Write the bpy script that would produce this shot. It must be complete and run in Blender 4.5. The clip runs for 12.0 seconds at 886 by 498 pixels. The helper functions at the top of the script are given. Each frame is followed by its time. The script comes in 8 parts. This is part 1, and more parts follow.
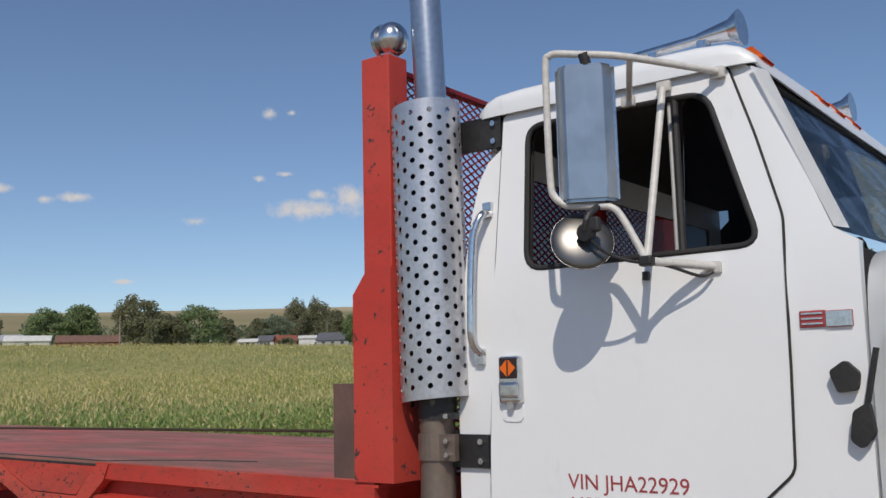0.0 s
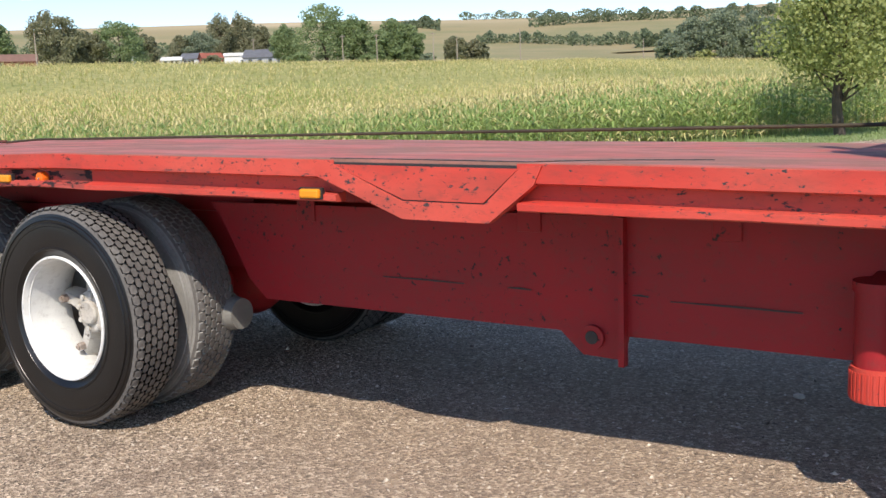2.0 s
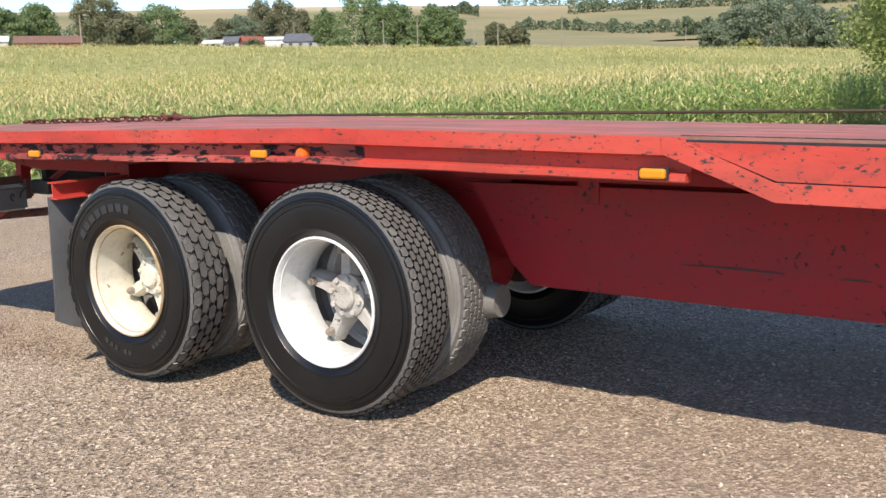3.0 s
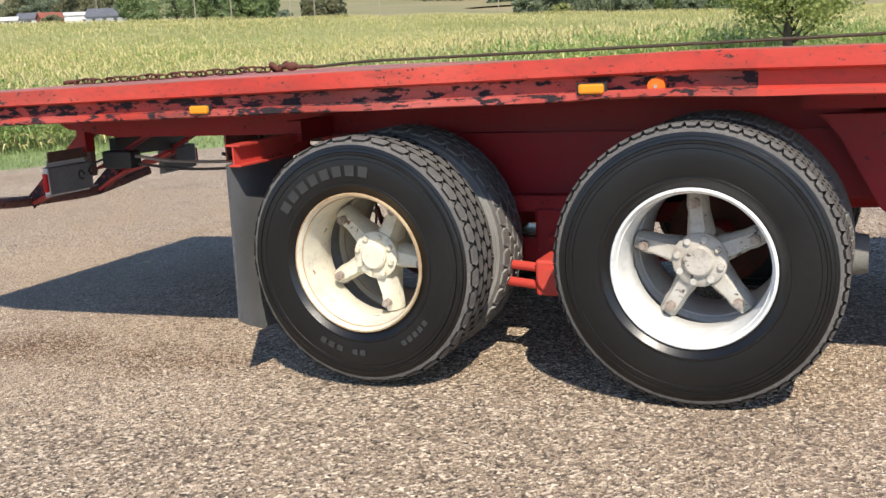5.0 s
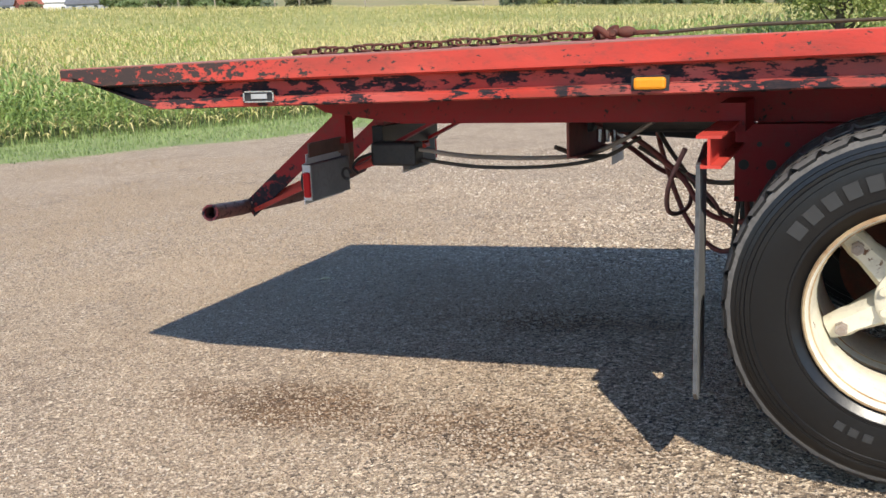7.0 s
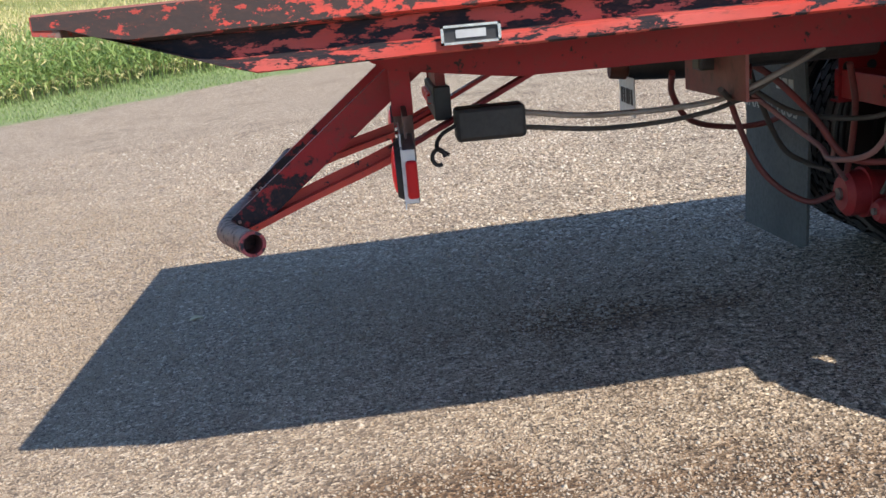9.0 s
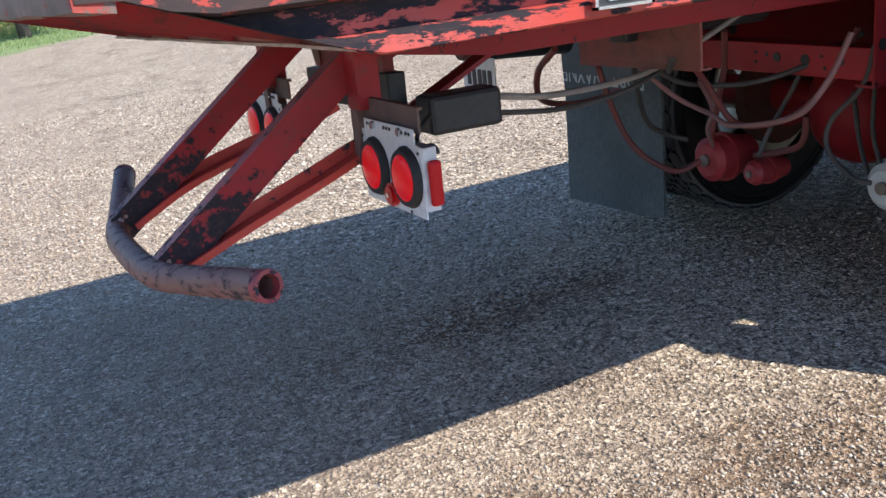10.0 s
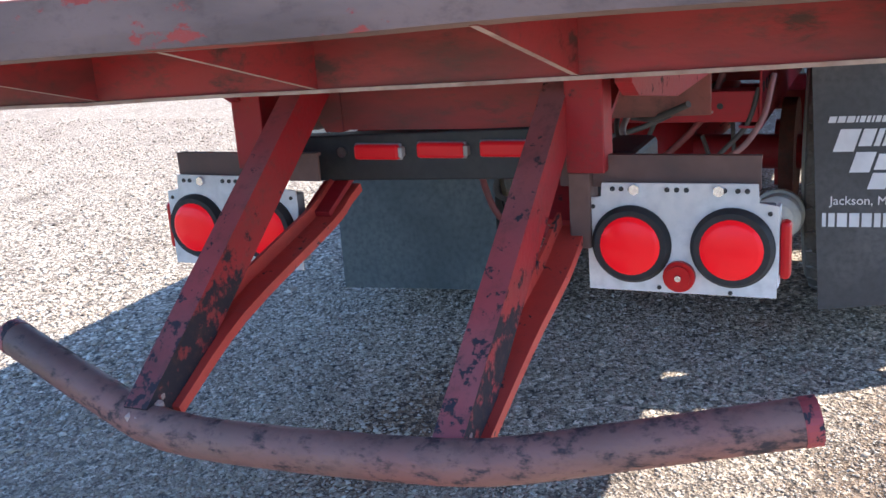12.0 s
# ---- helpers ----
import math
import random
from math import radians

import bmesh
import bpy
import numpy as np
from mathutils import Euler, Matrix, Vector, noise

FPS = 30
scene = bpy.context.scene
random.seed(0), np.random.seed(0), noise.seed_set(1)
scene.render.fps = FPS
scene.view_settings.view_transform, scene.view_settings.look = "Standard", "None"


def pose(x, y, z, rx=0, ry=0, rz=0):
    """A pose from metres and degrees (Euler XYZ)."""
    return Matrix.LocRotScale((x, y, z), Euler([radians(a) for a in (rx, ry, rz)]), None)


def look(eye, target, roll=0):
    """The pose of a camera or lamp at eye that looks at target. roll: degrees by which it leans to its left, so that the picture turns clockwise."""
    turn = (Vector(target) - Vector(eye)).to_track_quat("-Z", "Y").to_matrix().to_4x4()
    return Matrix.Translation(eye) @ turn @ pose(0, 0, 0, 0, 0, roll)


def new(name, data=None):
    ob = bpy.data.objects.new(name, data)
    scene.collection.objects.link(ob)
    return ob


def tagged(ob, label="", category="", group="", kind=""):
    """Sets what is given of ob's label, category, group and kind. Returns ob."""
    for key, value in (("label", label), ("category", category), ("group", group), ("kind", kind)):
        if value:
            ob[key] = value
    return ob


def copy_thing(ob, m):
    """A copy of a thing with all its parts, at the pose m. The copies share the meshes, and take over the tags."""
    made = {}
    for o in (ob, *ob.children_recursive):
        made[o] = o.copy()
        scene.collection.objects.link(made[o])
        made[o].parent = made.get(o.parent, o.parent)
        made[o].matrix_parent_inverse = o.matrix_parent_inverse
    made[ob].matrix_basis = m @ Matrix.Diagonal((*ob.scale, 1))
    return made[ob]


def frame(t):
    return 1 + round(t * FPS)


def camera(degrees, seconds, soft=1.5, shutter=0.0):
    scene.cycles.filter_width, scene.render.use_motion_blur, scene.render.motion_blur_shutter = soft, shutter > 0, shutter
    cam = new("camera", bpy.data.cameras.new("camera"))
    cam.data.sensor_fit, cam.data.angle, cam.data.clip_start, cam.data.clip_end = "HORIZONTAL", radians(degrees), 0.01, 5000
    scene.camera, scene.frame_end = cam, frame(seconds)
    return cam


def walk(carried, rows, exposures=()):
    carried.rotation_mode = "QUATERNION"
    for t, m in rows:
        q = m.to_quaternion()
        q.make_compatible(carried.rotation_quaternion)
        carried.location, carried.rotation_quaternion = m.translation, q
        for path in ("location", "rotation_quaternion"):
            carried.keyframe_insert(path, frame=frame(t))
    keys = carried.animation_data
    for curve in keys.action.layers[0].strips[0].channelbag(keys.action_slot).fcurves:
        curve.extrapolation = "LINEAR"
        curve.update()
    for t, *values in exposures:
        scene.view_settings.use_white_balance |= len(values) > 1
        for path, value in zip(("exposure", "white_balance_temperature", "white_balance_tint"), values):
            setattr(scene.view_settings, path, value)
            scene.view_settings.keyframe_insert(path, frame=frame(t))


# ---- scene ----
cam = camera(48.7, 12.0)
PATH = [
    (0, (5.678, -2.252, 1.502), (4.492, -0.664, 1.772), -1.4),
    (0.5, (5.234, -2.23, 1.481), (4.182, -0.529, 1.457), -3.0),
    (1, (4.785, -2.39, 1.45), (3.863, -0.631, 1.219), -2.8),
    (1.5, (4.322, -2.555, 1.429), (3.345, -0.841, 1.102), -2.9),
    (2, (3.77, -2.689, 1.444), (2.694, -1.03, 1.138), -2.1),
    (2.5, (3.285, -2.925, 1.488), (2.187, -1.28, 1.196), -1.4),
    (3, (2.749, -3.056, 1.428), (1.619, -1.439, 1.097), -1.4),
    (3.5, (2.176, -3.192, 1.406), (1.079, -1.566, 1.015), -2.1),
    (3.7, (1.888, -3.362, 1.411), (0.887, -1.672, 1.032), -1.9),
    (5.3, (0.308, -3.314, 1.305), (-0.504, -1.53, 0.906), -3.1),
    (5.5, (0.105, -3.247, 1.319), (-0.74, -1.472, 0.949), -2.8),
    (6, (-0.445, -3.135, 1.305), (-1.316, -1.362, 0.989), -2.3),
    (6.5, (-0.942, -2.977, 1.292), (-1.774, -1.193, 0.938), -3.4),
    (7, (-1.473, -2.788, 1.26), (-2.244, -0.991, 0.843), -2.4),
    (7.5, (-1.981, -2.667, 1.229), (-2.589, -0.817, 0.774), -2.5),
    (7.7, (-2.186, -2.59, 1.217), (-2.738, -0.727, 0.744), -2.9),
    (9.3, (-3.752, -1.813, 1.186), (-3.464, 0.098, 0.67), -5.1),
    (9.5, (-3.928, -1.693, 1.186), (-3.489, 0.185, 0.659), -4.9),
    (10, (-4.322, -1.333, 1.208), (-3.487, 0.386, 0.617), -5.9),
    (10.5, (-4.547, -0.89, 1.189), (-3.408, 0.627, 0.557), -6.1),
    (11, (-4.841, -0.535, 1.192), (-3.392, 0.707, 0.594), -5.1),
    (11.5, (-5.013, -0.143, 1.183), (-3.406, 0.882, 0.577), -5.5),
    (12, (-5.081, 0.352, 1.2), (-3.328, 1.155, 0.668), -4.2),
]
EXPOSURE = [(0, -0.68, 6750, 12), (0.6, -0.38, 6800, 11), (1.2, -0.12, 6800, 11), (2, 0.34, 6750, 13), (3.7, 0.43, 6800, 12), (7.7, 0.48, 6750, 9), (9.3, 0.55, 6350, 10), (10, 0.80, 6100, 10), (10.5, 1.1, 5900, 10), (11.2, 1.38, 5800, 10), (12, 1.5, 5750, 10)]
walk(cam, [(t, look(eye, target, roll)) for t, eye, target, roll in PATH], EXPOSURE)

# ---- light ----
SUN = Vector((0.675, -1.10, 1.36)).normalized()      # towards the sun
world = bpy.data.worlds.new("sky")
scene.world = world
world.use_nodes = True
wn, wl = world.node_tree.nodes, world.node_tree.links
sky = wn.new("ShaderNodeTexSky")
sky.sky_type, sky.sun_disc = "NISHITA", False
sky.sun_elevation = math.asin(SUN.z)
sky.sun_rotation = math.atan2(SUN.x, SUN.y)
sky.air_density, sky.dust_density, sky.ozone_density, sky.altitude = 1.0, 0.2, 4.4, 900
wl.new(sky.outputs[0], wn["Background"].inputs[0])
wn["Background"].inputs[1].default_value = 0.158
# small fair-weather clouds low over the fields: direction, half width and half height in degrees
clouds = ((44.6, 10.1, 4.0, 0.8), (42.0, 10.9, 2.0, 1.0), (44.0, 11.0, 0.9, 0.45), (57.5, 10.6, 1.4, 0.4), (59.2, 10.4, 0.7, 0.35), (61.8, 10.9, 1.3, 0.4), (46.9, 15.6, 0.55, 0.5), (45.6, 15.7, 0.4, 0.25), (47.5, 11.9, 0.5, 0.3), (45.9, 12.2, 0.7, 0.25), (51.2, 9.4, 1.2, 0.45), (55.0, 6.0, 1.0, 0.2))
wc = wn.new("ShaderNodeTexCoord")
wobble = wn.new("ShaderNodeTexNoise")
wobble.inputs["Scale"].default_value, wobble.inputs["Detail"].default_value, wobble.inputs["Roughness"].default_value = 34, 8, 0.68
wl.new(wc.outputs["Generated"], wobble.inputs["Vector"])
total = None
for az, el, half_w, half_h in clouds:
    put = wn.new("ShaderNodeMapping")
    put.vector_type = "TEXTURE"
    a, e = radians(az), radians(el)
    put.inputs["Location"].default_value = (-math.sin(a) * math.cos(e), math.cos(a) * math.cos(e), math.sin(e))
    put.inputs["Rotation"].default_value = (0, 0, a)
    put.inputs["Scale"].default_value = (math.tan(radians(half_w)), 0.5, math.tan(radians(half_h)))
    size = wn.new("ShaderNodeVectorMath")
    size.operation = "LENGTH"
    wl.new(wc.outputs["Generated"], put.inputs[0])
    wl.new(put.outputs[0], size.inputs[0])
    near = wn.new("ShaderNodeMath")
    near.operation = "MULTIPLY_ADD"
    near.inputs[1].default_value = -0.44
    near.inputs[2].default_value = 0.44
    wl.new(size.outputs["Value"], near.inputs[0])
    if total is None:
        total = near.outputs[0]
    else:
        top = wn.new("ShaderNodeMath")
        top.operation = "MAXIMUM"
        wl.new(total, top.inputs[0])
        wl.new(near.outputs[0], top.inputs[1])
        total = top.outputs[0]
add = wn.new("ShaderNodeMath")
wl.new(total, add.inputs[0])
wl.new(wobble.outputs["Fac"], add.inputs[1])
soft_edge = wn.new("ShaderNodeMapRange")
soft_edge.interpolation_type = "SMOOTHSTEP"
soft_edge.inputs[1].default_value, soft_edge.inputs[2].default_value, soft_edge.inputs[4].default_value = 0.58, 0.98, 0.95
wl.new(add.outputs[0], soft_edge.inputs[0])
white, blend = wn.new("ShaderNodeBackground"), wn.new("ShaderNodeMixShader")
white.inputs[0].default_value, white.inputs[1].default_value = (1.0, 0.98, 0.97, 1), 0.98
wl.new(soft_edge.outputs[0], blend.inputs[0])
wl.new(wn["Background"].outputs[0], blend.inputs[1])
wl.new(white.outputs[0], blend.inputs[2])
wl.new(blend.outputs[0], wn["World Output"].inputs[0])
sun = new("sun", bpy.data.lights.new("sun", "SUN"))
sun.data.energy, sun.data.angle, sun.data.color = 4.5, radians(0.55), (1.0, 0.935, 0.83)
sun.matrix_world = look(SUN * 60, (0, 0, 0))

# ---- materials ----


def nodes_of(name):
    m = bpy.data.materials.new(name)
    m.use_nodes = True
    return m, m.node_tree.nodes, m.node_tree.links, m.node_tree.nodes["Principled BSDF"]


def mixed(n, l, fac, a, b, mode="MIX"):
    """A colour mix; a and b are sockets or colours."""
    mix = n.new("ShaderNodeMix")
    mix.data_type, mix.blend_type = "RGBA", mode
    for sock, v in ((mix.inputs[0], fac), (mix.inputs[6], a), (mix.inputs[7], b)):
        if isinstance(v, bpy.types.NodeSocket):
            l.new(v, sock)
        else:
            sock.default_value = (*v, 1) if isinstance(v, tuple) else v
    return mix.outputs[2]


def ramped(n, l, src, lo, hi):
    r = n.new("ShaderNodeMapRange")
    r.interpolation_type = "SMOOTHSTEP"
    r.inputs[1].default_value, r.inputs[2].default_value = lo, hi
    l.new(src, r.inputs[0])
    return r.outputs[0]


def coords(n, l, scale=(1, 1, 1), shuffle=False):
    tc, mp = n.new("ShaderNodeTexCoord"), n.new("ShaderNodeMapping")
    mp.inputs["Scale"].default_value = scale
    l.new(tc.outputs["Object"], mp.inputs[0])
    if shuffle:
        info, mul = n.new("ShaderNodeObjectInfo"), n.new("ShaderNodeMath")
        mul.operation = "MULTIPLY"
        mul.inputs[1].default_value = 37.0
        l.new(info.outputs["Random"], mul.inputs[0])
        l.new(mul.outputs[0], mp.inputs["Location"])
    return mp.outputs[0]


def noisy(n, l, at, scale, detail=4.0, rough=0.55):
    t = n.new("ShaderNodeTexNoise")
    t.inputs["Scale"].default_value, t.inputs["Detail"].default_value, t.inputs["Roughness"].default_value = scale, detail, rough
    l.new(at, t.inputs["Vector"])
    return t.outputs["Fac"]


def bumped(n, l, bsdf, height, strength, distance=0.01):
    b = n.new("ShaderNodeBump")
    b.inputs["Strength"].default_value, b.inputs["Distance"].default_value = strength, distance
    l.new(height, b.inputs["Height"])
    l.new(b.outputs[0], bsdf.inputs["Normal"])


def surface(name, base, other, scale=6.0, fine=60.0, rough=0.6, metal=0.0, bump=0.2, bump_d=0.004, stretch=(1, 1, 1), shuffle=False):
    """Two colours mixed by a broad and a fine noise, with fine relief."""
    m, n, l, b = nodes_of(name)
    at = coords(n, l, stretch, shuffle)
    broad, small = noisy(n, l, at, scale), noisy(n, l, at, fine)
    c = mixed(n, l, ramped(n, l, broad, 0.35, 0.68), base, other)
    c = mixed(n, l, ramped(n, l, small, 0.3, 0.9), c, tuple(v * 0.72 for v in base))
    l.new(c, b.inputs["Base Color"])
    b.inputs["Roughness"].default_value, b.inputs["Metallic"].default_value = rough, metal
    bumped(n, l, b, small, bump, bump_d)
    return m


def worn_paint(name, base, faded, bare, chips=0.62, dirt=0.25, rough=0.45, chip_scale=20.0, stretch=(1, 1, 1), worse=None, relief=0.25, edge=0.04):
    """Old paint: faded in clouds, chipped through to dark primer in ragged islands, dirty in streaks."""
    m, n, l, b = nodes_of(name)
    at = coords(n, l, stretch, True)
    flat = coords(n, l, (0.6, 0.6, 2.5), True)
    cloud, spot, grain, grime = noisy(n, l, at, 2.2, 3), noisy(n, l, at, chip_scale, 9, 0.68), noisy(n, l, at, 90), noisy(n, l, flat, 3.5, 5)
    area = noisy(n, l, at, 1.1, 2)
    c = mixed(n, l, ramped(n, l, cloud, 0.3, 0.7), base, faded)
    g = n.new("ShaderNodeMath")
    g.operation = "MULTIPLY"
    g.inputs[1].default_value = dirt
    l.new(ramped(n, l, grime, 0.42, 0.75), g.inputs[0])
    c = mixed(n, l, g.outputs[0], c, (0.055, 0.04, 0.035))
    mott = n.new("ShaderNodeMath")
    mott.operation = "MULTIPLY"
    mott.inputs[1].default_value = 0.12 + 0.6 * dirt
    l.new(ramped(n, l, noisy(n, l, at, 31, 7, 0.72), 0.48, 0.70), mott.inputs[0])
    c = mixed(n, l, mott.outputs[0], c, (0.085, 0.052, 0.045))
    both = n.new("ShaderNodeMath")
    both.operation = "MULTIPLY_ADD"
    both.inputs[1].default_value = 0.22
    l.new(area, both.inputs[0])
    l.new(spot, both.inputs[2])
    if worse:
        # worn harder towards one end: axis, where it starts, where it is full, how much
        axis, start, full, amount = worse
        sep, add = n.new("ShaderNodeSeparateXYZ"), n.new("ShaderNodeMath")
        l.new(coords(n, l), sep.inputs[0])
        turn = n.new("ShaderNodeMapRange")
        turn.inputs[1].default_value, turn.inputs[2].default_value, turn.inputs[3].default_value, turn.inputs[4].default_value = full, start, amount, 0.0
        l.new(sep.outputs[axis], turn.inputs[0])
        l.new(turn.outputs[0], add.inputs[0])
        l.new(both.outputs[0], add.inputs[1])
        both = add
    chip = ramped(n, l, both.outputs[0], chips + 0.120 - edge / 2, chips + 0.120 + edge / 2)
    rust = mixed(n, l, ramped(n, l, noisy(n, l, at, 55, 5, 0.7), 0.45, 0.75), bare, tuple(v * 0.6 + w for v, w in zip(bare, (0.05, 0.022, 0.016))))
    c = mixed(n, l, chip, c, rust)
    l.new(c, b.inputs["Base Color"])
    r = n.new("ShaderNodeMapRange")
    r.inputs[3].default_value, r.inputs[4].default_value = rough, 0.85
    l.new(chip, r.inputs[0])
    l.new(r.outputs[0], b.inputs["Roughness"])
    h = n.new("ShaderNodeMath")
    h.operation = "SUBTRACT"
    l.new(grain, h.inputs[0])
    l.new(chip, h.inputs[1])
    b.inputs["Specular IOR Level"].default_value = 0.3
    if relief:
        bumped(n, l, b, h.outputs[0], relief, 0.003)
    return m


def enamel(name, colour):
    """Smooth sprayed paint: almost even, a trace of dust, a clear gloss."""
    m, n, l, b = nodes_of(name)
    at = coords(n, l)
    c = mixed(n, l, ramped(n, l, noisy(n, l, at, 1.7, 3), 0.2, 0.9), colour, tuple(v * 0.965 for v in colour))
    c = mixed(n, l, ramped(n, l, noisy(n, l, coords(n, l, (1, 1, 0.35)), 7, 6, 0.7), 0.60, 0.95), c, (0.60, 0.585, 0.55))
    l.new(c, b.inputs["Base Color"])
    b.inputs["Roughness"].default_value, b.inputs["Coat Weight"].default_value, b.inputs["Coat Roughness"].default_value = 0.4, 0.4, 0.12
    bumped(n, l, b, noisy(n, l, at, 5, 2), 0.05, 0.01)
    return m


def plain(name, colour, rough=0.5, metal=0.0):
    m, n, l, b = nodes_of(name)
    at = coords(n, l, (1, 1, 1), True)
    c = mixed(n, l, ramped(n, l, noisy(n, l, at, 14), 0.3, 0.8), colour, tuple(v * 0.8 for v in colour))
    l.new(c, b.inputs["Base Color"])
    b.inputs["Roughness"].default_value, b.inputs["Metallic"].default_value = rough, metal
    return m


RED = (0.52, 0.050, 0.036)
red_paint = worn_paint("red_paint", RED, (0.55, 0.072, 0.052), (0.045, 0.040, 0.045), 0.63, 0.12, chip_scale=26.0)
tank_paint = worn_paint("tank_paint", RED, (0.55, 0.075, 0.055), (0.05, 0.055, 0.06), 0.675, 0.12, 0.38, chip_scale=16.0)
rail_tail = worn_paint("rail_tail", RED, (0.56, 0.085, 0.06), (0.050, 0.036, 0.034), 0.600, 0.42, chip_scale=44.0, stretch=(0.7, 1, 1.3), worse=(0, -2.9, -3.9, 0.20))
lip_tail = worn_paint("lip_tail", (0.46, 0.045, 0.03), (0.50, 0.12, 0.10), (0.020, 0.017, 0.022), 0.505, 0.55, chip_scale=19.0, stretch=(0.6, 1, 1.6), worse=(0, -3.3, -4.1, 0.12))
tail_bare = worn_paint("tail_bare", (0.045, 0.032, 0.030), (0.085, 0.048, 0.042), (0.42, 0.055, 0.042), 0.57, 0.35, 0.7, 9.0, (0.6, 1, 1.3))
rail_paint = worn_paint("rail_paint", RED, (0.56, 0.085, 0.06), (0.05, 0.042, 0.046), 0.605, 0.32, chip_scale=46.0, stretch=(0.7, 1, 1.3))
lip_paint = worn_paint("lip_paint", (0.46, 0.045, 0.03), (0.50, 0.12, 0.10), (0.012, 0.014, 0.022), 0.53, 0.35, chip_scale=13.0, stretch=(0.6, 1, 1.6))
tail_paint = worn_paint("tail_paint", (0.40, 0.026, 0.030), (0.28, 0.044, 0.042), (0.085, 0.052, 0.045), 0.60, 0.75, 0.45, 7.0, (1, 0.6, 1.6), edge=0.12)
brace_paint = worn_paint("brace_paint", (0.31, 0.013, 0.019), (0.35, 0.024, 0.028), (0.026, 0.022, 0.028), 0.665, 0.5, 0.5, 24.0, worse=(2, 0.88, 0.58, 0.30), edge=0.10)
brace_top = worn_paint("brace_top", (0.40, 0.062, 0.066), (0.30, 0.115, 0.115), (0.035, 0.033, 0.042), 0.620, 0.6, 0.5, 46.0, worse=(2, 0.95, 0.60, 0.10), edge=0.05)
lip_bare = worn_paint("lip_bare", (0.27, 0.175, 0.145), (0.14, 0.095, 0.08), (0.36, 0.07, 0.055), 0.55, 0.6, 0.65, 9.0, (1, 0.5, 1))
sill_paint = worn_paint("sill_paint", (0.25, 0.105, 0.085), (0.30, 0.06, 0.05), (0.12, 0.085, 0.07), 0.58, 0.6, 0.6, 8.0, edge=0.15)
worn_edge = surface("worn_edge", (0.50, 0.38, 0.32), (0.30, 0.17, 0.14), 14, 90, 0.6, 0.0, 0.3)
beam_paint = worn_paint("beam_paint", (0.325, 0.013, 0.019), (0.27, 0.016, 0.021), (0.04, 0.024, 0.026), 0.635, 0.22, 0.5, chip_scale=30.0)
tie_paint = worn_paint("tie_paint", (0.42, 0.018, 0.026), (0.36, 0.022, 0.03), (0.04, 0.024, 0.026), 0.67, 0.25, 0.45, chip_scale=30.0)
deck_paint = worn_paint("deck_paint", (0.50, 0.115, 0.092), (0.42, 0.17, 0.14), (0.26, 0.135, 0.108), 0.50, 0.30, 0.62, 3.0, (0.6, 1.3, 1), relief=0.0, edge=0.18)
pipe_paint = worn_paint("pipe_paint", (0.235, 0.150, 0.120), (0.27, 0.10, 0.085), (0.048, 0.038, 0.042), 0.565, 0.6, 0.5, 30.0, (0.8, 0.8, 1.6), edge=0.16)
brown_steel = surface("brown_steel", (0.17, 0.095, 0.078), (0.09, 0.058, 0.05), 5, 50, 0.7)
cab_white = enamel("cab_white", (0.83, 0.85, 0.865))
mirror_paint = surface("mirror_paint", (0.66, 0.65, 0.62), (0.60, 0.58, 0.54), 9, 60, 0.45)
black_rubber = surface("black_rubber", (0.020, 0.020, 0.021), (0.033, 0.032, 0.031), 8, 90, 0.72, 0, 0.15)
far_rubber = surface("far_rubber", (0.062, 0.072, 0.070), (0.105, 0.115, 0.110), 3.0, 50, 0.75, 0, 0.2)
# paler grey for flap fronts: dust, with sunlight put into the colour
flap_pale = surface("flap_pale", (0.20, 0.205, 0.21), (0.13, 0.13, 0.13), 3.0, 50, 0.8, 0, 0.2)
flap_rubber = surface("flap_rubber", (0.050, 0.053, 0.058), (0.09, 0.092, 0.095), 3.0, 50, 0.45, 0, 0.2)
black_metal = surface("black_metal", (0.020, 0.020, 0.022), (0.035, 0.033, 0.032), 8, 60, 0.5)
black_gloss = plain("black_gloss", (0.01, 0.01, 0.012), 0.15)
chrome = surface("chrome", (0.75, 0.76, 0.78), (0.68, 0.68, 0.70), 12, 80, 0.22, 1.0, 0.03)
steel_shield = surface("steel_shield", (0.66, 0.66, 0.68), (0.56, 0.56, 0.58), 3, 70, 0.34, 0.75, 0.05)
stack_steel = surface("stack_steel", (0.50, 0.54, 0.60), (0.42, 0.44, 0.48), 3, 60, 0.3, 0.9, 0.05)
pipe_steel = surface("pipe_steel", (0.27, 0.225, 0.19), (0.17, 0.12, 0.095), 5, 60, 0.55, 0.55, 0.12)
rusty = surface("rusty", (0.14, 0.045, 0.03), (0.07, 0.04, 0.03), 20, 120, 0.85, 0.1, 0.5)
cable_steel = surface("cable_steel", (0.075, 0.06, 0.035), (0.05, 0.035, 0.025), 30, 200, 0.7, 0.3, 0.5)
tyre_wall = surface("tyre_wall", (0.0045, 0.0045, 0.005), (0.009, 0.0088, 0.009), 4, 70, 0.34, 0, 0.12)
tyre_tread = surface("tyre_tread", (0.105, 0.098, 0.092), (0.145, 0.136, 0.126), 12, 80, 0.85, 0, 0.3)
tyre_dust = surface("tyre_dust", (0.27, 0.265, 0.25), (0.18, 0.175, 0.165), 5, 60, 0.8, 0, 0.2)
tyre_wall.node_tree.nodes["Principled BSDF"].inputs["Specular IOR Level"].default_value = 0.5
letter_grey = plain("letter_grey", (0.032, 0.032, 0.032), 0.6)
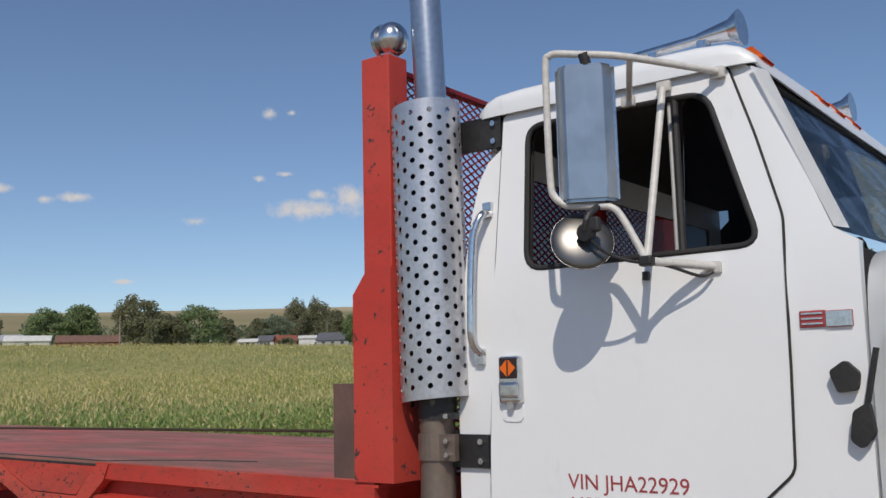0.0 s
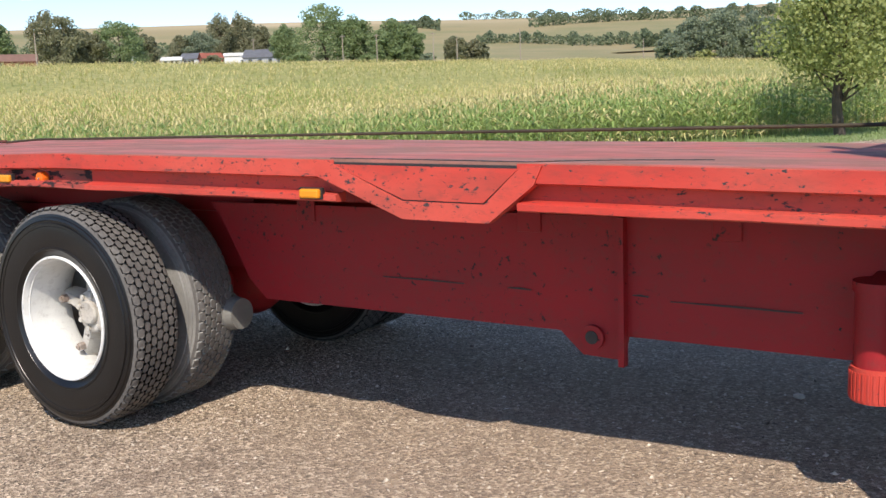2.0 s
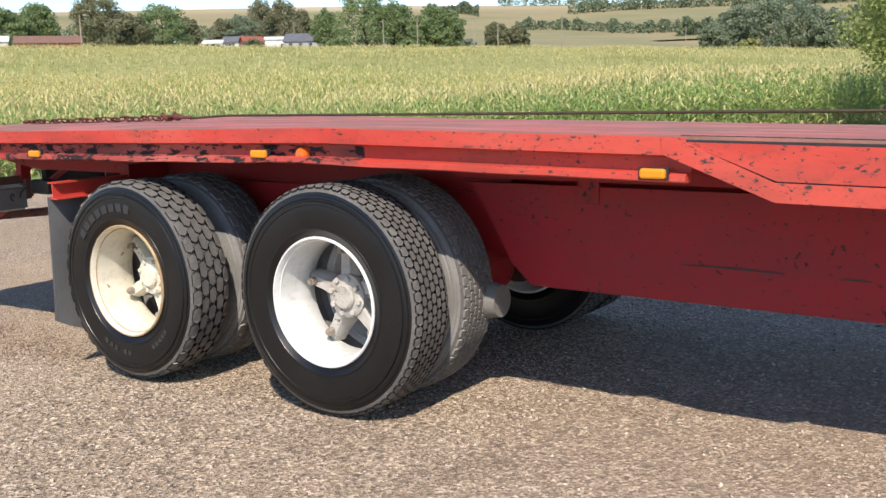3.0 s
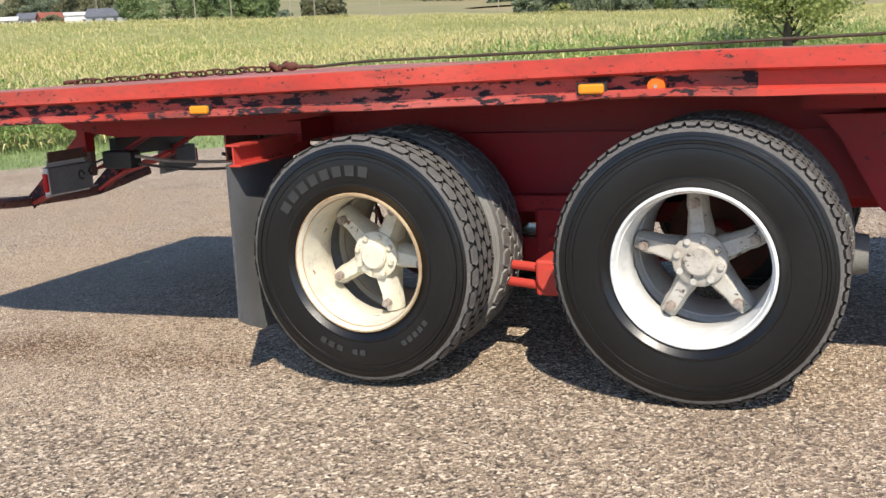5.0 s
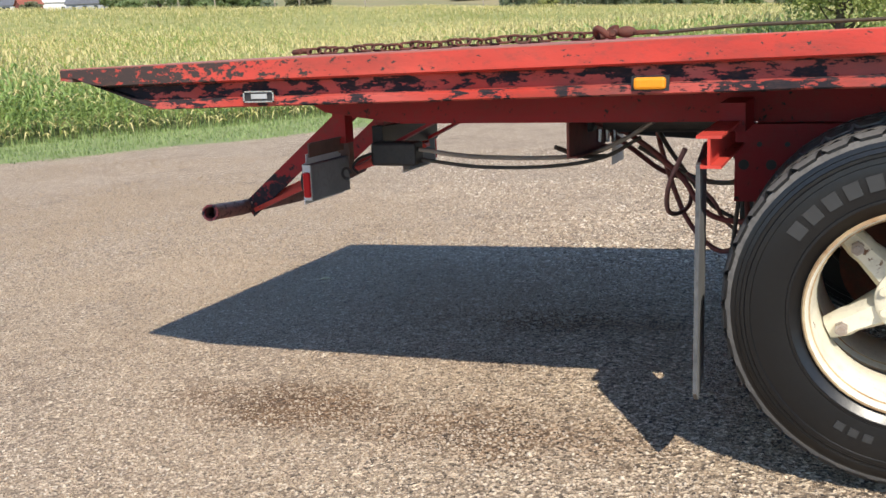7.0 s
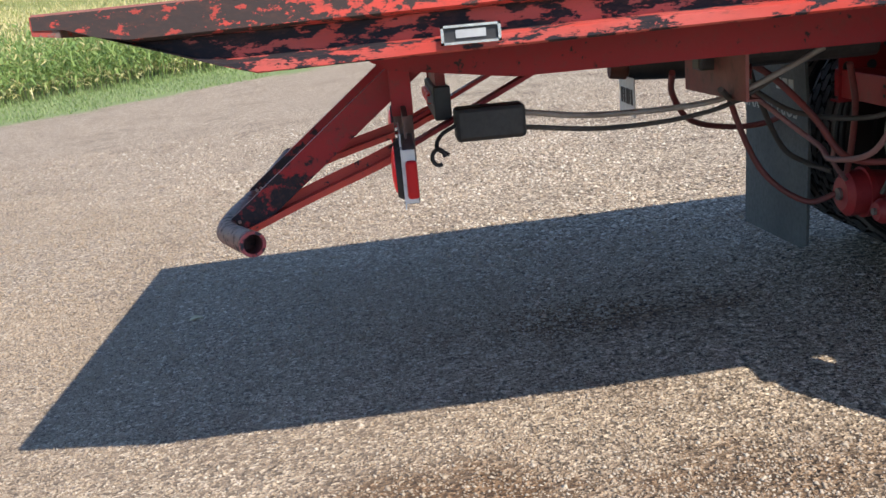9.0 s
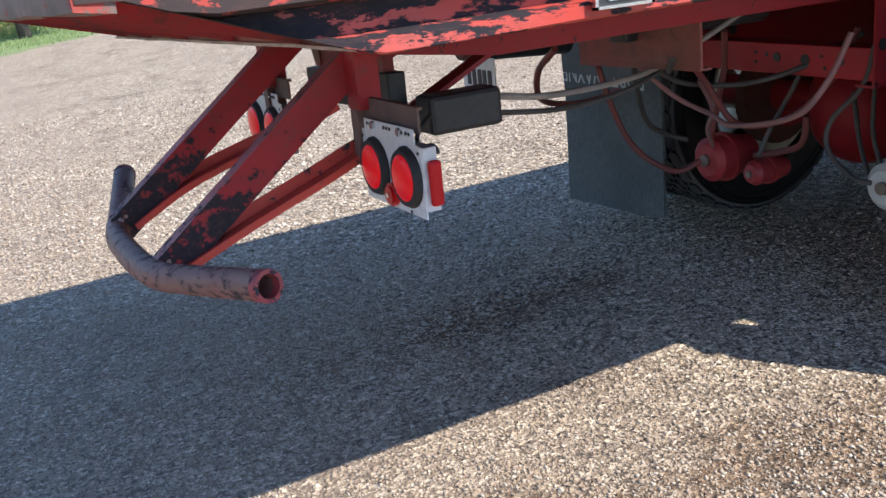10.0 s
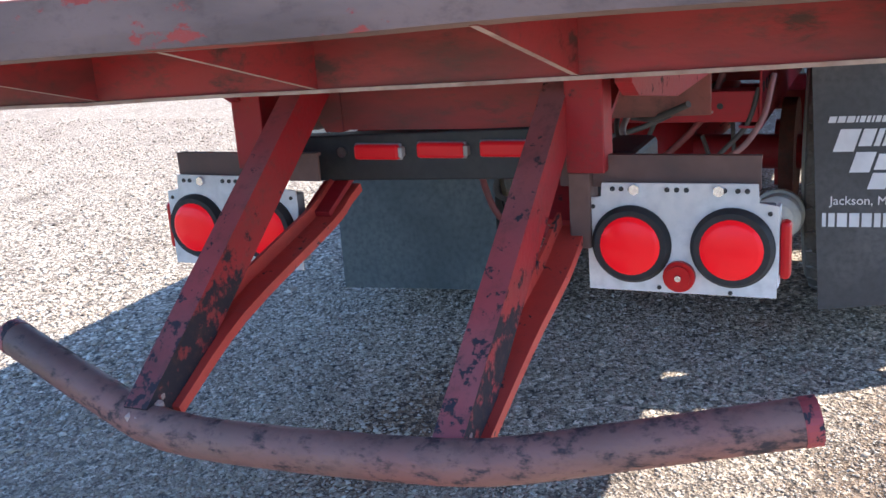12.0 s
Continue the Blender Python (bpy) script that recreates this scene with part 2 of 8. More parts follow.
rim_cream = worn_paint("rim_cream", (0.74, 0.70, 0.58), (0.66, 0.60, 0.46), (0.16, 0.08, 0.04), 0.655, 0.18, 0.5, 14.0)
rim_white = worn_paint("rim_white", (0.78, 0.79, 0.77), (0.70, 0.70, 0.67), (0.22, 0.16, 0.12), 0.69, 0.12, 0.42, 14.0)
rim_rust = surface("rim_rust", (0.50, 0.38, 0.22), (0.24, 0.12, 0.055), 7, 60, 0.8)
hub_paint = worn_paint("hub_paint", (0.58, 0.57, 0.53), (0.46, 0.42, 0.36), (0.07, 0.055, 0.05), 0.60, 0.35, 0.6, 30.0)
bolt_steel = surface("bolt_steel", (0.46, 0.40, 0.35), (0.28, 0.20, 0.16), 30, 90, 0.55, 0.5)
chamber_grey = surface("chamber_grey", (0.20, 0.195, 0.175), (0.13, 0.125, 0.115), 8, 60, 0.7)
white_metal = surface("white_metal", (0.74, 0.74, 0.73), (0.62, 0.60, 0.57), 5, 50, 0.4)
grey_metal = surface("grey_metal", (0.42, 0.43, 0.43), (0.35, 0.35, 0.35), 6, 60, 0.45)
chalk_white = surface("chalk_white", (0.60, 0.61, 0.57), (0.44, 0.45, 0.42), 8, 60, 0.6)
text_grey = plain("text_grey", (0.50, 0.49, 0.44), 0.8)
text_white = plain("text_white", (0.72, 0.72, 0.72), 0.6)
text_red = plain("text_red", (0.36, 0.055, 0.06), 0.5)
text_black = plain("text_black", (0.03, 0.015, 0.015), 0.6)
hose_pale = surface("hose_pale", (0.34, 0.30, 0.26), (0.20, 0.17, 0.15), 9, 70, 0.6)
hose_red = surface("hose_red", (0.22, 0.045, 0.04), (0.13, 0.05, 0.045), 9, 70, 0.6)
hose_grey = surface("hose_grey", (0.085, 0.075, 0.065), (0.05, 0.045, 0.04), 9, 70, 0.65)
seat_red = surface("seat_red", (0.075, 0.012, 0.014), (0.05, 0.011, 0.012), 9, 120, 0.8)
# near-black for parts below the cab: the shade is put into the colour
shade_black = surface("shade_black", (0.006, 0.006, 0.006), (0.009, 0.008, 0.008), 6, 80, 0.8)
shade_black.node_tree.nodes["Principled BSDF"].inputs["Specular IOR Level"].default_value = 0.15
cab_dark = surface("cab_dark", (0.035, 0.03, 0.03), (0.025, 0.022, 0.022), 6, 80, 0.8)


def lens(name, colour, glow=0.0):
    m, n, l, b = nodes_of(name)
    b.inputs["Base Color"].default_value = (*colour, 1)
    b.inputs["Roughness"].default_value = 0.3
    b.inputs["Specular IOR Level"].default_value = 0.3
    w = n.new("ShaderNodeTexWave")
    w.inputs["Scale"].default_value = 70
    l.new(coords(n, l), w.inputs[0])
    bumped(n, l, b, w.outputs["Fac"], 0.15, 0.002)
    if glow:
        b.inputs["Emission Color"].default_value, b.inputs["Emission Strength"].default_value = (*colour, 1), glow
    return m


lens_red = lens("lens_red", (0.50, 0.006, 0.010))
lens_lit = lens("lens_lit", (0.62, 0.004, 0.010), 0.20)
lens_dim = lens("lens_dim", (0.60, 0.010, 0.016), 0.05)
lens_amber = lens("lens_amber", (0.74, 0.27, 0.02))
lens_orange = lens("lens_orange", (0.80, 0.16, 0.02))


def glass(name, tint, rough=0.02):
    m, n, l, b = nodes_of(name)
    b.inputs["Base Color"].default_value = (*tint, 1)
    b.inputs["Roughness"].default_value, b.inputs["Transmission Weight"].default_value, b.inputs["IOR"].default_value = rough, 1.0, 1.1
    b.inputs["Specular IOR Level"].default_value = 0.6
    return m


cab_glass = glass("cab_glass", (0.30, 0.33, 0.36))
rear_glass = glass("rear_glass", (0.13, 0.12, 0.12))
mirror_glass = plain("mirror_glass", (0.8, 0.8, 0.82), 0.04, 1.0)
dark_chrome = plain("dark_chrome", (0.15, 0.147, 0.142), 0.34, 0.85)
mirror_back = plain("mirror_back", (0.40, 0.44, 0.48), 0.25, 0.8)
chamber_red = surface("chamber_red", (0.36, 0.028, 0.032), (0.28, 0.03, 0.035), 9, 60, 0.5)
hose_pink = surface("hose_pink", (0.30, 0.14, 0.13), (0.20, 0.12, 0.115), 9, 70, 0.6)


def island_stuff(name, colours, rough=0.8, spread=0.25, translucent=0.0):
    """Joined small pieces, each with its own tone."""
    m, n, l, b = nodes_of(name)
    geo, ramp = n.new("ShaderNodeNewGeometry"), n.new("ShaderNodeValToRGB")
    l.new(geo.outputs["Random Per Island"], ramp.inputs[0])
    ramp.color_ramp.elements.remove(ramp.color_ramp.elements[1])
    for i, c in enumerate(colours):
        e = ramp.color_ramp.elements[0] if i == 0 else ramp.color_ramp.elements.new(i / (len(colours) - 1))
        e.color = (*c, 1)
    at = coords(n, l)
    c = mixed(n, l, ramped(n, l, noisy(n, l, at, 0.09, 3), 0.35, 0.65), ramp.outputs[0], tuple(v * (1 - spread) for v in colours[0]))
    l.new(c, b.inputs["Base Color"])
    b.inputs["Roughness"].default_value = rough
    if translucent:
        t, a = n.new("ShaderNodeBsdfTranslucent"), n.new("ShaderNodeMixShader")
        l.new(c, t.inputs[0])
        a.inputs[0].default_value = translucent
        l.new(b.outputs[0], a.inputs[1])
        l.new(t.outputs[0], a.inputs[2])
        l.new(a.outputs[0], n["Material Output"].inputs[0])
    return m


corn_leaf = island_stuff("corn_leaf", [(0.36, 0.47, 0.12), (0.50, 0.56, 0.16), (0.20, 0.31, 0.075), (0.62, 0.58, 0.22), (0.42, 0.50, 0.13)], 0.5, 0.1, 0.4)
corn_dry = island_stuff("corn_dry", [(0.70, 0.60, 0.29), (0.60, 0.54, 0.22), (0.78, 0.68, 0.37), (0.54, 0.52, 0.20)], 0.8, 0.08, 0.3)
pebbles_mat = island_stuff("pebbles", [(0.42, 0.32, 0.225), (0.60, 0.48, 0.355), (0.11, 0.080, 0.060), (0.46, 0.345, 0.26), (0.90, 0.80, 0.66), (0.26, 0.195, 0.138)], 0.85, 0.2)
grass_mat = island_stuff("grass_blades", [(0.22, 0.31, 0.10), (0.30, 0.38, 0.14), (0.19, 0.27, 0.09), (0.40, 0.42, 0.20)], 0.6, 0.15, 0.3)
leaf_green = island_stuff("leaf_green", [(0.25, 0.33, 0.15), (0.31, 0.39, 0.18), (0.21, 0.28, 0.13), (0.35, 0.41, 0.20)], 0.7, 0.12, 0.5)
leaf_olive = island_stuff("leaf_olive", [(0.27, 0.28, 0.16), (0.33, 0.32, 0.19), (0.22, 0.24, 0.14), (0.36, 0.32, 0.20)], 0.7, 0.12, 0.5)
leaf_grey = island_stuff("leaf_grey", [(0.27, 0.32, 0.21), (0.32, 0.37, 0.25), (0.22, 0.27, 0.18)], 0.7, 0.12, 0.5)
leaf_bright = island_stuff("leaf_bright", [(0.34, 0.37, 0.13), (0.46, 0.47, 0.18), (0.15, 0.20, 0.065), (0.56, 0.53, 0.25), (0.25, 0.30, 0.10)], 0.6, 0.1, 0.45)
leaf_verge = island_stuff("leaf_verge", [(0.36, 0.41, 0.14), (0.48, 0.50, 0.19), (0.20, 0.26, 0.085), (0.42, 0.46, 0.16), (0.28, 0.34, 0.11)], 0.6, 0.1, 0.5)
leaf_hedge = island_stuff("leaf_hedge", [(0.17, 0.215, 0.12), (0.21, 0.25, 0.14), (0.13, 0.17, 0.095)], 0.7, 0.12, 0.5)
corn_green = island_stuff("corn_green", [(0.31, 0.44, 0.135), (0.44, 0.54, 0.18), (0.19, 0.30, 0.085), (0.54, 0.57, 0.24), (0.37, 0.49, 0.15)], 0.5, 0.1, 0.4)
corn_far = island_stuff("corn_far", [(0.37, 0.40, 0.125), (0.47, 0.45, 0.165), (0.25, 0.29, 0.085), (0.54, 0.48, 0.20)], 0.6, 0.1, 0.4)
bark = surface("bark", (0.10, 0.075, 0.055), (0.065, 0.05, 0.04), 8, 60, 0.9, 0, 0.6)
pole_wood = surface("pole_wood", (0.36, 0.31, 0.25), (0.27, 0.22, 0.18), 3, 40, 0.9)
wall_white = surface("wall_white", (0.72, 0.72, 0.70), (0.62, 0.62, 0.60), 1, 8, 0.7)
wall_red = surface("wall_red", (0.30, 0.09, 0.06), (0.24, 0.08, 0.05), 1, 8, 0.8)
wall_grey = surface("wall_grey", (0.40, 0.42, 0.46), (0.34, 0.36, 0.40), 1, 8, 0.8)
roof_dark = surface("roof_dark", (0.13, 0.14, 0.16), (0.10, 0.10, 0.11), 1, 8, 0.8)
roof_brown = surface("roof_brown", (0.22, 0.12, 0.09), (0.17, 0.10, 0.075), 1, 8, 0.85)
window_dark = plain("window_dark", (0.03, 0.035, 0.045), 0.1)

# ---- helpers for building ----


def part(name, bm, material, parent=None, label="", smooth=False):
    """Links a bmesh as one mesh object, under a thing or a part."""
    me = bpy.data.meshes.new(name)
    bmesh.ops.recalc_face_normals(bm, faces=bm.faces)
    bm.to_mesh(me)
    bm.free()
    for m in material if isinstance(material, (list, tuple)) else [material]:
        me.materials.append(m)
    ob = new(name, me)
    if smooth:
        me.shade_smooth()
        me.set_sharp_from_angle(angle=radians(38))
    if parent:
        ob.parent = parent
    if label:
        ob["label"] = label
    return ob


def mesh_from(name, verts, faces, material, indices=None, smooth=False):
    """A mesh object from numpy arrays; faces all have the same number of corners."""
    me = bpy.data.meshes.new(name)
    k = faces.shape[1]
    me.vertices.add(len(verts))
    me.vertices.foreach_set("co", np.ascontiguousarray(verts, dtype=np.float32).ravel())
    me.loops.add(faces.size)
    me.loops.foreach_set("vertex_index", np.ascontiguousarray(faces, dtype=np.int32).ravel())
    me.polygons.add(len(faces))
    me.polygons.foreach_set("loop_start", np.arange(0, faces.size, k, dtype=np.int32))
    me.polygons.foreach_set("loop_total", np.full(len(faces), k, dtype=np.int32))
    for m in material if isinstance(material, (list, tuple)) else [material]:
        me.materials.append(m)
    if indices is not None:
        me.polygons.foreach_set("material_index", np.ascontiguousarray(indices, dtype=np.int32))
    me.update(calc_edges=True)
    if smooth:
        me.shade_smooth()
    return new(name, me)


def box(bm, x0, x1, y0, y1, z0, z1, bevel=0.0):
    m = Matrix.Translation(((x0 + x1) / 2, (y0 + y1) / 2, (z0 + z1) / 2)) @ Matrix.Diagonal((x1 - x0, y1 - y0, z1 - z0, 1))
    made = bmesh.ops.create_cube(bm, size=1, matrix=m)
    if bevel:
        edges = list({e for v in made["verts"] for e in v.link_edges})
        bmesh.ops.bevel(bm, geom=edges, offset=bevel, segments=2, affect="EDGES", profile=0.5)


def prism(bm, outline, axis, lo, hi):
    """A plate with the given outline, from lo to hi along the axis. For y the outline is (x, z), for x (y, z), for z (x, y)."""
    put = {"y": lambda a, b, h: (a, h, b), "x": lambda a, b, h: (h, a, b), "z": lambda a, b, h: (a, b, h)}[axis]
    one = [bm.verts.new(put(a, b, lo)) for a, b in outline]
    two = [bm.verts.new(put(a, b, hi)) for a, b in outline]
    bm.faces.new(one)
    bm.faces.new(two[::-1])
    for i in range(len(one)):
        j = (i + 1) % len(one)
        bm.faces.new((one[i], one[j], two[j], two[i]))


def rod(bm, a, b, r, seg=12, r2=None):
    a, b = Vector(a), Vector(b)
    m = Matrix.Translation((a + b) / 2) @ (b - a).to_track_quat("Z", "Y").to_matrix().to_4x4()
    bmesh.ops.create_cone(bm, cap_ends=True, segments=seg, radius1=r, radius2=r if r2 is None else r2, depth=(b - a).length, matrix=m)


def beam(bm, a, b, w, h, up=(0, 0, 1)):
    """A square bar from a to b, w wide across and h high."""
    a, b = Vector(a), Vector(b)
    along = (b - a).normalized()
    side = along.cross(Vector(up)).normalized()
    top = side.cross(along)
    m = Matrix((side, top, along)).transposed().to_4x4()
    bmesh.ops.create_cube(bm, size=1, matrix=Matrix.Translation((a + b) / 2) @ m @ Matrix.Diagonal((w, h, (b - a).length, 1)))


def smooth_path(points, steps=6):
    """Catmull-Rom through the points."""
    p = [Vector(q) for q in points]
    p = [p[0] * 2 - p[1]] + p + [p[-1] * 2 - p[-2]]
    out = []
    for i in range(1, len(p) - 2):
        for s in range(steps):
            t = s / steps
            a, b, c, d = p[i - 1 : i + 3]
            out.append(0.5 * (2 * b + (c - a) * t + (2 * a - 5 * b + 4 * c - d) * t * t + (3 * b - a - 3 * c + d) * t ** 3))
    return out + [p[-2]]


def tube(bm, points, r, seg=10, hollow=0.0):
    """A round tube along the points; hollow: the wall's thickness at open ends."""
    pts = [Vector(p) for p in points]
    rings, prev = [], None
    for i, p in enumerate(pts):
        d = (pts[min(i + 1, len(pts) - 1)] - pts[max(i - 1, 0)]).normalized()
        if prev is None:
            prev = d.orthogonal().normalized()
        prev = (prev - d * prev.dot(d)).normalized()
        side = d.cross(prev)
        rings.append([bm.verts.new(p + (prev * math.cos(a) + side * math.sin(a)) * r) for a in (2 * math.pi * k / seg for k in range(seg))])
    for one, two in zip(rings, rings[1:]):
        for k in range(seg):
            bm.faces.new((one[k], one[(k + 1) % seg], two[(k + 1) % seg], two[k]))
    for end, ring, inner in ((pts[0], rings[0], pts[1]), (pts[-1], rings[-1], pts[-2])):
        if hollow:
            deep = (inner - end).normalized() * min(0.12, (inner - end).length * 0.9)
            lip = [bm.verts.new(end + (v.co - end) * (1 - hollow / r)) for v in ring]
            low = [bm.verts.new(v.co + deep) for v in lip]
            for k in range(seg):
                j = (k + 1) % seg
                bm.faces.new((ring[k], ring[j], lip[j], lip[k]))
                bm.faces.new((lip[k], lip[j], low[j], low[k]))
            bm.faces.new(low)
        else:
            bm.faces.new(ring)


def lathe(bm, profile, centre, seg=48, mat=0):
    """Turns (radius, y) points round the y axis through the centre."""
    rings = []
    for r, y in profile:
        rings.append([bm.verts.new((centre[0] + r * math.cos(a), centre[1] + y, centre[2] + r * math.sin(a))) for a in (2 * math.pi * k / seg for k in range(seg))])
    for one, two in zip(rings, rings[1:]):
        for k in range(seg):
            f = bm.faces.new((one[k], one[(k + 1) % seg], two[(k + 1) % seg], two[k]))
            f.material_index = mat


def swept(bm, points, outline, side=(0, 1, 0)):
    """A closed outline (across, up) carried along the points."""
    pts, side = [Vector(p) for p in points], Vector(side)
    rows = []
    for i, p in enumerate(pts):
        d = (pts[min(i + 1, len(pts) - 1)] - pts[max(i - 1, 0)]).normalized()
        up = d.cross(side).normalized()
        if up.z < 0:
            up = -up
        rows.append([bm.verts.new(p + side * a + up * b) for a, b in outline])
    n = len(outline)
    for one, two in zip(rows, rows[1:]):
        for k in range(n):
            bm.faces.new((one[k], one[(k + 1) % n], two[(k + 1) % n], two[k]))
    bm.faces.new(rows[0])
    bm.faces.new(rows[-1][::-1])


def ring(bm, c, out, r, thick, length, seg=24):
    """A short open pipe: outer and inner wall and both rims."""
    c, out = Vector(c), Vector(out).normalized()
    a = out.orthogonal().normalized()
    b = out.cross(a)
    loops = []
    for rr, d in ((r, 0), (r, -length), (r - thick, -length), (r - thick, 0)):
        loops.append([bm.verts.new(c + out * d + (a * math.cos(q) + b * math.sin(q)) * rr) for q in (2 * math.pi * k / seg for k in range(seg))])
    for i in range(4):
        one, two = loops[i], loops[(i + 1) % 4]
        for k in range(seg):
            bm.faces.new((one[k], one[(k + 1) % seg], two[(k + 1) % seg], two[k]))


def letters(name, words, size, m, material, parent, extrude=0.0008):
    """Words in the built-in font as a mesh; m: a pose in which the words lie in the xy plane."""
    cu = bpy.data.curves.new(name, "FONT")
    cu.body, cu.size, cu.extrude = words, size, extrude
    tmp = new(name, cu)
    me = bpy.data.meshes.new_from_object(tmp.evaluated_get(bpy.context.evaluated_depsgraph_get()))
    bpy.data.objects.remove(tmp)
    bpy.data.curves.remove(cu)
    me.name = name
    me.materials.clear()
    me.materials.append(material)
    ob = new(name, me)
    ob.matrix_world = m
    ob.parent = parent
    return ob


# ---- ground ----
SQ = math.sqrt(0.5)


def ease(a, b, v):
    t = np.clip((np.asarray(v, float) - a) / (b - a), 0, 1)
    return t * t * (3 - 2 * t)


def ground_z(x, y):
    """The yard falls gently to the truck's tail; the field behind the grass strip climbs to the houses, then the hills."""
    x, y = np.asarray(x, float), np.asarray(y, float)
    u, v, r = (y - x) * SQ - 22.0, (x + y) * SQ, np.hypot(x, y)
    yard = 0.034 * np.clip(x, -24, 24)
    field = -0.6 + 0.0475 * np.clip(u, 0, 400) - 0.019 * np.clip(v, -140, 220)
    z = yard + (field - yard) * ease(2, 60, u)
    hills = ease(330, 1100, r) * (60 + 9 * ease(2.62, 1.75, np.arctan2(y, x)) + 3 * np.sin(np.arctan2(y, x) * 9.0)) * ease(0, 250, u)
    ripple = 0.02 * np.sin(x * 0.9 + 1.3 * np.sin(y * 0.5)) * np.sin(y * 0.8) * ease(5, 9, np.hypot(x, y - 1))
    worn = 0.02 * np.exp(-((x + 0.65) / 1.3) ** 4 - ((y - 1.1) / 1.7) ** 4)
    return z + hills + ripple + worn


def build_ground():
    radii = np.concatenate([np.arange(0, 12, 0.5), np.arange(12, 60, 2), np.geomspace(60, 3500, 60)])
    seg = 160
    ang = np.linspace(0, 2 * math.pi, seg, endpoint=False)
    xs, ys = np.outer(radii, np.cos(ang)), np.outer(radii, np.sin(ang))
    verts = np.stack([xs, ys, ground_z(xs, ys)], -1).reshape(-1, 3)
    i, k = np.meshgrid(np.arange(len(radii) - 1), np.arange(seg), indexing="ij")
    j = (k + 1) % seg
    faces = np.stack([i * seg + k, (i + 1) * seg + k, (i + 1) * seg + j, i * seg + j], -1).reshape(-1, 4)
    m, n, l, b = nodes_of("ground")
    at = coords(n, l)
    sep = n.new("ShaderNodeSeparateXYZ")
    l.new(at, sep.inputs[0])
    # distance towards the field
    s = n.new("ShaderNodeVectorMath")
    s.operation = "DOT_PRODUCT"
    s.inputs[1].default_value = (-SQ, SQ, 0)
    l.new(at, s.inputs[0])
    edge = n.new("ShaderNodeMath")
    edge.operation = "MULTIPLY_ADD"
    edge.inputs[1].default_value = 2.2
    l.new(noisy(n, l, at, 0.7, 5), edge.inputs[0])
    l.new(s.outputs["Value"], edge.inputs[2])
    # crushed stone: two sizes of grain, jumbled by a noise so that no cell stays round
    jumble, shift = n.new("ShaderNodeTexNoise"), n.new("ShaderNodeVectorMath")
    jumble.inputs["Scale"].default_value = 95
    l.new(at, jumble.inputs["Vector"])
    shift.operation = "MULTIPLY_ADD"
    shift.inputs[1].default_value = (0.016, 0.016, 0.016)
    l.new(jumble.outputs["Color"], shift.inputs[0])
    l.new(at, shift.inputs[2])

    def grains(scale, lo, mid, hi):
        v, sp, ramp = n.new("ShaderNodeTexVoronoi"), n.new("ShaderNodeSeparateColor"), n.new("ShaderNodeValToRGB")
        v.inputs["Scale"].default_value = scale
        l.new(shift.outputs[0], v.inputs["Vector"])
        l.new(v.outputs["Color"], sp.inputs[0])
        l.new(sp.outputs[0], ramp.inputs[0])
        els = ramp.color_ramp.elements
        els[0].color, els[1].color = (*lo, 1), (*hi, 1)
        e = els.new(0.6)
        e.color = (*mid, 1)
        return v, ramp.outputs[0]
    stone, coarse = grains(80, (0.035, 0.026, 0.020), (0.37, 0.276, 0.188), (0.94, 0.775, 0.58))
    grit, small = grains(230, (0.10, 0.072, 0.050), (0.385, 0.284, 0.187), (0.74, 0.585, 0.415))
    gravel = mixed(n, l, ramped(n, l, noisy(n, l, at, 24, 4, 0.7), 0.49, 0.64), coarse, small)
    thin = n.new("ShaderNodeMath")
    thin.operation = "MULTIPLY"
    thin.inputs[1].default_value = 0.22
    l.new(ramped(n, l, noisy(n, l, at, 0.8, 6, 0.62), 0.40, 0.70), thin.inputs[0])
    gravel = mixed(n, l, thin.outputs[0], gravel, (1.25, 1.25, 1.25), "MULTIPLY")
    damp = n.new("ShaderNodeMath")
    damp.operation = "MULTIPLY"
    damp.inputs[1].default_value = 0.7
    l.new(ramped(n, l, noisy(n, l, at, 1.7, 7, 0.68), 0.50, 0.68), damp.inputs[0])
    gravel = mixed(n, l, damp.outputs[0], gravel, (0.50, 0.46, 0.44), "MULTIPLY")
    # broad mottling of wheel tracks and washed-out fines
    wash = n.new("ShaderNodeMath")
    wash.operation = "MULTIPLY"
    wash.inputs[1].default_value = 0.55
    l.new(ramped(n, l, noisy(n, l, coords(n, l, (1, 1.6, 1)), 7.5, 9, 0.8), 0.47, 0.66), wash.inputs[0])
    gravel = mixed(n, l, wash.outputs[0], gravel, (0.50, 0.47, 0.46), "MULTIPLY")
    pale = n.new("ShaderNodeMath")
    pale.operation = "MULTIPLY"
    pale.inputs[1].default_value = 0.5
    l.new(ramped(n, l, noisy(n, l, coords(n, l, (1.4, 1, 1)), 16, 8, 0.8), 0.56, 0.70), pale.inputs[0])
    gravel = mixed(n, l, pale.outputs[0], gravel, (1.5, 1.5, 1.5), "MULTIPLY")
    # the yard is packed harder towards the cab
    hard = n.new("ShaderNodeMath")
    hard.operation = "MULTIPLY"
    l.new(ramped(n, l, sep.outputs[0], -1.2, 2.2), hard.inputs[0])
    hard.inputs[1].default_value = 0.52
    packed = mixed(n, l, noisy(n, l, at, 60, 5, 0.7), (0.43, 0.325, 0.24), (0.31, 0.23, 0.165))
    gravel = mixed(n, l, hard.outputs[0], gravel, packed)
    # and covered with fine grit where cars turn behind the tail
    fines = n.new("ShaderNodeMath")
    fines.operation = "MULTIPLY"
    l.new(ramped(n, l, sep.outputs[0], -3.7, -2.3), fines.inputs[0])
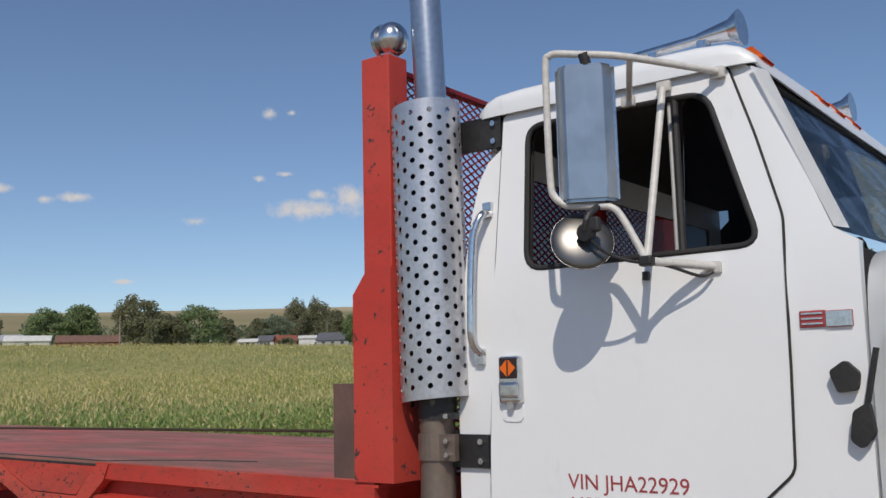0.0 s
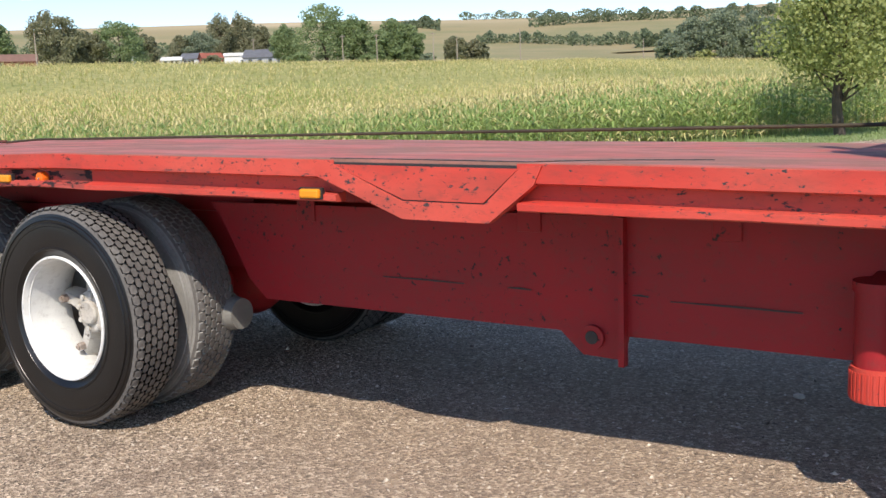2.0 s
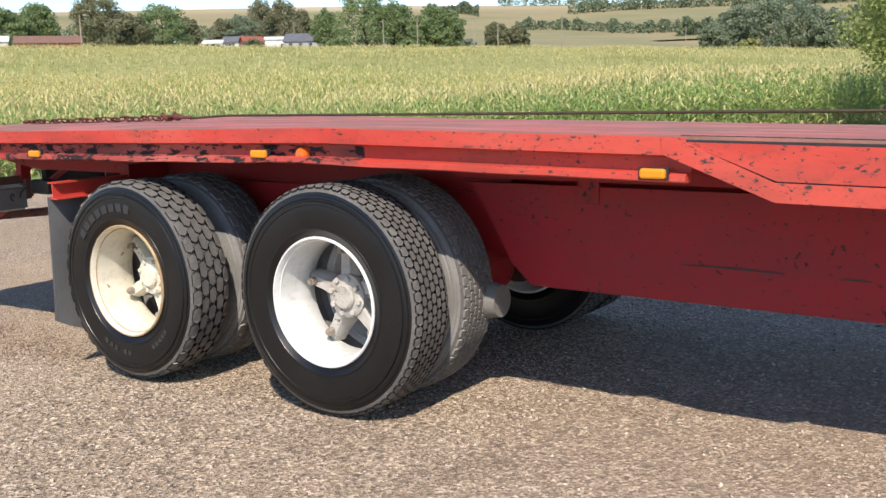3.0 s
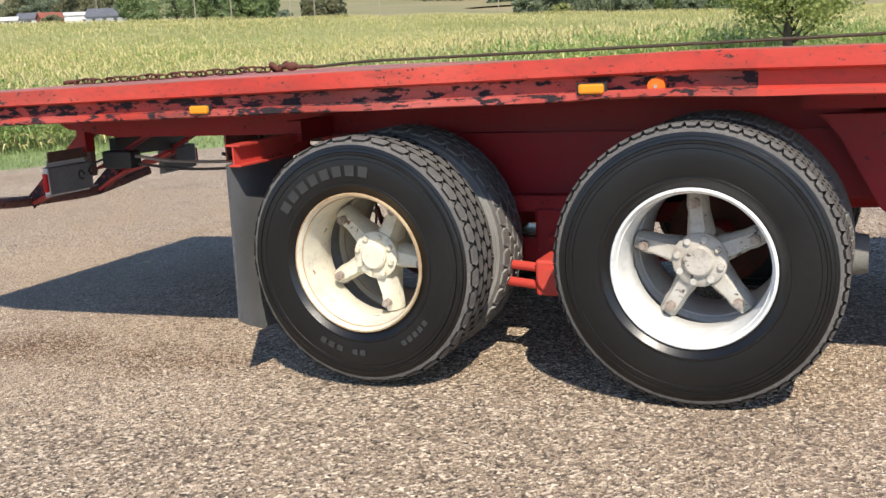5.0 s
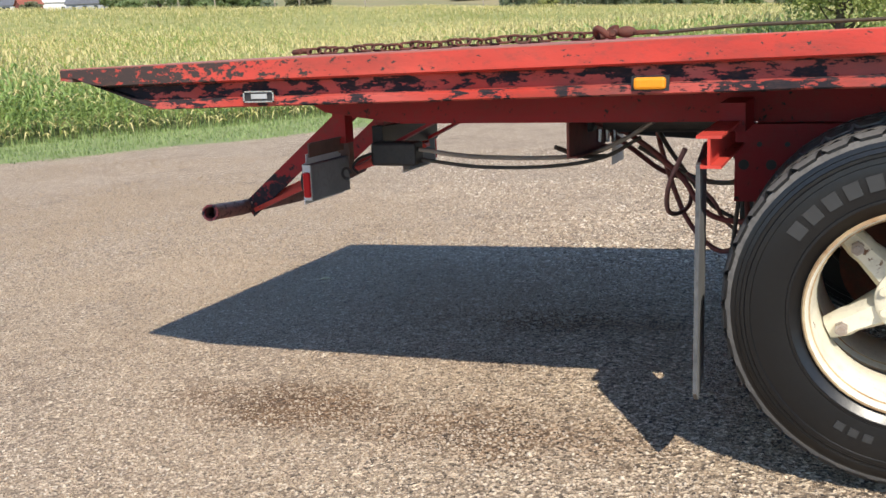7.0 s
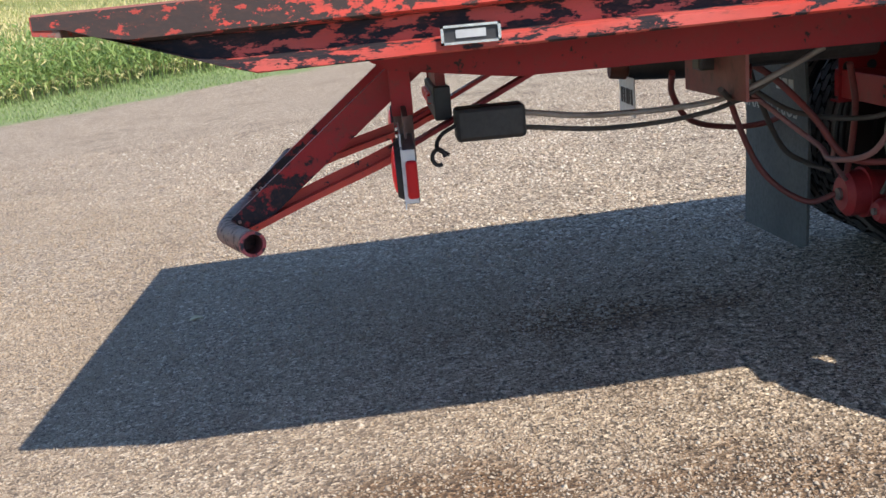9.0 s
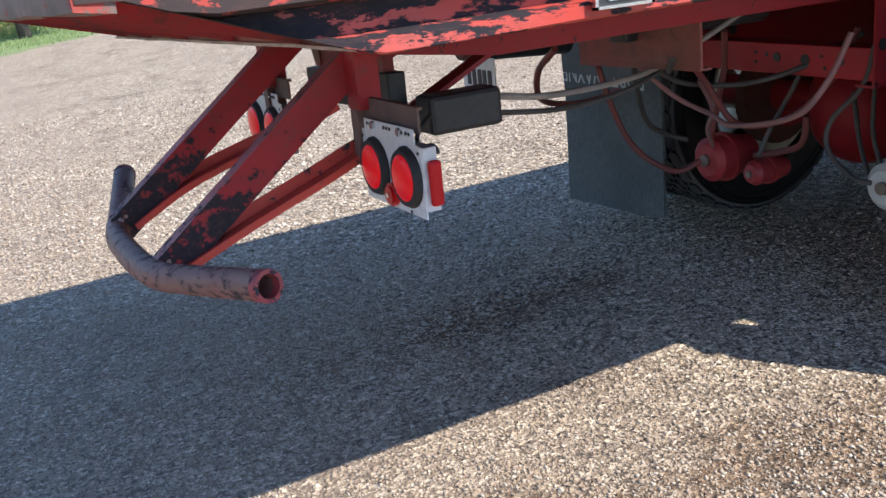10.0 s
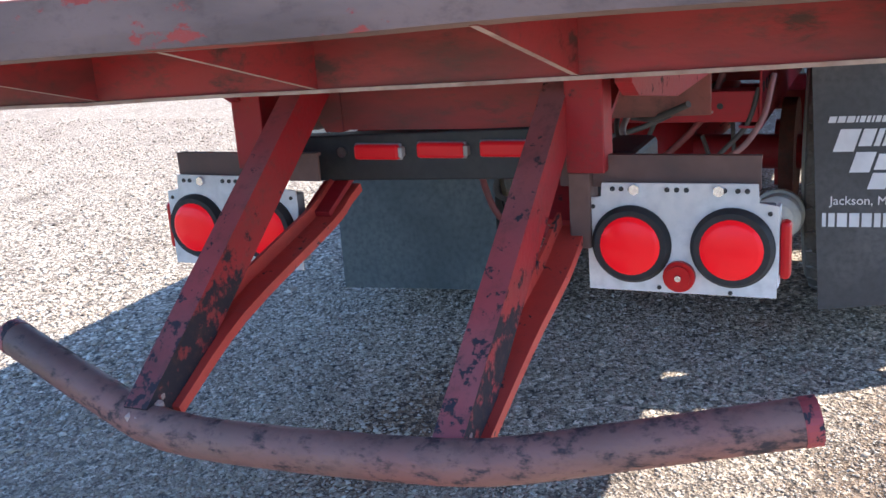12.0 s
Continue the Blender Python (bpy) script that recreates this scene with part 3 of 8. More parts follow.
    fines.inputs[1].default_value = -0.34
    share = n.new("ShaderNodeMath")
    share.inputs[1].default_value = 0.34
    l.new(fines.outputs[0], share.inputs[0])
    gravel = mixed(n, l, share.outputs[0], gravel, packed)
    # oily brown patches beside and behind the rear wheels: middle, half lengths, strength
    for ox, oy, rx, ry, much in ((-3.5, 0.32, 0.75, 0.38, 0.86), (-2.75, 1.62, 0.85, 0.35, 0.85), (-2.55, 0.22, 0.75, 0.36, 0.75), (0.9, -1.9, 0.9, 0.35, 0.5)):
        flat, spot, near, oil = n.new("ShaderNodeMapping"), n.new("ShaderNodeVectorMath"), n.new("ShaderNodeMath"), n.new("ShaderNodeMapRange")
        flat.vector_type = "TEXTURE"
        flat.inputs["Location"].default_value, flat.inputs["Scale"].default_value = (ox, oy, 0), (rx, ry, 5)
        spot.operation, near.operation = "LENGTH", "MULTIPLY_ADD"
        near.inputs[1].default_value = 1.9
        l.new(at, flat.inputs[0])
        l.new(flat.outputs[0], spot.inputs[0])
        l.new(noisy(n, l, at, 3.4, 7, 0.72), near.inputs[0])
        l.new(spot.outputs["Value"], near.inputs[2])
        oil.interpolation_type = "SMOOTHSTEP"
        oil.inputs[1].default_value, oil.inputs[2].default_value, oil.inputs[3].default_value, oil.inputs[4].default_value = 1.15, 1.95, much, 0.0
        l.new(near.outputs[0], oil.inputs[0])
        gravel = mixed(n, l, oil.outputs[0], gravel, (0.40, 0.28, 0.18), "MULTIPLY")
    grass = mixed(n, l, noisy(n, l, at, 3.0, 6), (0.16, 0.23, 0.075), (0.30, 0.33, 0.14))
    soil = mixed(n, l, noisy(n, l, at, 0.02, 5), (0.16, 0.18, 0.06), (0.12, 0.15, 0.045))
    rr = n.new("ShaderNodeVectorMath")
    rr.operation = "LENGTH"
    l.new(at, rr.inputs[0])
    pasture = mixed(n, l, ramped(n, l, noisy(n, l, at, 0.011, 6), 0.4, 0.62), (0.285, 0.235, 0.118), (0.20, 0.195, 0.085))
    straw = mixed(n, l, ramped(n, l, noisy(n, l, at, 0.0035, 3), 0.42, 0.55), (0.46, 0.365, 0.225), (0.37, 0.30, 0.17))
    far = mixed(n, l, ramped(n, l, rr.outputs["Value"], 760, 860), pasture, straw)
    c = mixed(n, l, ramped(n, l, edge.outputs[0], 18.2, 18.9), gravel, grass)
    c = mixed(n, l, ramped(n, l, s.outputs["Value"], 22.4, 23.2), c, soil)
    c = mixed(n, l, ramped(n, l, rr.outputs["Value"], 240, 262), c, far)
    l.new(c, b.inputs["Base Color"])
    b.inputs["Roughness"].default_value = 0.92
    h = n.new("ShaderNodeMath")
    h.operation = "MULTIPLY_ADD"
    h.inputs[1].default_value = 0.6
    l.new(noisy(n, l, at, 90, 5), h.inputs[0])
    l.new(stone.outputs["Distance"], h.inputs[2])
    bumped(n, l, b, h.outputs[0], 0.8, 0.012)
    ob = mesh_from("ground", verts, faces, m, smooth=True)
    return tagged(ob, "brown gravel yard with grass verge and fields running to dry hills", "ground", kind="structure")


build_ground()

# ---- the truck ----
YC, WIDE = 1.125, 2.25          # middle and width of the deck
truck = tagged(new("flatbed_truck"), "long red steel flatbed truck with white cab on gravel", "truck")


def deck_z(x):
    return 1.262 - 0.013 * abs(x)


def deck_drop(x, y):
    """The front of the deck hangs a little to its far side."""
    return 0.066 * float(ease(-2.6, 0.2, x)) * y / (2 * YC)


def mirrored(points):
    return [(x, 2 * YC - y, z) for x, y, z in points]


def grid_faces(bm, rows):
    """Skins rows of points into quads."""
    made = [[bm.verts.new(p) for p in row] for row in rows]
    for a, b in zip(made, made[1:]):
        for i in range(len(a) - 1):
            bm.faces.new((a[i], a[i + 1], b[i + 1], b[i]))
    return made


def rail(x0, x1, far=False, lip=None, top=None):
    """A stretch of the deck's edge channel, its lower lip bent by years of loading."""
    profile = [(0, 0), (0.0, -0.060), (0.012, -0.066), (0.050, -0.070), (0.050, -0.118), (0.012, -0.122), (0.0, -0.126), (0.0, -0.146), (0.008, -0.151), (0.06, -0.151), (0.07, -0.002)]
    bm = bmesh.new()
    rows = []
    count = max(2, round((x1 - x0) / 0.06))
    for i in range(count + 1):
        x = x0 + (x1 - x0) * i / count
        low = -0.151 if x > -3.74 else -0.151 + 0.125 * min(1, (-3.74 - x) / 0.36)
        bend = 0.012 * noise.noise((x * 1.7, 3.1 if far else 0.4, 0)) + 0.007 * noise.noise((x * 5.3, 7.0, 1.0))
        dip = 0.010 * noise.noise((x * 2.1, 9.0, 2.0))
        row = []
        for k, (y, z) in enumerate(profile):
            if 5 <= k <= 8:
                y, z = y + bend, z + dip
            elif k < 2:
                y += 0.004 * noise.noise((x * 2.6, 1.5, 5.0))
            z = deck_z(x) + max(z, low) - (deck_drop(x, 2 * YC) if far else 0.0)
            row.append((x, 2 * YC - y if far else y, z))
        rows.append(row + row[:1])
    made = grid_faces(bm, rows)
    bmesh.ops.remove_doubles(bm, verts=bm.verts, dist=0.0004)
    bmesh.ops.holes_fill(bm, edges=[e for e in bm.edges if e.is_boundary])
    for f in bm.faces:
        c = f.calc_center_median()
        if c.z < deck_z(c.x) - 0.068 - (deck_drop(c.x, 2 * YC) if far else 0.0):
            f.material_index = 1
    return part("side_rail", bm, [top or rail_paint, lip or rail_paint], truck, "dented red steel channel edge")


deck = None


def build_deck():
    global deck
    bm = bmesh.new()
    rows = []
    for x in np.linspace(-4.15, 3.72, 60):
        upper = [(x, y, deck_z(x) - deck_drop(x, y) + 0.004 + 0.003 * noise.noise((x * 1.3, y * 1.7, 0))) for y in np.linspace(0.004, 2 * YC - 0.004, 14)]
        lower = [(x, y, z - 0.014) for x, y, z in reversed(upper)]
        rows.append(upper + lower + upper[:1])
    grid_faces(bm, rows)
    bmesh.ops.remove_doubles(bm, verts=bm.verts, dist=0.0004)
    bmesh.ops.holes_fill(bm, edges=[e for e in bm.edges if e.is_boundary])
    deck = part("deck", bm, deck_paint, truck, "worn dark red steel deck plate")
    rail(-4.15, 0.2, False, lip_tail, rail_tail)
    rail(0.2, 1.58)
    rail(2.31, 3.72)
    rail(-4.15, 3.72, True)
    # the dropped pocket in the near edge
    bm = bmesh.new()
    prism(bm, [(1.50, 1.238), (1.55, 1.238), (1.868, 1.104), (2.192, 1.100), (2.33, 1.226), (2.40, 1.226), (2.37, 1.165), (2.205, 1.040), (1.872, 1.043), (1.50, 1.186)], "y", -0.006, 0.035)
    part("pocket_frame", bm, rail_paint, deck)
    bm = bmesh.new()
    prism(bm, [(1.545, 1.2345), (1.870, 1.103), (2.191, 1.099), (2.334, 1.2255)], "y", 0.0035, 0.03)
    part("pocket_gap", bm, black_metal, deck)
    bm = bmesh.new()
    prism(bm, [(1.575, 1.226), (1.875, 1.109), (2.186, 1.105), (2.316, 1.216), (2.05, 1.219)], "y", -0.001, 0.003)
    part("pocket_cover", bm, rail_paint, deck, "loose red cover plate")
    bm = bmesh.new()
    prism(bm, [(1.60, 1.22), (1.88, 1.06), (2.19, 1.06), (2.30, 1.21)], "y", 0.036, 0.22)
    part("pocket_box", bm, beam_paint, deck)
    bm = bmesh.new()
    crack = smooth_path([(1.56, 0.012, 0), (1.80, 0.020, 0), (2.10, 0.026, 0), (2.34, 0.018, 0), (2.38, 0.07, 0), (2.47, 0.17, 0), (2.60, 0.26, 0), (2.82, 0.36, 0)], 4)
    for p, q in zip(crack, crack[1:]):
        beam(bm, (p[0], p[1], deck_z(p[0]) - deck_drop(p[0], p[1]) + 0.005), (q[0], q[1], deck_z(q[0]) - deck_drop(q[0], q[1]) + 0.004), 0.009, 0.005)
    part("deck_seam", bm, black_metal, deck)
    # front cross member with its turned-out foot
    bm = bmesh.new()
    prism(bm, [(0.05, 1.07), (2 * YC - 0.05, 1.07), (2 * YC - 0.05, 1.14), (0.05, 1.204)], "x", 3.655, 3.665)
    box(bm, 3.665, 3.79, 0.0, 2 * YC, 1.062, 1.070)
    prism(bm, [(0.0, 1.196), (2 * YC, 1.13), (2 * YC, 1.14), (0.0, 1.206)], "x", 3.665, 3.735)
    prism(bm, [(3.665, 1.07), (3.78, 1.07), (3.70, 1.185), (3.665, 1.185)], "y", 0.30, 0.31)
    part("front_cross_member", bm, red_paint, deck)
    # cross members under the deck
    for x in np.arange(-3.45, 3.5, 0.41):
        bm = bmesh.new()
        z = deck_z(x) - 0.012
        ya, yb = 0.075, 2 * YC - 0.075
        zb = z - deck_drop(x, yb)
        prism(bm, [(ya, z - 0.09), (yb, zb - 0.09), (yb, zb - 0.004), (ya, z - 0.004)], "x", x - 0.004, x + 0.004)
        prism(bm, [(ya, z - 0.098), (yb, zb - 0.098), (yb, zb - 0.09), (ya, z - 0.09)], "x", x - 0.03, x + 0.03)
        part("cross_member", bm, beam_paint, deck)
    # long sills under the deck, deeper towards the front
    for y in (0.715, 1.50):
        bm = bmesh.new()
        prism(bm, [(-3.52, 1.15), (-3.52, 1.020), (-3.47, 0.992), (-3.13, 0.945), (-1.6, 0.945), (0.5, 0.93), (0.5, 1.15)], "y", y, y + 0.028)
        part("sill", bm, beam_paint, deck)
    bm = bmesh.new()
    prism(bm, [(0.753, 0.814), (1.32, 0.800), (1.32, 0.944), (0.753, 0.944)], "x", -2.473, -2.463)
    prism(bm, [(0.753, 0.808), (1.32, 0.794), (1.32, 0.800), (0.753, 0.814)], "x", -2.473, -2.43)
    part("cross_plate", bm, sill_paint, deck, "brown scraped cross plate")
    def worn_rim(bm, edge):
        bmesh.ops.recalc_face_normals(bm, faces=bm.faces)
        for f in bm.faces:
            f.material_index = 1 if edge(f) else 0

    # wedge under the tail
    bm = bmesh.new()
    grid_faces(bm, [[(x, y, z) for x, z in ((-4.153, low), (-4.154, low + 0.02), (-4.153, 1.2085), (-4.10, 1.2085), (-4.10, low - 0.007), (-4.153, low))]
                    for y in np.linspace(0.002, 2 * YC - 0.002, 24) for low in (1.172 - 0.024 * y + 0.004 * noise.noise((y * 2.3, 0, 4)),)])
    bmesh.ops.remove_doubles(bm, verts=bm.verts, dist=0.0004)
    bmesh.ops.holes_fill(bm, edges=[e for e in bm.edges if e.is_boundary])
    part("tail_lip", bm, lip_bare, deck, "scraped bare tail edge")
    # tail cross member with a turned foot, hanging to its far side like the deck, and tapered ribs out to the lip
    def foot(y):
        return 1.076 - 0.025 * y
    y0, y1, back = 0.055, 2 * YC - 0.055, -3.752
    bm = bmesh.new()
    prism(bm, [(y0, foot(y0)), (y1, foot(y1)), (y1, 1.196), (y0, 1.196)], "x", back, back + 0.008)
    edge = [(x, y, foot(y) + dz + 0.003 * noise.noise((y * 4, 1, 7))) for y in np.linspace(y0, y1, 16) for x, dz in ((back - 0.006, 0.0), (back - 0.006, -0.006), (back + 0.06, -0.006), (back + 0.06, 0.0), (back - 0.006, 0.0))]
    grid_faces(bm, [edge[i:i + 5] for i in range(0, len(edge), 5)])
    worn_rim(bm, lambda f: f.normal.x < -0.8 and f.calc_area() < 0.004)
    part("tail_wedge", bm, [tail_paint, worn_edge], deck)
    for y in (0.31, 0.735, 1.155, 1.60, 2.0):
        bm = bmesh.new()
        prism(bm, [(-4.118, 1.168 - 0.024 * y), (back, foot(y)), (back, 1.195), (-4.118, 1.195)], "y", y, y + 0.010)
        worn_rim(bm, lambda f: f.normal.z < -0.5 and f.calc_center_median().x < -3.75)
        part("tail_gusset", bm, [tail_paint, worn_edge], deck)


build_deck()


def marker_lamp(x, z, wide=0.09, high=0.034, material=None):
    bm = bmesh.new()
    box(bm, x - wide / 2, x + wide / 2, -0.020, 0.004, z - high / 2, z + high / 2, 0.008)
    ob = part("marker_lamp", bm, material or lens_amber, deck, "amber clearance lamp")
    bm = bmesh.new()
    box(bm, x - wide / 2 - 0.008, x + wide / 2 + 0.008, -0.004, 0.01, z - high / 2 - 0.004, z + high / 2 + 0.004)
    part("lamp_base", bm, black_metal, ob)
    return ob


marker_lamp(-2.016, 1.118)
marker_lamp(-0.346, 1.150)
marker_lamp(1.472, 1.121)
for x, z, r, deep in ((3.583, 1.117, 0.030, 0.0), (-0.13, 1.150, 0.030, 0.040)):
    bm = bmesh.new()
    rod(bm, (x, deep - 0.014, z), (x, deep + 0.012, z), r, 28)
    rod(bm, (x, deep - 0.020, z), (x, deep - 0.012, z), r * 0.86, 28)
    reflector = part("round_reflector", bm, lens_orange, deck, "round orange reflector")
    bm = bmesh.new()
    rod(bm, (x, deep - 0.024, z), (x, deep - 0.018, z), 0.006, 8)
    part("screw", bm, chrome, reflector)
# empty bracket of a lost lamp near the tail
bm = bmesh.new()
x, z = -3.305, 1.102
for a, b, c, d in ((-0.06, 0.06, -0.019, -0.014), (-0.06, 0.06, 0.014, 0.019), (-0.06, -0.054, -0.019, 0.019), (0.054, 0.06, -0.019, 0.019)):
    box(bm, x + a, x + b, -0.012, -0.002, z + c, z + d)
bracket = part("lamp_bracket", bm, chrome, deck, "empty bright lamp bracket")
bm = bmesh.new()
box(bm, x - 0.058, x + 0.058, -0.005, -0.001, z - 0.018, z + 0.018)
part("bracket_back", bm, black_metal, bracket)
bm = bmesh.new()
box(bm, x - 0.03, x + 0.030, -0.009, -0.005, z - 0.007, z + 0.009)
part("bracket_socket", bm, grey_metal, bracket)

# amber lamp under the front corner
bm = bmesh.new()
box(bm, 3.60, 3.68, 0.08, 0.11, 0.985, 1.062)
corner = part("corner_bracket", bm, beam_paint, deck)
bm = bmesh.new()
box(bm, 3.645, 3.68, 0.062, 0.08, 0.985, 1.055, 0.006)
part("corner_lamp", bm, lens_amber, corner, "dusty amber lamp")


def build_frame():
    # outer web plates below the deck
    for far in (False, True):
        y = 0.573 if not far else 2 * YC - 0.573 - 0.02
        bm = bmesh.new()
        prism(bm, [(0.433, 0.916), (0.58, 0.65), (0.68, 0.560), (2.17, 0.560), (2.262, 0.476), (2.42, 0.470), (2.44, 0.562), (3.93, 0.562), (3.93, 0.998), (0.36, 1.0)], "y", y, y + 0.02)
        web = part("web_plate", bm, beam_paint, truck, "deep red side beam")
        if far:
            continue
        bm = bmesh.new()
        box(bm, 2.418, 2.440, 0.535, 0.573, 0.455, 1.0)
        part("rib", bm, beam_paint, web)
        bm = bmesh.new()
        lathe(bm, [(0.046, 0.573), (0.046, 0.556), (0.026, 0.556), (0.026, 0.62), (0.0, 0.62)], (2.305, 0, 0.548), 24)
        part("pivot_eye", bm, beam_paint, web)
        bm = bmesh.new()
        rod(bm, (2.305, 0.553, 0.548), (2.305, 0.5555, 0.548), 0.025, 20)
        part("pivot_hole", bm, black_metal, web)
        for xa, xb, zs in ((1.35, 1.75, 0.708), (1.95, 2.05, 0.705), (2.46, 2.52, 0.715), (2.6, 3.05, 0.703)):
            bm = bmesh.new()
            prism(bm, [(xa, zs), (xb, zs - 0.002), (xb, zs + 0.002), ((xa + xb) / 2, zs + 0.006), (xa, zs + 0.003)], "y", 0.569, 0.573)
            part("weld_seam", bm, black_metal, web)
        bm = bmesh.new()
        box(bm, 0.30, 3.93, 0.552, 0.572, 1.022, 1.10)
        box(bm, 0.30, 3.93, 0.572, 0.64, 1.022, 1.030)
        part("top_sill", bm, beam_paint, web)
        for xa in (0.9, 2.0, 2.75, 3.3):
            bm = bmesh.new()
            box(bm, xa, xa + 0.10, 0.564, 0.573, 0.93, 1.024, 0.003)
            part("joint_plate", bm, beam_paint, web)
    for y in (0.69, 2 * YC - 0.76):
        bm = bmesh.new()
        shape = [(y, 0.672), (y + 0.07, 0.672), (y + 0.07, 0.68), (y + 0.008, 0.68), (y + 0.008, 0.93), (y + 0.07, 0.93), (y + 0.07, 0.938), (y, 0.938)]
        prism(bm, shape, "x", 3.93, 6.2)
        part("chassis_rail", bm, shade_black, truck)
        bm = bmesh.new()
        prism(bm, shape, "x", -1.86, 3.93)
        fr = part("frame_rail", bm, beam_paint, truck)
        bm = bmesh.new()
        for x in (-1.83, -1.74, -1.66):
            rod(bm, (x, y - 0.003, 0.80), (x, y, 0.80), 0.018, 12)
            rod(bm, (x + 0.05, y - 0.003, 0.87), (x + 0.05, y, 0.87), 0.009, 10)
        tagged(part("bolt_hole", bm, black_metal, fr), kind="stuff")
    for x in (-1.80, -0.66, 1.6, 3.4):
        bm = bmesh.new()
        high = 0.79 if x < -1 else 0.90
        box(bm, x - 0.05, x + 0.05, 0.70, 2 * YC - 0.70, 0.69, high, 0.004)
        tie = part("frame_tie", bm, tie_paint if x < -1 else beam_paint, truck, "bright red drilled cross member" if x < -1 else "")
        if x > -1:
            continue
        bm = bmesh.new()
        for y, z, r in ((1.085, 0.745, 0.016), (0.965, 0.742, 0.018), (1.18, 0.757, 0.006), (1.18, 0.725, 0.006), (1.13, 0.752, 0.007), (0.90, 0.757, 0.006), (0.885, 0.720, 0.006), (0.82, 0.742, 0.010)):
            rod(bm, (x - 0.0525, y, z), (x - 0.048, y, z), r, 14)
        tagged(part("bolt_hole", bm, black_metal, tie), kind="stuff")
    # drive shaft
    bm = bmesh.new()
    rod(bm, (0.2, YC, 0.60), (4.6, YC, 0.72), 0.05, 16)
    part("drive_shaft", bm, beam_paint, truck)
    # walking beams with their saddles
    for y in (0.665, 2 * YC - 0.665):
        bm = bmesh.new()
        beam(bm, (-1.315, y, 0.42), (0.0, y, 0.46), 0.07, 0.10)
        rod(bm, (-0.66, y - 0.09, 0.43), (-0.66, y + 0.09, 0.43), 0.085, 18)
        box(bm, -0.78, -0.54, y - 0.06, y + 0.06, 0.43, 0.62, 0.015)
        beam(bm, (-0.95, y, 0.64), (-0.37, y, 0.64), 0.10, 0.07)
        part("walking_beam", bm, beam_paint, truck)
    # red step box between the wheels
    bm = bmesh.new()
    box(bm, -0.70, -0.57, 0.36, 0.56, 0.30, 0.45, 0.012)
    rod(bm, (-0.64, 0.345, 0.37), (-0.64, 0.362, 0.37), 0.045, 18)
    rod(bm, (-0.69, 0.40, 0.41), (-1.2, 0.48, 0.43), 0.020, 12)
    rod(bm, (-0.69, 0.40, 0.335), (-1.2, 0.48, 0.36), 0.020, 12)
    part("spring_saddle", bm, red_paint, truck)


build_frame()


def brake_chamber(x, y, z, r, length, material, name="brake_chamber"):
    bm = bmesh.new()
    for a, b, rr, r2 in ((0, 0.02, r * 0.72, r), (0.02, 0.075, r, r), (0.075, 0.095, r * 1.12, r * 1.12), (0.095, length, r, r * 0.8)):
        rod(bm, (x + a, y, z), (x + b, y, z), rr, 24, r2)
    ch = part(name, bm, material, truck, smooth=True)
    bm = bmesh.new()
    rod(bm, (x - 0.012, y, z), (x + 0.004, y, z), r * 0.28, 10)
    part("chamber_plug", bm, pipe_steel, ch)
    return ch


brake_chamber(-1.87, 0.640, 0.376, 0.074, 0.20, chalk_white)
brake_chamber(0.345, 0.545, 0.482, 0.090, 0.20, chamber_grey)
brake_chamber(-1.90, 1.38, 0.36, 0.082, 0.20, chamber_red)
brake_chamber(-1.86, 1.20, 0.33, 0.045, 0.16, chamber_red)


# ---- wheels ----
def tyre(bm, y0, width, radius, blocks, part_of="carcass"):
    """A worn radial: carcass, ribs in the wall, and tread blocks with gaps between them."""
    w, r = width, radius
    if part_of == "tread":
        return tread(bm, y0, w, r, blocks)
    rim = 0.264
    prof = [(rim, y0 + 0.035), (rim + 0.012, y0 + 0.020), (rim + 0.05, y0 + 0.006), (rim + 0.052, y0 + 0.003), (rim + 0.060, y0 + 0.003), (rim + 0.062, y0 + 0.006),
            (rim + 0.125, y0), (r - 0.085, y0 + 0.003), (r - 0.083, y0 + 0.0), (r - 0.070, y0 + 0.001), (r - 0.067, y0 + 0.007), (r - 0.058, y0 + 0.007), (r - 0.056, y0 + 0.003),
            (r - 0.045, y0 + 0.006), (r - 0.043, y0 + 0.012), (r - 0.030, y0 + 0.014), (r - 0.014, y0 + 0.024)]
    full = prof + [(r - 0.010, y0 + w / 2)] + [(a, 2 * y0 + w - b) for a, b in prof[::-1]]
    lathe(bm, full, (0, 0, 0), 64, 0)
    k = len(full) - 1
    for i, f in enumerate(bm.faces):
        ring = i // 64
        if 15 <= ring <= 18:
            f.material_index = 1


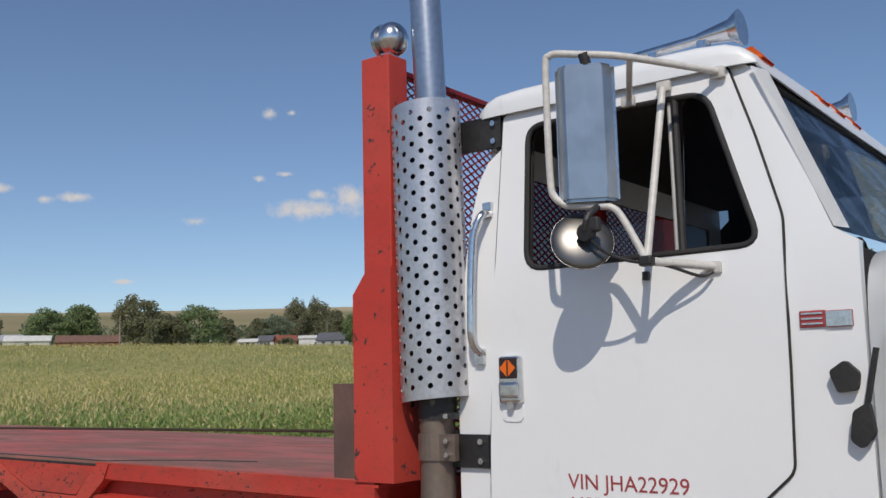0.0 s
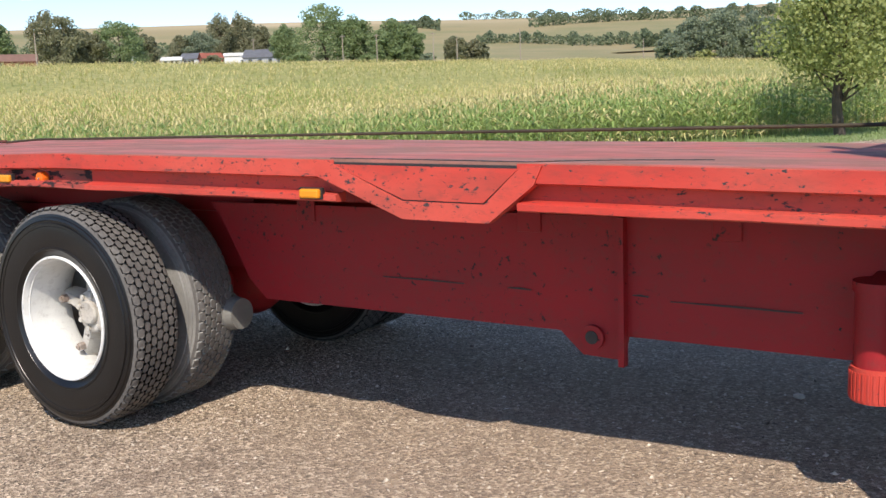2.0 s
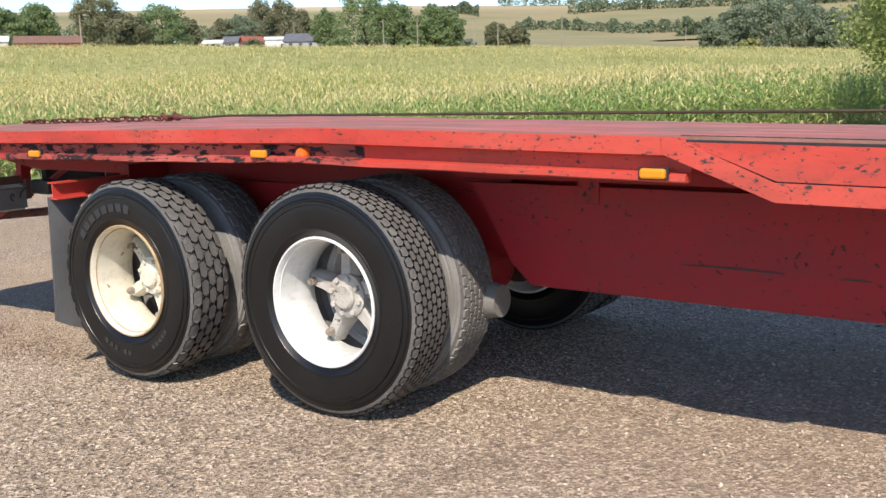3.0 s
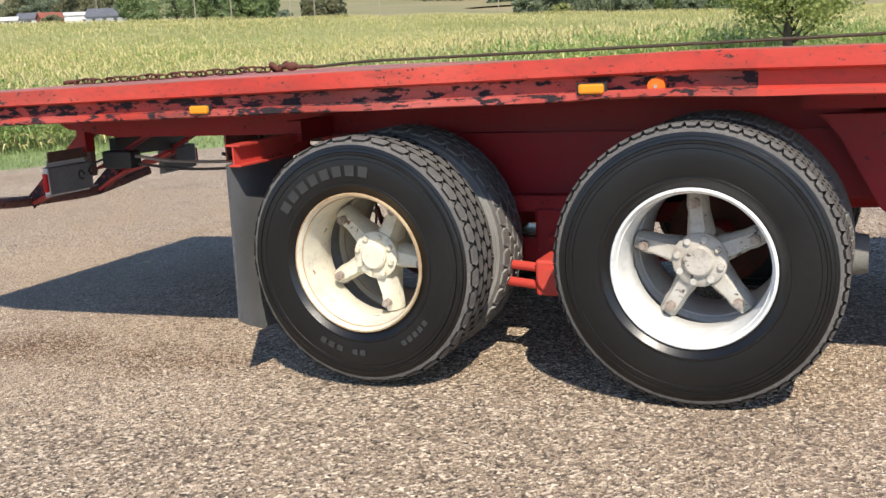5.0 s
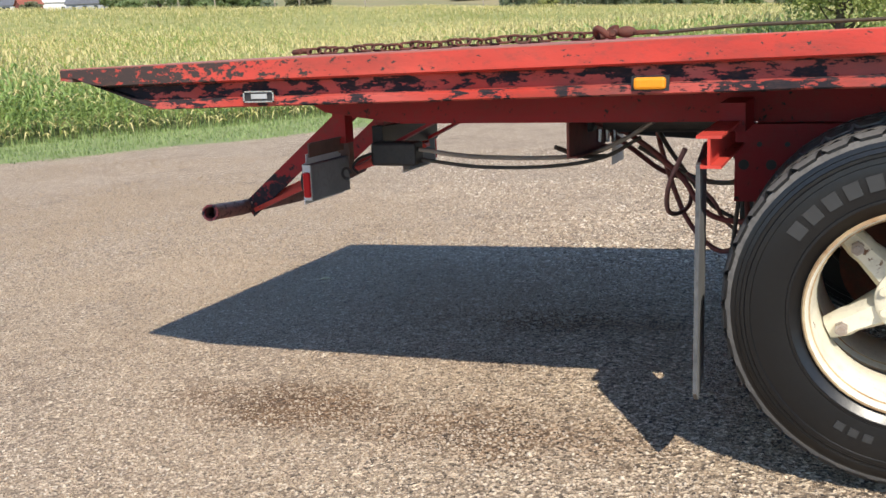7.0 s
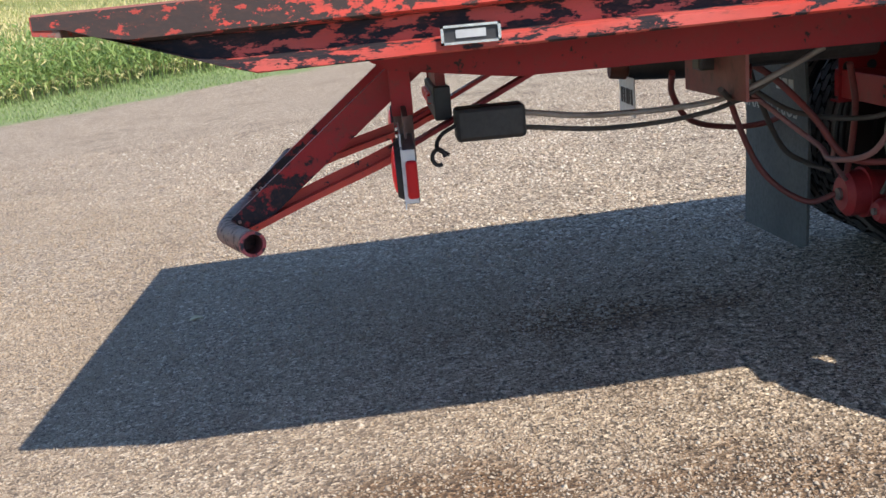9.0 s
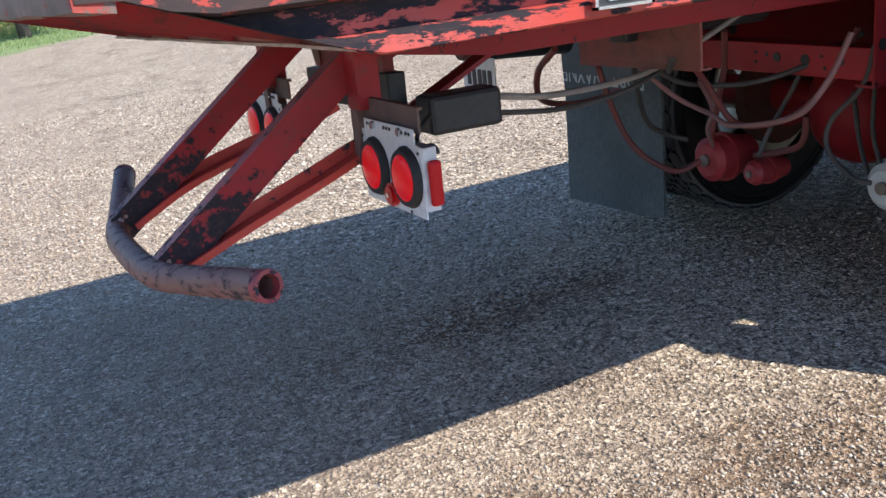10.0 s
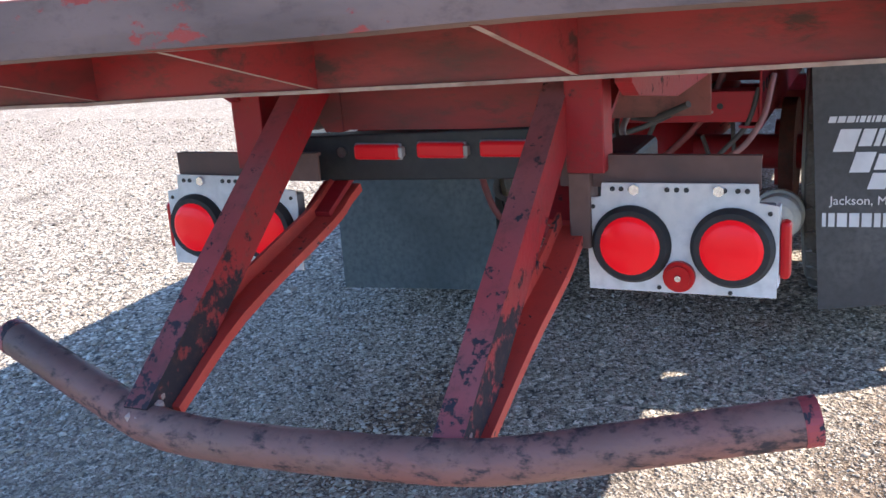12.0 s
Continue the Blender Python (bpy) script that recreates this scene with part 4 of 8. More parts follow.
def tread(bm, y0, w, r, n):
    rows = 5 if n < 50 else 7
    lane = (w - 0.036) / rows
    for j in range(rows):
        for i in range(n):
            a0 = (i + 0.5 * (j % 2) + 0.07) / n * 2 * math.pi
            a1 = a0 + 0.93 / n * 2 * math.pi
            am = (a0 + a1) / 2
            ya, yb = y0 + 0.018 + j * lane + 0.0025, y0 + 0.018 + (j + 1) * lane - 0.0025
            ym = (ya + yb) / 2
            edge = 0.010 if j in (0, rows - 1) else 0.0
            ring = [(a0, ym), ((a0 * 2 + am) / 3, ya), ((a1 * 2 + am) / 3, ya), (a1, ym), ((a1 * 2 + am) / 3, yb), ((a0 * 2 + am) / 3, yb)]
            tops, lows = [], []
            for a, y in ring:
                drop = edge if (j == 0 and y < ym) or (j == rows - 1 and y > ym) else 0.0
                tops.append(bm.verts.new(((r - drop) * math.cos(a), y, (r - drop) * math.sin(a))))
                lows.append(bm.verts.new(((r - 0.018) * math.cos(a), y, (r - 0.018) * math.sin(a))))
            f = bm.faces.new(tops)
            f.material_index = 1
            for q in range(6):
                f = bm.faces.new((tops[q], tops[(q + 1) % 6], lows[(q + 1) % 6], lows[q]))
                f.material_index = 0


def build_wheel(blocks, rim_mat, hub_mat, lip_mat, turn, words):
    """A dual wheel on a cast five-spoke hub, its middle at the origin, its outer face towards -y; y = 0 is the deck's edge."""
    bm = bmesh.new()
    lathe(bm, [(0.0, 0.108), (0.048, 0.108), (0.056, 0.116), (0.056, 0.130), (0.090, 0.132), (0.098, 0.138), (0.098, 0.165), (0.088, 0.19), (0.088, 0.34), (0.0, 0.34)], (0, 0, 0), 32)
    wheel = part("wheel", bm, hub_mat, None, "cast five-spoke hub with dual tyres", smooth=True)
    for i in range(5):
        a = turn + i * 2 * math.pi / 5
        d, s = Vector((math.cos(a), 0, math.sin(a))), Vector((-math.sin(a), 0, math.cos(a)))
        bm = bmesh.new()
        for y0, y1, w0, w1, r0, r1 in ((0.150, 0.235, 0.046, 0.037, 0.07, 0.225),):
            v = []
            for r, w, ya, yb in ((r0, w0, y0 - 0.004, y1 + 0.03), (0.17, w1 * 0.92, y0 + 0.006, y1 + 0.01), (r1 - 0.03, w1, y0 + 0.004, y1), (r1 + 0.022, w1 * 0.86, y0 + 0.022, y1)):
                ring = [d * r + s * w + Vector((0, yb, 0)), d * r + s * w + Vector((0, ya + 0.03, 0)), d * r + s * w * 0.62 + Vector((0, ya, 0)),
                        d * r - s * w * 0.62 + Vector((0, ya, 0)), d * r - s * w + Vector((0, ya + 0.03, 0)), d * r - s * w + Vector((0, yb, 0))]
                v.append([bm.verts.new(p) for p in ring])
            for p, q in zip(v, v[1:]):
                for k in range(6):
                    bm.faces.new((p[k], p[(k + 1) % 6], q[(k + 1) % 6], q[k]))
            bm.faces.new(v[-1])
            bm.faces.new(v[0][::-1])
        part("spoke", bm, hub_mat, wheel, smooth=True)
    bm = bmesh.new()
    tyre(bm, -0.035, 0.262, 0.503, blocks)
    part("tyre", bm, [tyre_wall, tyre_tread], wheel, smooth=True)
    bm = bmesh.new()
    tyre(bm, -0.035, 0.262, 0.503, blocks, "tread")
    tagged(part("tread", bm, [tyre_wall, tyre_tread], wheel), kind="stuff")
    bm = bmesh.new()
    tyre(bm, 0.315, 0.262, 0.503, blocks)
    part("tyre", bm, [tyre_dust, tyre_tread], wheel, "dust-grey inner tyre", smooth=True)
    bm = bmesh.new()
    tyre(bm, 0.315, 0.262, 0.503, blocks, "tread")
    tagged(part("tread", bm, [tyre_dust, tyre_tread], wheel), kind="stuff")
    for y in (-0.035, 0.315):
        bm = bmesh.new()
        lathe(bm, [(0.262, y + 0.035), (0.283, y + 0.020), (0.285, y + 0.012), (0.281, y + 0.006), (0.275, y + 0.006)], (0, 0, 0), 64, 1)
        lathe(bm, [(0.275, y + 0.006), (0.271, y + 0.012), (0.267, y + 0.03), (0.262, y + 0.046), (0.260, y + 0.09), (0.252, y + 0.14), (0.252, y + 0.24), (0.268, y + 0.262), (0.28, y + 0.262)], (0, 0, 0), 64, 0)
        part("rim", bm, [rim_mat, lip_mat], wheel, smooth=True)
    for i in range(5):
        a = turn + i * 2 * math.pi / 5
        c = Vector((math.cos(a) * 0.205, 0, math.sin(a) * 0.205))
        bm = bmesh.new()
        rod(bm, c + Vector((0, 0.128, 0)), c + Vector((0, 0.165, 0)), 0.019, 6)
        rod(bm, c + Vector((0, 0.118, 0)), c + Vector((0, 0.13, 0)), 0.011, 10)
        part("clamp_nut", bm, bolt_steel, wheel)
    for i in range(8):
        a = turn + 0.3 + i * 2 * math.pi / 8
        c = Vector((math.cos(a) * 0.079, 0, math.sin(a) * 0.079))
        bm = bmesh.new()
        rod(bm, c + Vector((0, 0.120, 0)), c + Vector((0, 0.136, 0)), 0.0125, 6)
        part("hub_bolt", bm, hub_mat, wheel)
    if words:
        # raised moulding on the wall
        bm = bmesh.new()
        for centre, count, step, r0, r1, w in ((112, 8, 9.0, 0.352, 0.394, 6.2), (-112, 3, 6.2, 0.356, 0.378, 4.0), (-92, 2, 5.5, 0.356, 0.378, 3.6), (-48, 5, 5.0, 0.354, 0.376, 3.2)):
            for i in range(count):
                a = radians(centre + (count / 2 - i - 0.5) * step)
                h = radians(w) / 2
                q = [bm.verts.new((r * math.cos(a + o), -0.0368, r * math.sin(a + o))) for r, o in ((r0, -h), (r1, -h), (r1, h), (r0, h))]
                bm.faces.new(q)
                for q0, q1 in zip(q, q[1:] + q[:1]):
                    bm.faces.new((q0, q1, bm.verts.new(q1.co + Vector((0, 0.01, 0))), bm.verts.new(q0.co + Vector((0, 0.01, 0)))))
        tagged(part("wall_moulding", bm, letter_grey, wheel, "faded raised moulding on the tyre wall"), kind="stuff")
    wheel.parent = truck
    return wheel


HUBS = ((-1.312, 0.496), (-0.004, 0.527))
turns = (radians(-80), radians(-121))
for (hx, hz), turn, style in zip(HUBS, turns, ((36, rim_cream, rim_cream, rim_rust, True), (66, rim_white, hub_paint, rim_white, False))):
    blocks, rim_mat, hub_mat, lip_mat, words = style
    w = build_wheel(blocks, rim_mat, hub_mat, lip_mat, turn, words)
    w.matrix_basis = pose(hx, 0, hz)
    twin = copy_thing(w, pose(hx, 2 * YC, hz, 0, 0, 180))
    # far inner tyres lose the dust grey: under-truck shade put into their colour
    for ob in twin.children:
        if tyre_dust.name in [m.name for m in ob.data.materials]:
            ob.data = ob.data.copy()
            ob.data.materials[0] = tyre_wall
            ob["label"] = "dark inner tyre"
    bm = bmesh.new()
    rod(bm, (hx, 0.3, hz), (hx, 2 * YC - 0.3, hz), 0.065, 16)
    bmesh.ops.create_uvsphere(bm, u_segments=20, v_segments=12, radius=0.22, matrix=Matrix.Translation((hx, YC + 0.05, hz)) @ Matrix.Diagonal((1, 0.9, 1, 1)))
    part("axle", bm, beam_paint, truck, "red drive axle", smooth=True)
    for y in (0.62, 2 * YC - 0.66):
        bm = bmesh.new()
        rod(bm, (hx, y, hz), (hx, y + 0.05, hz), 0.20, 28)
        part("brake_drum", bm, rusty, truck)


# ---- headboard and exhaust ----
def build_headboard():
    for far in (False, True):
        flip = (lambda y: 2 * YC - y) if far else (lambda y: y)
        bm = bmesh.new()
        ys = sorted((flip(0.022), flip(0.115)))
        box(bm, 3.655, 3.768, ys[0], ys[1], 1.78, 2.53, 0.004)
        ys = sorted((flip(-0.006), flip(0.12)))
        prism(bm, [(3.632, 1.212), (3.785, 1.212), (3.785, 1.852), (3.70, 1.862), (3.632, 1.775)], "y", *ys)
        part("post", bm, red_paint, truck, "red steel corner post")
        bm = bmesh.new()
        ys = sorted((flip(0.012), flip(0.10)))
        prism(bm, [(3.53, 1.218), (3.633, 1.218), (3.633, 1.502), (3.53, 1.506)], "y", *ys)
        part("kick_plate", bm, brown_steel, truck, "bare brown steel plate")
    bm = bmesh.new()
    box(bm, 3.69, 3.725, 0.10, 2 * YC - 0.10, 2.495, 2.515, 0.004)
    box(bm, 3.67, 3.75, 0.12, 2 * YC - 0.12, 1.22, 1.30)
    for y in (0.75, 1.45):
        box(bm, 3.68, 3.74, y, y + 0.05, 1.30, 2.495)
    part("headboard_frame", bm, beam_paint, truck)
    # expanded metal: diagonal strands both ways
    y0, y1, z0, z1 = 0.10, 2 * YC - 0.10, 1.30, 2.50
    bm = bmesh.new()
    slope, step = 0.55, 0.028
    for way in (1, -1):
        c = z0 - slope * (y1 - y0)
        while c < z1 + slope * (y1 - y0):
            pts = []
            ya, yb = y0, y1
            za, zb = (c, c + slope * (y1 - y0)) if way == 1 else (c + slope * (y1 - y0), c)
            lo, hi = max(min(za, zb), z0), min(max(za, zb), z1)
            if hi - lo > 0.02:
                k = (zb - za) / (yb - ya)
                p, q = (y0 + (lo - za) / k, lo), (y0 + (hi - za) / k, hi)
                beam(bm, (3.712 + 0.004 * way, p[0], p[1]), (3.712 + 0.004 * way, q[0], q[1]), 0.005, 0.004, (1, 0, 0))
            c += step
    tagged(part("mesh_screen", bm, beam_paint, truck, "red expanded metal screen"), kind="stuff")
    # round work lamp on the post
    bm = bmesh.new()
    bmesh.ops.create_uvsphere(bm, u_segments=28, v_segments=16, radius=0.056, matrix=Matrix.Translation((3.745, 0.075, 2.592)) @ Matrix.Diagonal((0.85, 1, 1, 1)))
    lamp = part("work_lamp", bm, chrome, truck, "round chromed work lamp", smooth=True)
    bm = bmesh.new()
    rod(bm, (3.712, 0.075, 2.592), (3.692, 0.075, 2.592), 0.057, 28, 0.050)
    part("lamp_ring", bm, chrome, lamp)
    bm = bmesh.new()
    box(bm, 3.715, 3.755, 0.05, 0.09, 2.525, 2.545)
    rod(bm, (3.735, 0.07, 2.53), (3.735, 0.07, 2.56), 0.012, 10)
    part("lamp_foot", bm, chrome, lamp)


before = set(truck.children)
build_headboard()
for ob in set(truck.children) - before:
    ob.location.x = 0.016


def build_exhaust():
    sx, sy = 3.892, 0.092
    bm = bmesh.new()
    rod(bm, (sx + 0.005, sy, 2.30), (sx - 0.032, sy, 3.15), 0.049, 32)
    stack = part("upper_pipe", bm, stack_steel, truck, "tall straight steel exhaust pipe", smooth=True)
    # perforated shield: punched half tube
    r, z0, z1 = 0.107, 1.452, 2.345
    seg, rows = 30, 18
    a0, a1 = radians(150), radians(385)
    hole_r = 0.0086
    bm = bmesh.new()
    da, dz = (a1 - a0) / seg, (z1 - z0) / (rows * 2)
    def at(a, z, rr=r):
        lean = (z - 1.9) * -0.022
        return (sx - 0.008 + lean + rr * math.cos(a), sy + rr * math.sin(a), z + 0.01 * math.cos(a))
    for i in range(seg):
        for j in range(rows * 2):
            # punched columns are three times as wide as the plain ones between them
            left, wide = a0 + (i + (0.5 if i % 2 else 0.0)) * da, da * (0.5 if i % 2 else 1.5)
            ca, cz = left + wide / 2, z0 + (j + 0.5) * dz
            corners = [(ca - wide / 2, cz - dz / 2), (ca + wide / 2, cz - dz / 2), (ca + wide / 2, cz + dz / 2), (ca - wide / 2, cz + dz / 2)]
            if i % 2 == 0 and (j + (i // 2)) % 2 == 0 and 1 <= j < rows * 2 - 1:
                outer = []
                for k in range(4):
                    p, q = corners[k], corners[(k + 1) % 4]
                    outer += [p, ((p[0] + q[0]) / 2, (p[1] + q[1]) / 2)]
                turns_at = [radians(-135 + 45 * k) for k in range(8)]
                inner = [(ca + hole_r * math.cos(q) / r, cz + hole_r * math.sin(q)) for q in turns_at]
                ov, iv = [bm.verts.new(at(*p)) for p in outer], [bm.verts.new(at(*p)) for p in inner]
                for k in range(8):
                    bm.faces.new((ov[k], ov[(k + 1) % 8], iv[(k + 1) % 8], iv[k]))
            else:
                bm.faces.new([bm.verts.new(at(*p)) for p in corners])
    bmesh.ops.remove_doubles(bm, verts=bm.verts, dist=0.0006)
    shield = part("heat_shield", bm, steel_shield, stack, "perforated bright steel heat shield", smooth=True)
    skin = shield.modifiers.new("skin", "SOLIDIFY")
    skin.thickness, skin.use_even_offset = 0.002, False
    crisp = shield.modifiers.new("crisp", "EDGE_SPLIT")
    crisp.split_angle = radians(40)
    bm = bmesh.new()
    rod(bm, (sx, sy, 1.50), (sx, sy, 2.31), 0.085, 28)
    part("muffler", bm, black_metal, stack, smooth=True)
    bm = bmesh.new()
    rod(bm, (sx, sy, 1.405), (sx, sy, 1.50), 0.060, 24)
    part("muffler_neck", bm, black_metal, stack, smooth=True)
    # bent pipe down and forward under the cab
    pts = smooth_path([(sx, sy, 1.40), (sx, sy, 1.25), (sx - 0.006, sy, 1.08), (sx - 0.002, sy + 0.003, 1.0), (sx + 0.035, sy + 0.018, 0.930), (sx + 0.105, sy + 0.045, 0.914), (sx + 0.185, sy + 0.08, 0.935), (sx + 0.225, sy + 0.105, 0.947)], 6)
    bm = bmesh.new()
    tube(bm, pts, 0.053, 24, 0.003)
    part("exhaust_pipe", bm, pipe_steel, truck, "bent bare steel exhaust pipe", smooth=True)
    bm = bmesh.new()
    tube(bm, [(sx + 0.21, sy + 0.10, 0.944), (sx + 0.27, sy + 0.42, 1.0)], 0.056, 20)
    part("flex_pipe", bm, shade_black, truck, smooth=True)
    for z, w in ((1.405, 0.018), (1.315, 0.075)):
        bm = bmesh.new()
        rod(bm, (sx, sy, z - w / 2), (sx, sy, z + w / 2), 0.059, 24)
        box(bm, sx + 0.035, sx + 0.095, sy - 0.045, sy - 0.025, z - w / 2, z + w / 2)
        clamp = part("pipe_clamp", bm, pipe_steel if w > 0.05 else black_metal, truck)
        for dz in ((-0.02, 0.02) if w > 0.05 else (0,)):
            bm = bmesh.new()
            rod(bm, (sx + 0.07, sy - 0.058, z + dz), (sx + 0.07, sy - 0.02, z + dz), 0.008, 8)
            part("clamp_bolt", bm, chrome, clamp)


build_exhaust()

# ---- the cab ----
def side_y(z):
    t = z - 1.78
    return 0.095 + (0.18 * t if t > 0.12 else 0.0 if t < -0.12 else 0.18 * (t + 0.12) ** 2 / 0.48)


def side_panel(bm, outline, hole, offset, thick, far=False):
    """A body panel that follows the cab's side, with an opening."""
    edges = []
    for loop in (outline, hole):
        if not loop:
            continue
        vs = [bm.verts.new((x, 0, z)) for x, z in loop]
        edges += [bm.edges.new((vs[i], vs[(i + 1) % len(vs)])) for i in range(len(vs))]
    bmesh.ops.triangle_fill(bm, edges=edges, use_beauty=True)
    for z in (1.66, 1.70, 1.74, 1.78, 1.82, 1.86, 1.90):
        bmesh.ops.bisect_plane(bm, geom=bm.verts[:] + bm.edges[:] + bm.faces[:], plane_co=(0, 0, z), plane_no=(0, 0, 1))
    for v in bm.verts:
        v.co.y = side_y(v.co.z) + offset
    out = bmesh.ops.extrude_face_region(bm, geom=bm.faces[:])
    for v in out["geom"]:
        if isinstance(v, bmesh.types.BMVert):
            v.co.y += thick
    if far:
        for v in bm.verts:
            v.co.y = 2 * YC - v.co.y
    bmesh.ops.recalc_face_normals(bm, faces=bm.faces)


def on_side(points, offset):
    return [(x, side_y(z) + offset, z) for x, z in points]


def rounded(points, r=0.04, steps=5):
    """Rounds the corners of a closed outline."""
    out = []
    n = len(points)
    for i in range(n):
        p, a, b = Vector(points[i]), Vector(points[i - 1]), Vector(points[(i + 1) % n])
        d = min(r, (a - p).length * 0.45, (b - p).length * 0.45)
        s, e = p + (a - p).normalized() * d, p + (b - p).normalized() * d
        for k in range(steps + 1):
            t = k / steps
            out.append(tuple(s * (1 - t) ** 2 + p * 2 * t * (1 - t) + e * t * t))
    return out


WINDOW = rounded([(4.17, 2.245), (4.722, 2.238), (4.866, 1.812), (4.195, 1.808)], 0.055)
DOOR = rounded([(4.081, 2.298), (4.778, 2.302), (4.851, 2.095), (4.918, 1.874), (4.917, 1.511), (4.910, 1.27), (4.76, 1.132), (4.056, 1.136), (4.060, 1.30), (4.089, 1.859)], 0.02, 3)
BODY = [(3.945, 1.10), (3.945, 1.40), (3.962, 1.62), (3.975, 1.85), (3.985, 2.0), (4.003, 2.10), (4.03, 2.155), (4.075, 2.19), (4.078, 2.30), (4.80, 2.318), (4.858, 2.272), (4.95, 2.04), (5.034, 1.836), (5.09, 1.80), (5.09, 1.10)]


def build_cab():
    bm = bmesh.new()
    side_panel(bm, BODY, [(x + (0.02 if x > 4.5 else -0.02), z + (0.015 if z > 2 else -0.015)) for x, z in WINDOW], 0.0, 0.035)
    cab = part("cab", bm, cab_white, truck, "white painted steel day cab", smooth=True)
    bm = bmesh.new()
    side_panel(bm, BODY, WINDOW, 0.0, 0.035, True)
    part("side_panel", bm, cab_white, cab)
    # back wall with a wide rear window
    bm = bmesh.new()
    y0, y1 = 0.11, 2 * YC - 0.11
    box(bm, 3.95, 3.98, y0, y1, 1.10, 1.62)
    box(bm, 4.01, 4.03, 0.21, 0.34, 1.62, 2.29)
    box(bm, 4.01, 4.03, 2 * YC - 0.34, y1 - 0.1, 1.62, 2.29)
    box(bm, 4.01, 4.03, 0.34, 2 * YC - 0.34, 2.14, 2.29)
    box(bm, 3.98, 4.01, y0 + 0.03, 0.34, 1.60, 1.98)
    part("back_wall", bm, cab_white, cab)
    bm = bmesh.new()
    box(bm, 4.013, 4.023, 0.34, 2 * YC - 0.34, 1.62, 2.14)
    g = part("rear_window", bm, rear_glass, cab)
    g.visible_shadow = False
    # roof with upright sides, a rounded shoulder and a low crown
    bm = bmesh.new()
    section = [(0.0, -0.010), (0.0, 0.022), (0.003, 0.040), (0.012, 0.056), (0.030, 0.066), (0.065, 0.072), (0.16, 0.078), (0.40, 0.086), (0.70, 0.092)]
    rows = []
    for x, k, inset in ((3.992, 0.05, 0.02), (3.999, 0.35, 0.012), (4.025, 0.72, 0.004), (4.06, 0.92, 0.0), (4.14, 1.0, 0.0), (4.50, 1.03, 0.0), (4.70, 1.0, 0.0), (4.775, 0.90, 0.002), (4.815, 0.68, 0.006), (4.842, 0.36, 0.012), (4.856, 0.0, 0.02), (4.858, -0.20, 0.02)):
        half = [(x, 0.158 + inset + d, 2.304 + (h * k if h > 0 else h)) for d, h in section]
        rows.append(half + [(x, YC, 2.304 + 0.098 * k)] + [(x, 2 * YC - y, z) for x, y, z in reversed(half)])
    grid_faces(bm, rows)
    bmesh.ops.recalc_face_normals(bm, faces=bm.faces)
    bmesh.ops.solidify(bm, geom=bm.faces[:], thickness=0.006)
    part("roof", bm, cab_white, cab, smooth=True)
    bm = bmesh.new()
    tube(bm, [(3.99, 0.176, 2.291), (4.08, 0.172, 2.306), (4.5, 0.170, 2.313), (4.80, 0.172, 2.312)], 0.006, 8)
    part("gutter", bm, black_rubber, cab)
    # windscreen, pillars and cowl
    bm = bmesh.new()
    def screen(t, y):
        e = 1 - ((y - YC) / (YC - 0.18)) ** 2
        return (4.845 + 0.012 * e + (0.195 + 0.025 * e) * t, y, 2.262 - 0.43 * t)
    rows = [[screen(t, y) for y in np.linspace(0.20 - 0.075 * t, 2 * YC - 0.20 + 0.075 * t, 15)] for t in np.linspace(0, 1, 5)]
    grid_faces(bm, rows)
    bmesh.ops.solidify(bm, geom=bm.faces[:], thickness=0.005)
    g = part("windscreen", bm, cab_glass, cab, smooth=True)
    g.visible_shadow = False
    for far in (False, True):
        bm = bmesh.new()
        pts = [screen(t, 0.20 - 0.075 * t) for t in np.linspace(0, 1, 6)]
        pts = [(x, y - 0.004, z) for x, y, z in pts]
        tube(bm, mirrored(pts) if far else pts, 0.011, 8)
        tube(bm, [screen(0, 0.2), screen(0, 0.7), screen(0, YC), screen(0, 1.6), screen(0, 2 * YC - 0.2)], 0.010, 8)
        part("windscreen_seal", bm, black_rubber, cab)
        bm = bmesh.new()
        a = [(4.845, 0.168, 2.285), (4.95, 0.137, 2.04), (5.036, 0.108, 1.838)]
        b = [(4.880, 0.196, 2.272), (4.976, 0.157, 2.045), (5.066, 0.128, 1.832)]
        grid_faces(bm, [mirrored(a), mirrored(b)] if far else [a, b])
        bmesh.ops.solidify(bm, geom=bm.faces[:], thickness=0.02)
        part("pillar_corner", bm, cab_white, cab)
    # lower sill
    bm = bmesh.new()
    tube(bm, [(3.935, 0.110, 1.112), (4.5, 0.104, 1.110), (5.09, 0.104, 1.106)], 0.024, 14)
    box(bm, 3.95, 5.09, 0.11, 2 * YC - 0.11, 1.095, 1.115)
    part("cab_sill", bm, cab_white, cab, smooth=True)
    bm = bmesh.new()
    box(bm, 4.35, 5.1, 0.13, 0.15, 1.062, 1.085)
    # upright near-black sheet standing in for the shade under the cab
    box(bm, 4.0, 5.2, 0.50, 0.54, 0.62, 1.09)
    part("floor_rail", bm, shade_black, cab)
    # hood and fender
    bm = bmesh.new()
    rows = []
    for x, zt, half in ((5.098, 1.80, 1.03), (5.14, 1.80, 1.03), (5.5, 1.77, 0.99), (6.0, 1.71, 0.90), (6.35, 1.65, 0.84), (6.5, 1.55, 0.80), (6.55, 1.35, 0.78), (6.56, 0.9, 0.78)):
        row = []
        for a in np.linspace(0, math.pi, 25):
            cx, cz = math.cos(a), math.sin(a)
            yy = YC + half * math.copysign(abs(cx) ** 0.22, cx) * (1.0 if x < 6.5 else 0.98)
